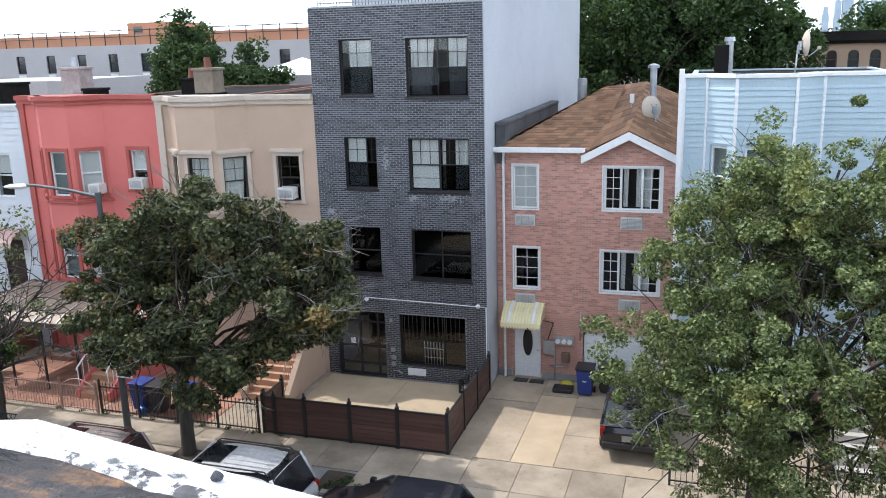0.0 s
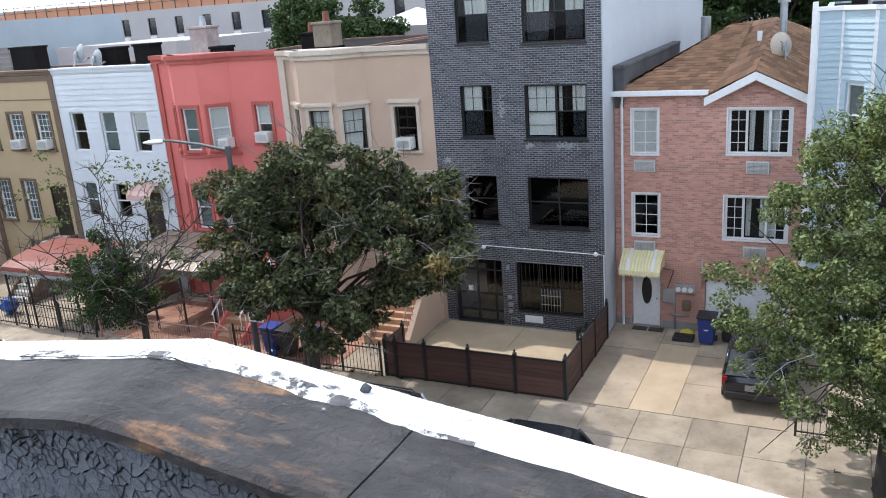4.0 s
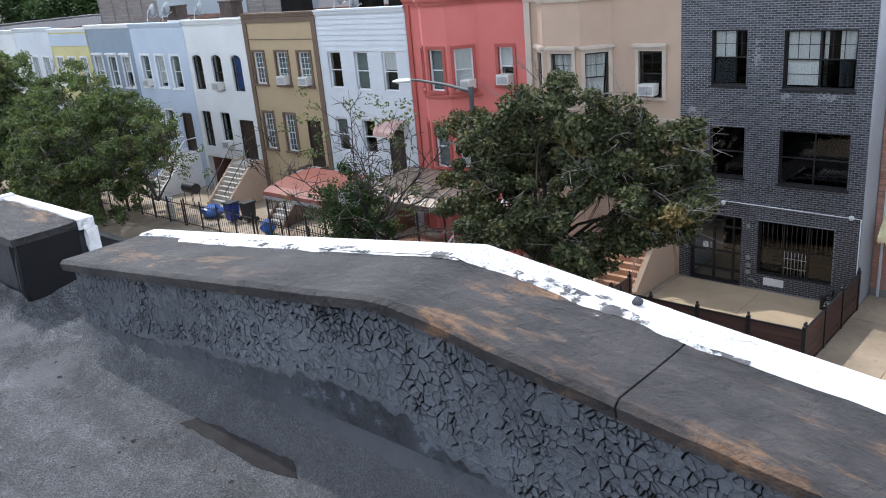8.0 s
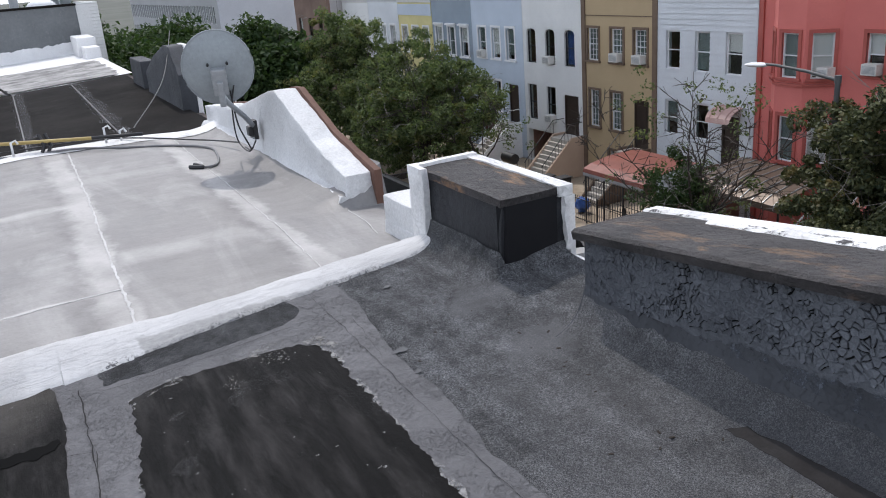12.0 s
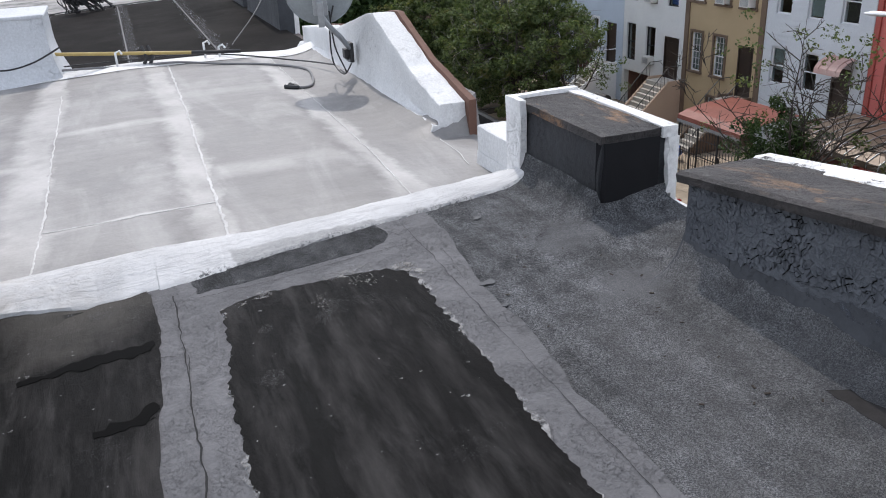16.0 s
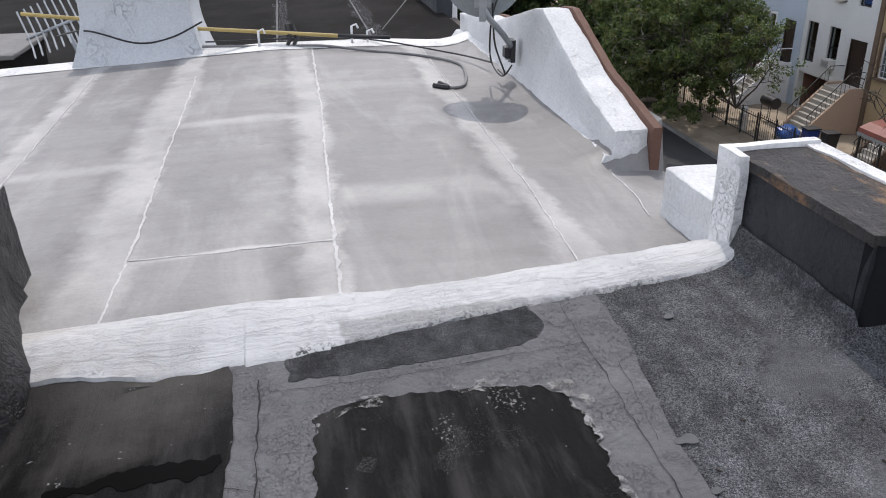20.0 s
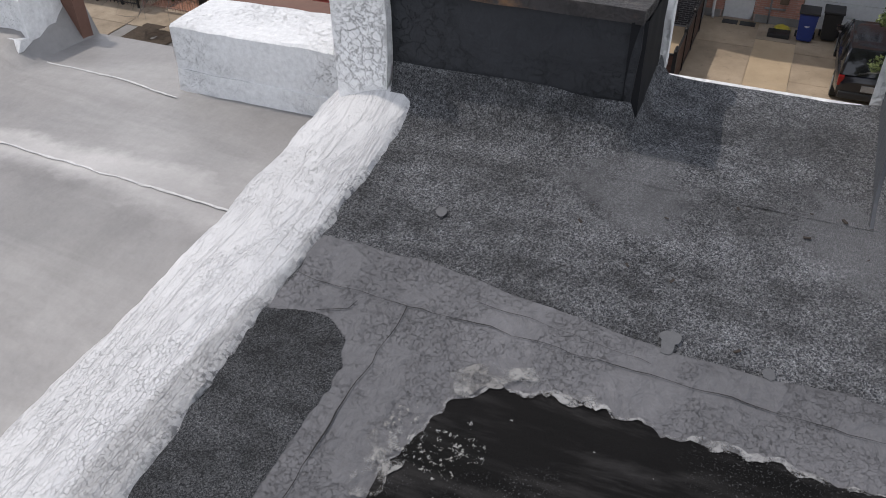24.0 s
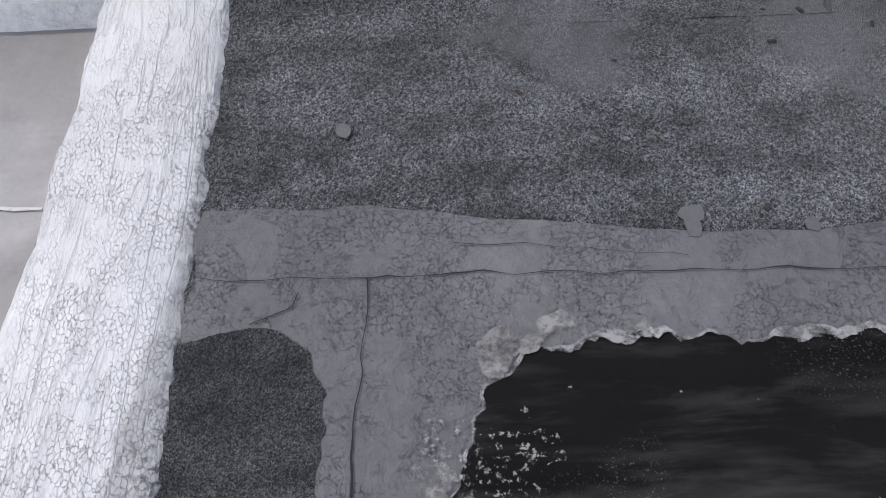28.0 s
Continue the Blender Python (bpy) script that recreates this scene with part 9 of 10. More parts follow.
wheelie(-3.38, 25.3, BIN_BLUE, "blue wheeled recycling bin with a dark lid", BIN_BLACK, mark=True)
wheelie(-2.7, 25.6, BIN_BLACK, "dark grey wheeled bin beside a garage door")
wheelie(-17.0, 20.75, BIN_BLUE, "blue wheeled bin behind a railing")
wheelie(-16.3, 20.7, BIN_BLACK, "dark wheeled bin behind a railing")
wheelie(-15.4, 20.75, BIN_BLACK, "dark wheeled bin with a blue lid behind a railing", BIN_BLUE)
wheelie(-33.9, 21.4, BIN_BLUE, "blue wheeled bin in a yard", BIN_BLACK)
wheelie(-33.1, 21.8, BIN_BLACK, "dark wheeled bin in a yard")
wheelie(-25.0, 20.6, BIN_BLACK, "dark wheeled bin behind a railing")


def lump(name, x, y, z, sx, sy, sz, mat, label, cat, seed=1):
    bm = bmesh.new()
    bmesh.ops.create_icosphere(bm, subdivisions=3, radius=1.0)
    for v in bm.verts:
        d = 1 + 0.35 * noise.fractal(v.co * 1.6 + Vector((seed, 0, 0)), 1, 2, 3)
        v.co = Vector((x + v.co.x * sx * d, y + v.co.y * sy * d, max(z, z + sz + v.co.z * sz * d)))
    for f in bm.faces:
        f.smooth = True
    return solid(name, bm, mat, label, cat)


BLUETARP = plain("blue_plastic", (0.03, 0.10, 0.34), 0.35)
lump("rubbish_bag", -30.4, 20.9, 0, 0.35, 0.35, 0.35, BLUETARP, "knotted blue rubbish bag by a railing", "rubbish bag", 2)
lump("tarpaulin", -35.6, 21.4, 0, 0.6, 0.5, 0.3, BLUETARP, "crumpled blue tarpaulin in a yard", "tarpaulin", 5)
lump("rubbish_bag", -4.05, 25.75, 0, 0.22, 0.2, 0.1, plain("yellow_bag", (0.5, 0.42, 0.05), 0.4), "yellow bag on the ground by a wall", "bag", 7)
lump("rubbish_bag", -16.75, 20.35, 0, 0.15, 0.13, 0.15, BLUETARP, "small blue bag behind a railing", "bag", 9)
solid("black_tray", boxes((-4.45, -3.8, 25.15, 25.6, 0, 0.14), bevel=0.03), BIN_BLACK, "flat black plastic tray on the drive", "tray")
for x in (-5.9, -5.35):
    solid("door_mat", boxes((x, x + 0.48, 25.78, 26.1, 0.003, 0.02), bevel=0.005), BIN_BLACK, "dark rubber doormat before a white door", "doormat", "doormats")
o = thing("barbecue", "black kettle barbecue on legs in a yard", "barbecue", at=T(-38.6, 22.2, 0))
part("hood", tubes(([(-0.5, 0, 0.95), (0.5, 0, 0.95)], 0.28), sides=14), BIN_BLACK, o)
for sx in (-0.4, 0.4):
    for sy in (-0.2, 0.2):
        part("leg", tubes(([(sx, sy, 0), (sx, sy, 0.8)], 0.018)), BLACK, o)
o = thing("planter_urn", "white garden urn on a gate post", "urn", at=T(-37.3, 20.1, 0))
part("pedestal", boxes((-0.15, 0.15, -0.15, 0.15, 0, 0.8), bevel=0.02), STEP_GREY, o)
part("bowl", tubes(([(0, 0, 0.8), (0, 0, 0.86), (0, 0, 0.95), (0, 0, 1.12)], [0.08, 0.06, 0.16, 0.2]), sides=14), WHITE, o)


# ---- parked vehicles ----
def car(m, paint, label, kind="suv", L=4.7, W=1.84, H=1.75, rails=True, name="car"):
    """A parked car along x, its nose at +x, wheels on the ground at z = 0."""
    o = thing(name, label, "car", "parked cars", at=m)
    hw = W / 2
    belt = 0.98 if kind == "suv" else 0.92
    sills = 0.32
    # lower body as a loft of sections along x: (x, half width, bottom, shoulder)
    sec = [(-L / 2, hw * 0.80, 0.45, belt - 0.16), (-L / 2 + 0.06, hw * 0.92, 0.36, belt - 0.04), (-L / 2 + 0.5, hw, sills, belt), (0.0, hw, sills, belt), (L / 2 - 1.35, hw, sills, belt),
           (L / 2 - 1.15, hw * 0.99, sills, belt), (L / 2 - 0.45, hw * 0.95, sills + 0.02, belt - 0.10), (L / 2 - 0.1, hw * 0.84, 0.38, belt - 0.28), (L / 2, hw * 0.70, 0.45, belt - 0.42)]
    bm = bmesh.new()
    prev = None
    for x, w, b, t in sec:
        ring = [(-w * 0.92, b), (-w, b + 0.14), (-w, t - 0.12), (-w * 0.93, t - 0.02), (-w * 0.55, t + 0.015), (0, t + 0.03), (w * 0.55, t + 0.015), (w * 0.93, t - 0.02), (w, t - 0.12), (w, b + 0.14), (w * 0.92, b)]
        cur = [bm.verts.new((x, y, z)) for y, z in ring]
        if prev:
            for k in range(len(ring)):
                j = (k + 1) % len(ring)
                bm.faces.new((prev[k], prev[j], cur[j], cur[k])).smooth = True
        else:
            bm.faces.new(cur)
        prev = cur
    bm.faces.new(prev)
    part("body", bm, paint, o)
    # cabin: glass band and roof
    rear = -L / 2 + (0.10 if kind == "suv" else 0.55)
    g = [(rear, hw * 0.88, belt - 0.02, belt - 0.01), (rear + 0.33, hw * 0.80, belt, H - 0.10), (rear + 0.8, hw * 0.78, belt, H - 0.05), (L / 2 - 2.15, hw * 0.78, belt, H - 0.06), (L / 2 - 1.2, hw * 0.88, belt, belt + 0.01)]
    bm = bmesh.new()
    prev = None
    for x, w, b, t in g:
        cur = [bm.verts.new(q) for q in ((x, -hw * 0.93, b), (x, -w, t), (x, 0, t + 0.02), (x, w, t), (x, hw * 0.93, b))]
        if prev:
            for k in range(4):
                bm.faces.new((prev[k], prev[k + 1], cur[k + 1], cur[k]))
        prev = cur
    part("glasshouse", bm, CARGLASS, o, "dark tinted car windows")
    r0, r1 = rear + 0.30, L / 2 - 2.02
    bm = bmesh.new()
    prev = None
    n = 8
    for i in range(n + 1):
        x = r0 + (r1 - r0) * i / n
        up = H - 0.03 - 0.10 * (2 * i / n - 1) ** 4
        cur = [bm.verts.new((x, y * hw, z)) for y, z in ((-0.86, up - 0.13), (-0.80, up - 0.04), (-0.6, up), (0, up + 0.025), (0.6, up), (0.80, up - 0.04), (0.86, up - 0.13))]
        if prev:
            for k in range(6):
                bm.faces.new((prev[k], prev[k + 1], cur[k + 1], cur[k])).smooth = True
        prev = cur
    part("roof_panel", bm, paint, o)
    for sy in (-1, 1):
        for x in (rear + 0.95, rear + 1.85, L / 2 - 2.05):
            if x < r1 + 0.1:
                part("pillar", tubes(([(x, sy * hw * 0.945, belt - 0.02), (x, sy * hw * 0.83, H - 0.12)], 0.035), sides=6), paint, o)
        part("pillar", tubes(([(L / 2 - 1.22, sy * hw * 0.9, belt), (r1, sy * hw * 0.8, H - 0.10)], 0.03), sides=6), paint, o)
        part("pillar", tubes(([(rear + 0.02, sy * hw * 0.9, belt), (rear + 0.34, sy * hw * 0.8, H - 0.10)], 0.045), sides=6), paint, o)
        part("tail_lamp", boxes((-L / 2 + 0.03, -L / 2 + 0.20, sy * hw * 0.86 - 0.075, sy * hw * 0.86 + 0.075, belt - 0.30, belt - 0.03), bevel=0.035), LAMPRED, o)
        part("headlamp", boxes((L / 2 - 0.28, L / 2 - 0.06, sy * hw * 0.70 - 0.13, sy * hw * 0.70 + 0.13, belt - 0.34, belt - 0.2), bevel=0.03), CHROME, o)
        part("mirror", boxes((L / 2 - 1.45, L / 2 - 1.3, sy * (hw + 0.08) - 0.08, sy * (hw + 0.08) + 0.08, belt, belt + 0.14), bevel=0.03), paint, o)
        part("door_handle", boxes((-0.35, -0.17, sy * hw * 1.0 - 0.02, sy * hw * 1.0 + 0.02, belt - 0.16, belt - 0.13)), CHROME if rails else paint, o)
        if rails:
            part("roof_rail", tubes(([(r0 + 0.15, sy * hw * 0.70, H - 0.06), (r0 + 0.25, sy * hw * 0.70, H + 0.03), (r1 - 0.25, sy * hw * 0.70, H + 0.03), (r1 - 0.12, sy * hw * 0.70, H - 0.06)], 0.02)), BIN_BLACK, o)
        for x in (-L / 2 + 0.9, L / 2 - 0.9):
            wl = part("wheel", tubes(([(x, sy * (hw - 0.21), 0.34), (x, sy * (hw + 0.01), 0.34)], 0.34), sides=22), RUBBER, o)
            part("rim", tubes(([(x, sy * (hw + 0.005), 0.34), (x, sy * (hw + 0.02), 0.34)], 0.21), sides=18), GALV, wl)
    if rails:
        part("sunroof", boxes((r1 - 0.85, r1 - 0.2, -0.42, 0.42, H - 0.02, H + 0.005)), DARKGLASS, o)
        for i in range(5):
            part("roof_rib", boxes((r0 + 0.2, r1 - 0.95, -0.4 + i * 0.2 - 0.012, -0.4 + i * 0.2 + 0.012, H - 0.02, H + 0.008)), paint, o)
    part("rear_plate", boxes((-L / 2 - 0.02, -L / 2 + 0.02, -0.26, 0.26, belt - 0.36, belt - 0.2)), GALV, o, "pale blank plate")
    part("bumper", boxes((-L / 2 - 0.06, -L / 2 + 0.15, -hw * 0.85, hw * 0.85, 0.38, 0.56), bevel=0.04), BIN_BLACK if kind == "suv" else paint, o)
    return o


CARGLASS = plain("car_glass", (0.012, 0.013, 0.015), 0.05, spec=0.7)
SILVERPAINT = surface("silver_car_paint", (0.56, 0.555, 0.55), (0.51, 0.505, 0.50), rough=0.32, metal=0.25, big=1, bump=0.0)
BROWNPAINT = surface("brown_grey_car_paint", (0.36, 0.315, 0.285), (0.32, 0.28, 0.25), rough=0.32, metal=0.3, big=1, bump=0.0)
BLACKPAINT = surface("black_car_paint", (0.010, 0.011, 0.016), (0.014, 0.015, 0.02), rough=0.15, big=1, bump=0.0, spec=0.7)
G0 = -0.16
car(T(-11.2, 15.95, G0, 180), SILVERPAINT, "silver sport utility car with roof rails parked at the kerb", L=4.85, H=1.80)
car(T(-15.75, 15.95, G0, 180), BROWNPAINT, "brown-grey sport utility car with roof rails parked at the kerb", L=4.7, H=1.75)
car(T(-6.5, 16.0, G0, 180), BLACKPAINT, "black saloon car parked at the kerb", "saloon", L=4.6, H=1.45, rails=False)
car(T(-1.55, 23.2, 0.0, 90), BLACKPAINT, "black compact sport utility car parked in a drive", L=4.4, W=1.82, H=1.68, rails=False)
car(T(-26.5, 15.95, G0, 180), SILVERPAINT, "silver saloon car parked at the kerb", "saloon", L=4.6, H=1.45, rails=False)
car(T(-9.0, 8.0, G0, 0), surface("white_car_paint", (0.7, 0.7, 0.7), (0.66, 0.66, 0.66), rough=0.3, big=1, bump=0.0), "white saloon car parked at the near kerb", "saloon", L=4.6, H=1.45, rails=False)


# ---- things on the near roofs ----
# tar-coated chimney at the party line
bm = boxes((-5.75, -5.30, -2.85, -2.05, 9.0, 10.18))
bmesh.ops.subdivide_edges(bm, edges=bm.edges[:], cuts=12, use_grid_fill=True)
for v in bm.verts:
    flare = max(0.0, 9.55 - v.co.z)
    v.co.x += (0.35 * flare if v.co.x > -5.5 else -0.35 * flare)
    v.co.y += (0.10 * flare + 0.5 * max(0.0, 9.33 - v.co.z) if v.co.y > -2.3 else -0.2 * flare)
    v.co += 0.035 * Vector((noise.noise(v.co * 4), noise.noise(v.co * 4 + Vector((7, 0, 0))), 0.3 * noise.noise(v.co * 4 + Vector((0, 7, 0)))))
for f in bm.faces:
    f.smooth = True
THICKTAR = coat_material("thick_black_tar", (0.007, 0.007, 0.008), (0.017, 0.017, 0.019), (0.004, 0.004, 0.004), crack=5.0, rough=0.4, width=0.06, depth=0.03)
ch = thing("tarred_chimney", "lumpy chimney coated in thick black tar at the party line", "chimney", at=T(0, 0, 0))
part("chimney_shaft", bm, THICKTAR, ch)
bm = bmesh.new()
old = None
for i in range(37):
    x = -6.1 + 0.045 * i
    r = 0.27 * math.exp(-((x + 5.12) / 0.48) ** 2) + 0.03
    row = []
    for j in range(11):
        u = j / 10
        row.append(bm.verts.new((x, -2.08 + r * (1 - u) ** 1.5 + 0.014 * noise.noise((x * 9, u * 6, 3)), 9.24 + 0.52 * u if j else 9.0)))
    if old:
        for j in range(10):
            bm.faces.new((old[j], old[j + 1], row[j + 1], row[j])).smooth = True
    old = row
part("tar_skirt", bm, THICKTAR, ch, "thick tar run down over the end of the kerb")
bm = boxes((-5.77, -5.27, -2.88, -2.04, 10.15, 10.24))
bmesh.ops.subdivide_edges(bm, edges=bm.edges[:], cuts=6, use_grid_fill=True)
for v in bm.verts:
    v.co += 0.022 * Vector((noise.noise(v.co * 7), noise.noise(v.co * 7 + Vector((7, 0, 0))), noise.noise(v.co * 5)))
part("cap", bm, STUBTAR, ch, "lumpy tarred top")
part("strap", boxes((-5.27, -5.235, -2.12, -1.99, 9.97, 10.02), (-5.60, -5.24, -2.02, -1.99, 9.94, 9.995), bevel=0.008), STUBTAR, ch, "tar-smeared metal strap")
for z0, z1, y0_ in ((9.92, 9.62, -2.04), (9.72, 9.40, -2.01), (9.52, 9.24, -1.98)):
    part("tar_fold", tubes(([(-5.32, y0_, z0), (-5.27, y0_ + 0.015, (z0 + z1) / 2), (-5.24, y0_ + 0.06, z1)], [0.012, 0.024, 0.016]), sides=6), bpy.data.materials["thick_black_tar"], ch)
for y, z in ((-2.4, 10.1), (-2.2, 9.95)):
    part("tar_fold", tubes(([(-5.30, y, z), (-5.27, y + 0.02, z - 0.2), (-5.25, y + 0.06, z - 0.45)], [0.03, 0.022, 0.012]), sides=6), bpy.data.materials["thick_black_tar"], ch)

# white bulkhead on the silver roof's far edge
GREYWRAP = coat_material("pale_grey_wrap", (0.52, 0.54, 0.57), (0.60, 0.62, 0.65), (0.4, 0.41, 0.43), crack=4.0, rough=0.6, width=0.02, seam=0.2)
bm = boxes((-12.6, -11.55, -2.86, -1.74, 8.9, 10.02))
bmesh.ops.subdivide_edges(bm, edges=bm.edges[:], cuts=14, use_grid_fill=True)
for v in bm.verts:
    flare = max(0.0, 9.75 - v.co.z) ** 1.5
    s = Vector((v.co.x + 12.07, v.co.y + 2.23, 0))
    if s.length > 1e-6:
        v.co += s.normalized() * flare * 0.5
    v.co += 0.012 * Vector((noise.noise(v.co * 3), noise.noise(v.co * 3 + Vector((7, 0, 0))), 0))
for f in bm.faces:
    f.smooth = True
bk = thing("bulkhead", "low chimney stack wrapped in smooth pale grey roofing", "bulkhead", at=T(0, 0, 0))
part("wrap", bm, GREYWRAP, bk)
part("seam", boxes((-11.565, -11.535, -2.52, -2.50, 9.75, 9.98)), GREYWRAP, bk)
part("cap_sheet", boxes((-12.62, -11.53, -2.88, -1.72, 10.0, 10.04), bevel=0.015), GREYWRAP, bk)
CABLE = plain("black_cable", (0.018, 0.018, 0.02), 0.5)
CABLEG = plain("grey_cable", (0.16, 0.16, 0.165), 0.55)


def cable(pts, r, mat, label, name="cable", n=8):
    """A smooth cable through the points."""
    P = [Vector(p) for p in pts]
    out = []
    for i in range(len(P) - 1):
        p0, p1, p2, p3 = P[max(i - 1, 0)], P[i], P[i + 1], P[min(i + 2, len(P) - 1)]
        for k in range(n):
            t = k / n
            out.append(0.5 * ((2 * p1) + (p2 - p0) * t + (2 * p0 - 5 * p1 + 4 * p2 - p3) * t * t + (3 * p1 - p0 - 3 * p2 + p3) * t ** 3))
    out.append(P[-1])
    return solid(name, tubes(([tuple(p) for p in out], r), sides=6), mat, label, "cable", "roof cables")


def on(x, y, h=0.015):
    return (x, y, zn(x, y) + h)


cable([(-12.3, -3.3, 9.45), (-11.50, -2.80, 9.62), (-11.36, -2.3, 9.50), (-11.36, -1.95, 9.54), (-11.45, -1.62, 9.68)], 0.010, CABLE, "black cable slung across a pale bulkhead")
cable([on(-11.45, -1.65, 0.1), on(-11.5, -1.3, 0.06), on(-11.55, -0.9), on(-11.35, -0.4, 0.04), on(-11.1, 0.06), on(-10.8, 0.6), on(-10.4, 0.92), on(-9.9, 0.9), on(-9.45, 0.80), on(-9.30, 0.68), on(-9.35, 0.56)], 0.014, CABLEG, "grey cable looping over the silver roof")
cable([on(-9.37, 0.50, 0.02), on(-9.33, 0.55, 0.02), on(-9.30, 0.62, 0.02), on(-9.42, 0.56, 0.03)], 0.022, CABLE, "black taped cable end on the silver roof", "cable_end")
cable([on(-12.0, -3.0, 0.12), on(-11.75, -1.2, 0.07), on(-11.6, 0.0, 0.06), on(-10.8, 0.9, 0.05), on(-9.9, 1.15, 0.08)], 0.009, CABLE, "thin black cable along the roof edge")
cable([(-9.0, 0.98, 10.15), (-9.3, 1.0, 9.9), (-9.5, 1.05, 9.55), (-9.2, 1.08, 9.46), (-8.95, 1.1, 9.6)], 0.008, CABLE, "thin black cable hanging below a dish")
cable([(-9.05, 0.95, 10.1), (-9.15, 1.0, 9.75), (-9.1, 1.08, 9.5), (-9.5, 1.12, 9.45)], 0.008, CABLE, "thin black cable hanging below a dish")
cable([(-11.6, 0.3, 9.5), (-14.5, 1.2, 9.75), (-17.8, 2.0, 10.3)], 0.007, CABLE, "taut thin cable between roofs")
# yellow fallen mast with clamps
o = thing("fallen_mast", "yellow antenna mast lying along the roof's edge", "mast", at=T(0, 0, 0))
part("pole", tubes(([(-12.2, -3.6, 9.72), (-11.75, -1.66, 9.56), (-11.45, -0.2, 9.48)], 0.021), sides=10), surface("yellow_painted_pole", (0.48, 0.36, 0.13), (0.38, 0.28, 0.10), (0.2, 0.11, 0.05), rough=0.5, big=3), o)
part("dark_tip", tubes(([(-11.45, -0.2, 9.48), (-11.33, 0.36, 9.46)], 0.022), sides=8), BLACK, o)
for y in (-0.75, -0.68):
    part("clamp", tubes(([(-11.62, y, 9.58), (-11.52, y + 0.04, 9.45), (-11.48, y, 9.40)], 0.022), sides=6), BLACK, o)
for y, h in ((-0.05, 0.18), (0.12, 0.12), (-1.05, 0.16)):
    part("hook", tubes(([(-11.42, y, 9.40), (-11.44, y, 9.40 + h), (-11.44, y + 0.05, 9.42 + h), (-11.42, y + 0.07, 9.38 + h)], 0.013), sides=6), WHITE, o)
# low hatch on the dark roof
o = thing("roof_hatch", "low dark roof hatch with a grey weathered lid", "roof hatch", at=T(0, 0, 0))
part("curb", boxes((-14.3, -12.75, -5.4, -3.98, 8.7, 9.13), bevel=0.02), ROOFTAR, o)
part("lid", boxes((-14.35, -12.7, -5.45, -3.93, 9.13, 9.19), bevel=0.02), surface("weathered_hatch_lid", (0.20, 0.195, 0.19), (0.14, 0.137, 0.135), (0.08, 0.08, 0.08), rough=0.8, big=1.5), o, "weathered grey lid")
# grid antenna lying on its face
o = thing("grid_antenna", "grey grid antenna leaning by a bulkhead", "antenna", at=pose(-12.75, -3.3, 9.45, 20, 18, 20))
for i in range(11):
    y = -0.42 + i * 0.084
    part("rod", tubes(([(-0.55, y, 0.16), (-0.25, y, 0.05), (0.1, y, 0.01), (0.45, y, 0.06)], 0.011), sides=6), GALV, o)
part("spine", tubes(([(-0.1, -0.45, 0.03), (-0.1, 0.45, 0.03)], 0.02), sides=8), GALV, o)
part("mast", tubes(([(-0.1, 0, 0.0), (0.25, 0.0, -0.35)], 0.03), sides=8), GALV, o)
# the large dish by the white parapet
d = dish_thing(pose(-9.02, 0.86, 10.285, -16, 0, 256), 0.355, "large grey satellite dish on a bent mast by a parapet")
o = thing("dish_mast", "bent galvanised tube mast bolted to a white parapet", "mast", at=T(0, 0, 0))
part("tube", tubes(([(-8.98, 0.80, 10.24), (-9.0, 0.84, 10.10), (-9.05, 0.92, 9.98), (-9.2, 1.08, 9.82), (-9.38, 1.22, 9.66)], 0.027), sides=10), GALV, o)
part("foot", boxes((-9.46, -9.32, 1.19, 1.235, 9.54, 9.74), (-9.44, -9.34, 1.14, 1.20, 9.58, 9.68), bevel=0.012), BLACK, o, "dark bolted foot plate")
for x, z in ((-9.44, 9.56), (-9.34, 9.56), (-9.44, 9.72), (-9.34, 9.72)):
    part("bolt", tubes(([(x, 1.17, z), (x, 1.20, z)], 0.012), sides=6), GALV, o)
# the dark roof beyond and its house
zd = 9.0
dark_roof = solid("roof_dark", sheet(-23.5, -11.76, -8.0, 1.7, 50, 60, lambda x, y: zd + 0.06 * y, 0.012, 3.0), ROOFTAR, "dark tarred roof with grey seams", "roof", kind="structure")
for y in (-2.6, -0.9, 0.4):
    part("seam", patch([(-23.3, y - 0.06), (-11.9, y - 0.05), (-11.9, y + 0.16), (-23.3, y + 0.20)], lambda x, y: zd + 0.06 * y, 0.024, 0.10, 0.05, 3.0, thick=0.0, seed=y), SCUFF, dark_roof)
    part("seam_line", boxes((-23.3, -11.9, y - 0.012, y + 0.012, zd + 0.06 * y + 0.016, zd + 0.06 * y + 0.03)), COAT, dark_roof)
part("worn_band", patch([(-23.4, -7.5), (-23.6, 1.6), (-29.2, 1.6), (-29.2, -7.5)], lambda x, y: zd + 0.06 * y, 0.030, 0.12, 0.08, 2.5), surface("patchy_grey_white_coat", (0.40, 0.39, 0.38), (0.10, 0.10, 0.10), (0.06, 0.06, 0.06), rough=0.8, big=1.6, stain=0.9), dark_roof, "band of patchy worn silver paint")
p2 = solid("parapet_dark", rough_block([(-19.0, 9.5), (-17.9, 9.85), (-16.5, 10.13), (-16.0, 10.13), (-15.45, 9.68)], 1.60, 1.85, 8.95), TARWALL, "peaked dark tarred parapet", "parapet", kind="structure")
part("white_edge", rough_block([(-19.0, 9.51), (-17.9, 9.86), (-16.5, 10.14), (-16.0, 10.14), (-15.45, 9.69)], 1.855, 1.93, 8.9, amp=0.003), WHITEPLAIN, p2, "white outer edge")
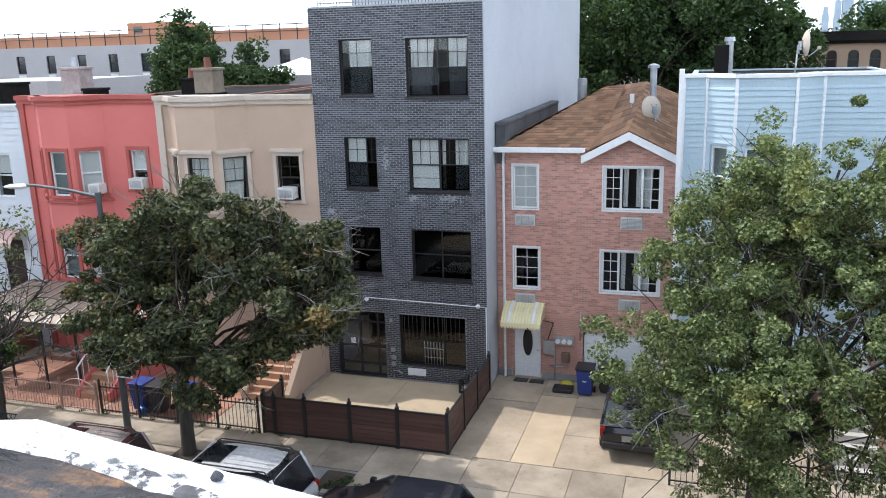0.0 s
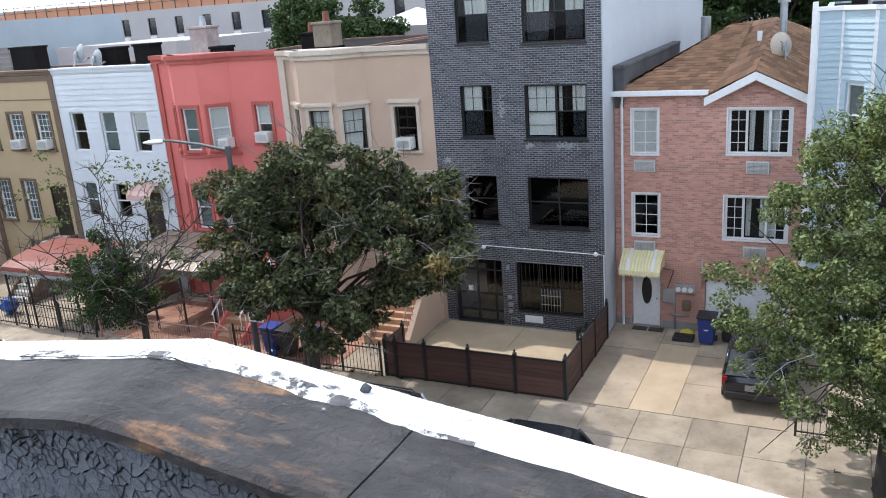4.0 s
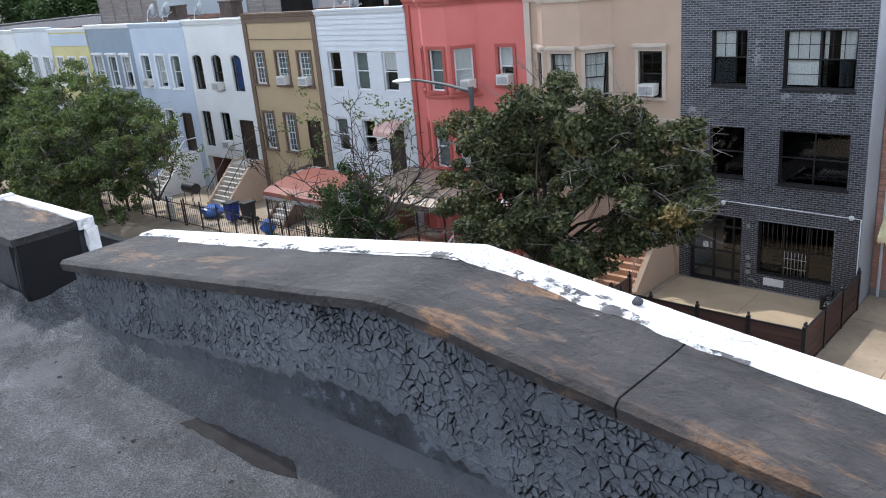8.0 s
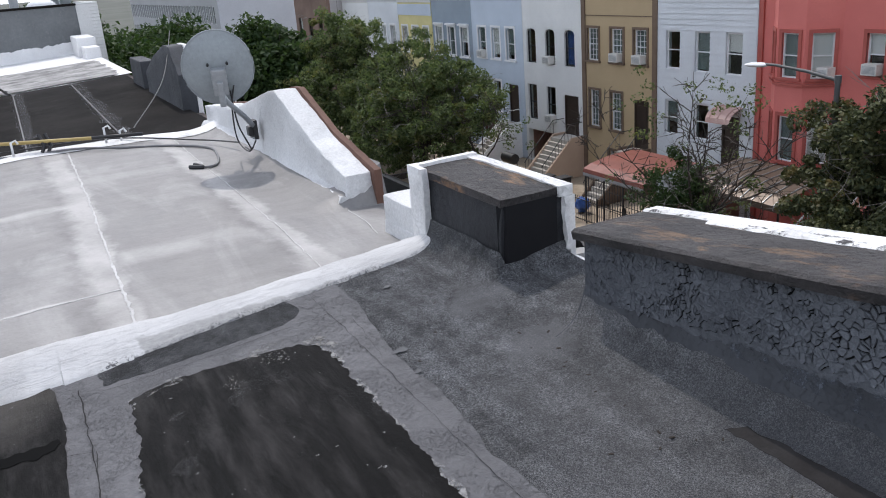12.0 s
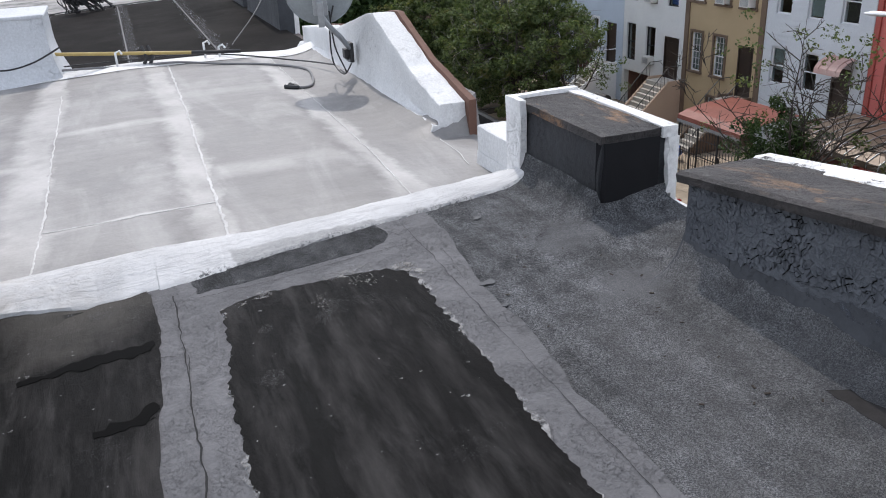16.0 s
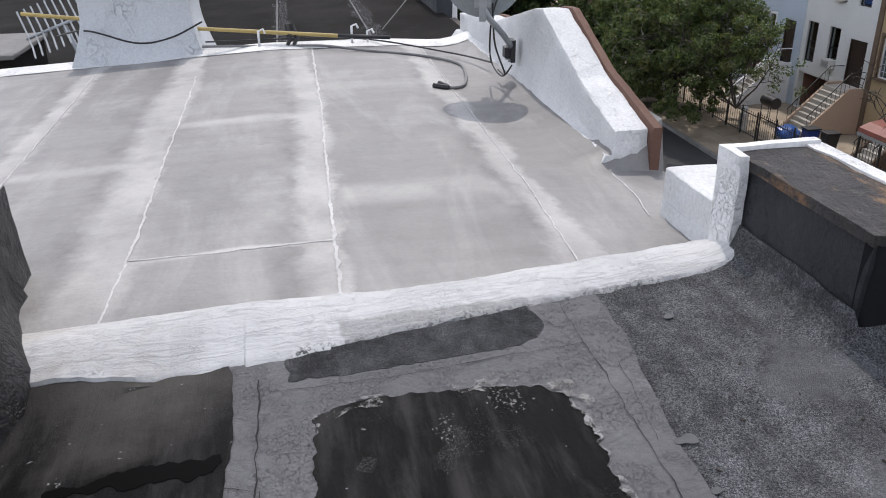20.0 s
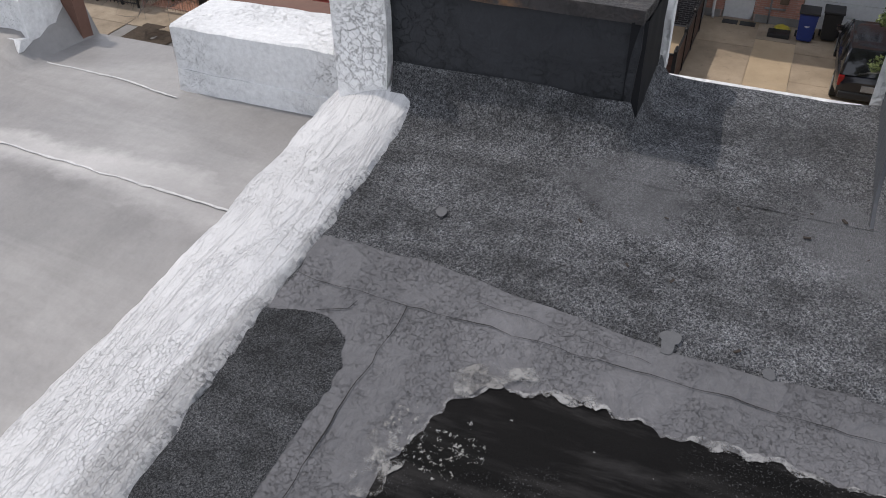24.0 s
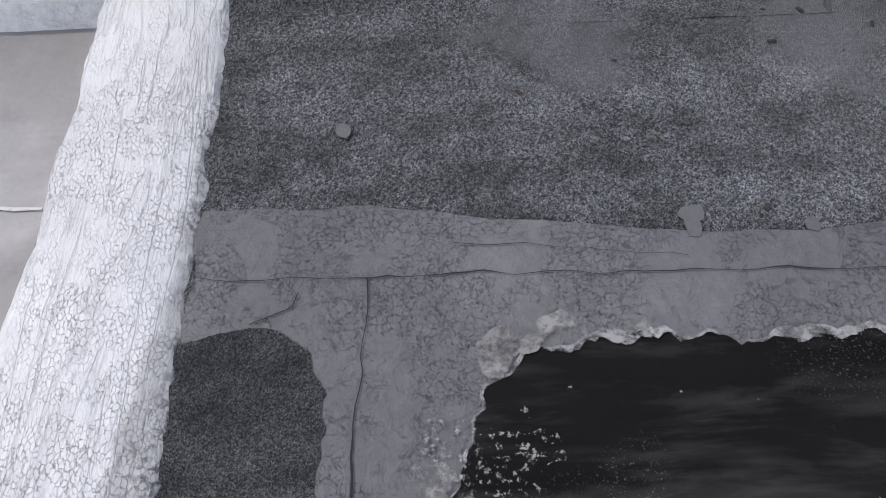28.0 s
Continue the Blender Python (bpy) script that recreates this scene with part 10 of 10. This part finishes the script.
solid("parapet_dark_stub", boxes((-21.2, -19.6, 1.6, 1.9, 8.95, 9.66), bevel=0.03), TARWALL, "stub of dark tarred parapet", "parapet", kind="structure")
solid("wall_dark_house", boxes((-29.0, -12.12, 1.6, 1.9, 0, 9.02), (-29.0, -11.78, -8.3, -8.0, 0, 8.4)), OURBRICK, "brown brick street wall", "wall", kind="structure")
# bright band and the taller grey house
solid("roof_white_band", sheet(-34.2, -23.5, -8.0, 1.9, 24, 40, lambda x, y: zd + 0.06 * y, 0.004), WHITEPLAIN, "roof strip in bright white paint", "roof", kind="structure")
solid("wall_white_band_house", boxes((-34.2, -29.02, 1.6, 1.9, 0, 9.05), (-34.2, -29.02, -8.3, -8.0, 0, 8.5)), OURBRICK, "brick street wall under a white roof", "wall", kind="structure")
solid("parapet_end_white", boxes((-34.0, -31.6, 1.35, 1.95, 9.0, 9.72), (-31.59, -30.4, 1.45, 1.93, 9.0, 9.45), bevel=0.03), WHITEPLAIN, "stepped white-painted parapet end", "parapet", kind="structure")
gh = thing("grey_house", "house one storey up with a stained dark grey side wall", "house", at=T(0, 0, 0))
part("side_wall", boxes((-34.5, -34.2, -9.0, 1.75, 0, 10.72)), surface("stained_grey_wall", (0.17, 0.18, 0.185), (0.12, 0.127, 0.132), (0.24, 0.245, 0.25), rough=0.85, big=0.6, small=12, stain=0.5), gh, "stained dark grey side wall")
part("base_coat", patch([(-9.0, 8.4), (1.7, 9.0), (1.7, 9.52), (0.2, 9.42), (-1.5, 9.30), (-4.0, 9.1), (-9.0, 8.8)], lambda x, y: 0.0, 0.0, 0.10, 0.05, 3.0, thick=0.012), WHITEPLAIN, gh, "white paint smeared up the wall's foot", Matrix(((0, 0, 1, -34.185), (1, 0, 0, 0), (0, 1, 0, 0), (0, 0, 0, 1))))
part("wall_coping", boxes((-34.56, -34.16, -9.0, 1.78, 10.72, 10.80), bevel=0.02), ROOFTAR, gh, "dark tarred coping")
part("front_wall", wall_mesh(6.3, 10.8, [(0.25, 0.55, 9.5, 10.1), (2.3, 3.2, 7.8, 9.5), (4.4, 5.3, 7.8, 9.5)], 0.3), SIDE_WHITE, gh, at=T(-34.2, 2.5, 0, 180))
part("side_siding", clapboards(0, 0.73, 8.6, 10.8, [], 0, 0.12, 0.03), SIDE_WHITE, gh, "cream clapboards round the corner", T(-34.21, 1.76, 0, 90))
part("siding_wall", boxes((-34.5, -34.22, 1.76, 2.5, 0, 10.8)), SIDE_WHITE, gh)
part("flat_roof", boxes((-41.0, -34.5, -9.0, 2.2, 10.3, 10.45)), ROOFTAR, gh)
o = thing("roof_dome", "small white dome skylight on a roof", "skylight", at=T(-36.0, 0.75, 10.45))
bm = bmesh.new()
bmesh.ops.create_uvsphere(bm, u_segments=20, v_segments=10, radius=0.5, matrix=Matrix.Diagonal((1, 1, 0.42, 1)))
bmesh.ops.delete(bm, geom=[v for v in bm.verts if v.co.z < -0.01], context="VERTS")
part("dome", bm, WHITE, o, at=T(0, 0, 0.35))
part("dome_curb", boxes((-0.52, 0.52, -0.52, 0.52, 0, 0.36), bevel=0.02), GALV, o)
o = thing("roof_vent", "thick grey vent pipe standing on a roof", "vent", at=T(-36.0, -0.15, 10.44))
part("pipe", tubes(([(0, 0, 0), (0, 0, 1.6)], 0.16), sides=14), GALV, o)
part("pipe_collar", tubes(([(0, 0, 0.0), (0, 0, 0.25)], [0.26, 0.18]), sides=14), GALV, o)
o = dish_thing(pose(-37.0, 1.5, 11.15, 10, 0, 250), 0.45, "grey satellite dish on a far flat roof")
part("mast", tubes(([(0, 0.1, -0.1), (0, 0.12, -0.75)], 0.025)), GALV, o)
o = thing("cable_bundle", "tangle of looped black cables hung on a far roof", "cables", at=T(-23.0, -1.75, 8.85))
rc = random.Random(31)
for i in range(44):
    w, hgt, y0 = rc.uniform(0.15, 0.7), rc.uniform(0.45, 1.0), rc.uniform(-0.5, 0.25)
    pts = [(rc.uniform(-0.1, 0.1), y0 + w * (0.5 - 0.5 * math.cos(a * 0.6)) + rc.gauss(0, 0.03), 0.95 - hgt * math.sin(a * 0.3) + rc.gauss(0, 0.03)) for a in range(11)]
    part("loop", tubes((pts, 0.015), sides=5), CABLE, o)
part("wrap", tubes(([(0, -0.45, 0.9), (0, 0.3, 0.95)], 0.09), sides=8), CABLE, o)
cw = thing("low_wall", "short white-painted stub wall on a far roof", "wall stub", at=T(0, 0, 0))
part("stub", boxes((-29.6, -29.2, -2.7, -1.25, 8.7, 10.0), bevel=0.03), WHITEPLAIN, cw)

# ---- distance ----
def far_block(name, x0, x1, y0, y1, top, mat, label, rows=(), wmat=None, face="y", cat="building", roof=None, wins=True):
    """A far building with rows of recessed windows: (z0, z1, first, step, width)."""
    o = thing(name, label, cat, "far buildings", at=T(0, 0, 0))
    holes = []
    for z0, z1, a, st, w in rows:
        x = a
        while x + w < (x1 if face == "y" else y1) - 0.4:
            holes.append((x, x + w, z0, z1))
            x += st
    if face == "y":
        part("front_wall", wall_mesh(x1 - x0, top, holes, 0.35, x0=x0), mat, o, at=T(0, y0, 0))
    else:
        part("front_wall", boxes((x0, x1, y0, y0 + 0.35, 0, top)), mat, o)
    part("body", boxes((x0 + 0.01, x1 - 0.01, y0 + 0.9, y1, 0, top - 0.05)), mat, o)
    part("return_wall", boxes((x0, x0 + 0.35, y0 + 0.352, y0 + 0.9, 0, top)), mat, o)
    part("return_wall", boxes((x1 - 0.35, x1, y0 + 0.352, y0 + 0.9, 0, top)), mat, o)
    part("top_slab", boxes((x0 + 0.3, x1 - 0.3, y0 + 0.352, y0 + 0.9, top - 0.3, top - 0.05)), mat, o)
    groups = {}
    for a, b, c, d in holes:
        key = (round(b - a, 3), round(d - c, 3))
        if key not in groups:
            w, hh = key
            groups[key] = (mesh_of(frame_bars(w, hh, 0.07, 0.08, (w * 0.5,) if w > 1.3 else (), (hh * 0.5,), 0.14), "window", wmat or BLACK), mesh_of(boxes((0.02, w - 0.02, 0.2, 0.21, 0.02, hh - 0.02)), "pane", DARKGLASS))
        fr = shared("window", groups[key][0], o, T(a, y0, c))
        shared("pane", groups[key][1], fr, T(0, 0, 0))
    return o


ap = far_block("apartment_block", -108.0, -36.0, 80.0, 95.0, 12.3, APTGREY, "long pale grey brick apartment block behind the row", [(9.35, 11.35, -107.6, 4.3, 1.25), (6.2, 8.2, -107.6, 4.3, 1.25), (3.1, 5.1, -107.6, 4.3, 1.25)])
me = mesh_of(boxes((0, 0.9, -0.15, 0.05, 0, 0.55)), "window_unit", ACPLASTIC)
for i in range(16):
    shared("window_unit", me, ap, T(-107.4 + i * 4.3, 80, 8.65))
    shared("window_unit", me, ap, T(-107.4 + i * 4.3, 80, 5.5))
part("parapet", boxes((-104, -40, 80.9, 81.3, 12.3, 13.5)), ORANGE, ap, "orange brick parapet")
part("stair_house", boxes((-63.9, -58.6, 83, 91, 12.3, 14.75)), ORANGE, ap, "orange brick stair house on the roof")
part("stair_window", boxes((-63.1, -61.9, 82.96, 82.99, 12.8, 14.3)), DARKGLASS, ap)
part("brick_corner", boxes((-112.2, -108.05, 79.8, 95, 0, 13.0)), ORANGE, ap)
part("railing", tubes(([(-107, 80.3, 13.9), (-37, 80.3, 13.9)], 0.05), ([(-107, 80.3, 13.2), (-37, 80.3, 13.2)], 0.04)), BLACK, ap)
me = mesh_of(tubes(([(0, 0, 0), (0, 0, 1.7)], 0.06), sides=5), "railing_post", BLACK)
for i in range(36):
    shared("railing_post", me, ap, T(-107 + i * 2, 80.3, 12.3))
far_block("workshop", -80.0, -61.4, 45.0, 60.0, 12.0, surface("blue_grey_render", (0.34, 0.39, 0.43), (0.29, 0.335, 0.37), rough=0.8, big=0.15), "plain blue-grey building behind the row")
far_block("workshop", -59.0, -46.0, 50.0, 62.0, 9.5, APTGREY, "low grey building behind the row")
far_block("apartment_block", -36.0, -18.0, 84.0, 96.0, 12.0, surface("pale_brick_wall", (0.36, 0.33, 0.31), (0.30, 0.28, 0.265), rough=0.9, big=0.4, small=5), "pale brick block behind the row")
o = thing("shed", "white tent roof in a back garden", "shed", at=T(-26.5, 52, 0))
bm = bmesh.new()
vs = [bm.verts.new(q) for q in ((-3, -2, 9.6), (3.4, -2, 9.6), (3.4, 2, 9.6), (-3, 2, 9.6), (0.2, 0, 10.7))]
for a, b in ((0, 1), (1, 2), (2, 3), (3, 0)):
    bm.faces.new((vs[a], vs[b], vs[4]))
part("canopy", bm, WHITE, o)
part("wall", boxes((-3, 3.4, -2, 2, 0, 9.58)), APTGREY, o)
bb = far_block("tenement", 6.9, 60.0, 68.0, 82.0, 10.75, surface("tan_brick", (0.30, 0.215, 0.155), (0.25, 0.18, 0.13), rough=0.9, big=0.4), "tan brick tenement with arched windows behind the gardens", [(8.75, 10.1, 8.15, 1.45, 0.75), (4.6, 6.4, 8.15, 1.45, 0.75)], BLACK)
arch_fill(bb, [(8.15 + 1.45 * i, 8.90 + 1.45 * i, 8.75, 10.1) for i in range(12)], 68.0, bpy.data.materials["tan_brick"], 0.34)
part("cornice", boxes((6.7, 60.2, 67.5, 68.4, 10.78, 11.45), (6.8, 60.2, 67.75, 67.99, 10.55, 10.78)), ROOFTAR, bb, "heavy dark cornice")
# modern block with ribbon windows
mb = far_block("school_block", -165.0, -98.0, 21.5, 32.0, 9.6, surface("pale_concrete", (0.38, 0.39, 0.40), (0.33, 0.34, 0.35), rough=0.8, big=0.1), "long pale modern block with bands of windows", [(6.6, 8.6, -164, 1.9, 1.5), (3.2, 5.2, -164, 1.9, 1.5)], WHITE)
part("end_wall", boxes((-98.0, -97.7, 21.5, 32, 0, 9.7)), WALLGREY, mb, "plain white end wall")
for i, (x, y, w, h, m_) in enumerate(((-260, 60, 40, 14, APTGREY), (-300, 130, 60, 11, APTGREY), (-220, 160, 40, 16, APTGREY), (-130, 130, 30, 15, ORANGE), (60, 160, 40, 12, ORANGE))):
    far_block("distant_block", x, x + w, y, y + 20, h, m_, "plain distant building on the skyline", [(h - 4, h - 2, x + 2, 5, 2.0), (h - 8, h - 6, x + 2, 5, 2.0)])
# the haze of distance is put into the towers' pale blue-grey colour
HAZE = surface("haze_tinted_tower", (0.42, 0.50, 0.58), (0.36, 0.43, 0.51), rough=0.6, big=0.01, small=0.05)
r = random.Random(77)
for i, (az, hh, w) in enumerate(((-31.6, 60, 22), (-30.9, 52, 16), (-26.8, 44, 20), (-26.2, 44, 20), (-22.5, 40, 26), (-6.0, 40, 24), (6.6, 80, 16), (7.25, 118, 14), (7.8, 132, 24), (8.6, 118, 18), (9.2, 106, 20), (9.8, 96, 18), (12.1, 120, 12), (12.4, 180, 5))):
    a = radians(az)
    x, y = 2300 * math.sin(a), 2300 * math.cos(a)
    o = thing("tower", "hazy distant tower on the skyline", "tower", "skyline towers", at=T(x, y, 0))
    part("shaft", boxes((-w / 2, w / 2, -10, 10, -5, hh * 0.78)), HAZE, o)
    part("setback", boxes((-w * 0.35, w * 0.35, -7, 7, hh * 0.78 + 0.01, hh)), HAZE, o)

# trees behind and beside the rows
tree(-31.0, 46, (-30.8, 46, 8.9), (3.5, 3.4, 4.55), 4.0, 0.3, LEAF_FAR, "tall garden tree behind the roofs", 260, 90, 0.15, 0.7, 41, lumps=11, point=0.4, rag=0.5)
tree(-26.5, 46, (-26.5, 46, 8.4), (2.1, 2.2, 3.2), 4.0, 0.25, LEAF_FAR, "garden tree behind the roofs", 170, 90, 0.15, 0.7, 42, lumps=9)
tree(-4.5, 52, (-3.5, 52, 10.5), (6.5, 5.0, 6.2), 4.5, 0.35, LEAF_FAR, "large dense garden tree behind the houses", 420, 100, 0.17, 0.95, 43, lumps=13)
tree(2.0, 54, (1.0, 54, 9.8), (5.0, 5.0, 5.2), 4.5, 0.35, LEAF_FAR, "large dense garden tree behind the houses", 380, 100, 0.17, 0.95, 44, lumps=13)
tree(-9.5, 56, (-9.5, 56, 10.5), (5.5, 4.5, 6.0), 4.5, 0.35, LEAF_FAR, "large dense garden tree behind the houses", 300, 90, 0.18, 0.95, 45, lumps=12)
tree(20, 110, (20, 110, 9.5), (9, 7, 5.5), 4.0, 0.4, LEAF_FAR, "distant round tree behind a tenement", 220, 80, 0.28, 1.4, 46, lumps=10)
for i, (x, y, rx, top) in enumerate(((-66, 6.5, 6, 7.6), (-78, 9.5, 7, 7.4), (-90, 13, 8, 7.0), (-84, 2.5, 5, 9.6), (-57, 14.5, 5, 8.0), (-58, 9.5, 4.5, 8.3), (-60, 3.8, 3.4, 9.9), (-104, 15, 8, 6.2), (-120, 5, 9, 9.0))):
    tree(x, y, (x, y, top * 0.55), (rx, rx * 0.7, top * 0.48), 2.2, 0.28, LEAF_FAR, "dark green street tree down the street", 260, 70, 0.22, 1.1, 60 + i, lumps=10)
for i, (x, y) in enumerate(((-190, 90), (-215, 70), (-170, 110), (-240, 100), (-150, 140), (-95, 150))):
    tree(x, y, (x, y, 7), (14, 8, 7), 3.0, 0.4, LEAF_FAR, "distant clump of trees", 160, 60, 0.5, 2.2, 80 + i, lumps=9)


# bare branches of the half-dead small tree
def bare_crown(x, y, z, n, reach, up, seed, label):
    r = random.Random(seed)
    o = thing("bare_branches", label, "tree", "trees", at=T(x, y, 0))
    for i in range(n):
        d = Vector((r.gauss(0, 0.9), r.gauss(0, 0.5), 1.0)).normalized()
        p = Vector((0, 0, z))
        bm = bmesh.new()
        pts = [p.copy()]
        L = reach * r.uniform(0.7, 1.1)
        for k in range(6):
            d = (d + Vector((r.gauss(0, 0.22), r.gauss(0, 0.2), r.gauss(0.02 * up, 0.18)))).normalized()
            p = p + d * L / 6
            pts.append(p.copy())
        rr = r.uniform(0.035, 0.06)
        tube(bm, [tuple(q) for q in pts], [rr * (1 - k / 6.5) for k in range(7)], 6, False)
        for q in range(14):
            k = r.randrange(2, 6)
            s = pts[k].lerp(pts[k + 1] if k < 6 else pts[k], r.random())
            e = (d * 0.5 + Vector((r.gauss(0, 0.8), r.gauss(0, 0.6), r.gauss(0.2, 0.6)))).normalized()
            l2 = r.uniform(0.4, 1.1)
            mid = s + e * l2 * 0.5 + Vector((r.gauss(0, 0.06), r.gauss(0, 0.06), 0.05))
            end = s + e * l2
            tube(bm, [tuple(s), tuple(mid), tuple(end)], [0.017, 0.013, 0.008], 4, False)
            for _ in range(3):
                e2 = (e + Vector((r.gauss(0, 0.7), r.gauss(0, 0.7), r.gauss(0, 0.6)))).normalized()
                b0 = mid.lerp(end, r.random())
                tube(bm, [tuple(b0), tuple(b0 + e2 * 0.35)], [0.010, 0.006], 4, False)
        part("branch", bm, BARK, o)
    cen = [(r.uniform(-reach, reach) * 0.8, r.uniform(-1, 1), z + r.uniform(1.2, reach * 0.9)) for _ in range(40)]
    v, f = leaf_cloud(cen, [0.30] * len(cen), 34, 0.07, seed)
    c = new("sparse_leaves", fast_mesh("sparse_leaves", v, f, LEAF_OLIVE))
    c.parent = o
    tagged(c, "few remaining leaves", kind="stuff")
    return o


bare_crown(-21.2, 18.85, 1.5, 13, 6.0, 1.0, 5, "nearly bare crooked branches with a few leaves")
bare_crown(-35.5, 18.6, 1.6, 6, 4.6, 1.0, 9, "nearly bare crooked branches with a few leaves")


# ---- single bricks, last ----
for wall, cells, y, mat, seed in BRICK_JOBS:
    v, f = brick_mesh([(0, 0, 0.192)], 0.0, seed=seed)
    me = bpy.data.meshes.new("brick")
    me.from_pydata(v, [], f)
    me.materials.append(mat)
    for x, z, w in cells:
        ob = new("brick", me)
        ob.parent = wall
        ob.matrix_basis = Matrix.Translation((x, -0.002, z)) @ Matrix.Diagonal((w / 0.192, 1, 1, 1))
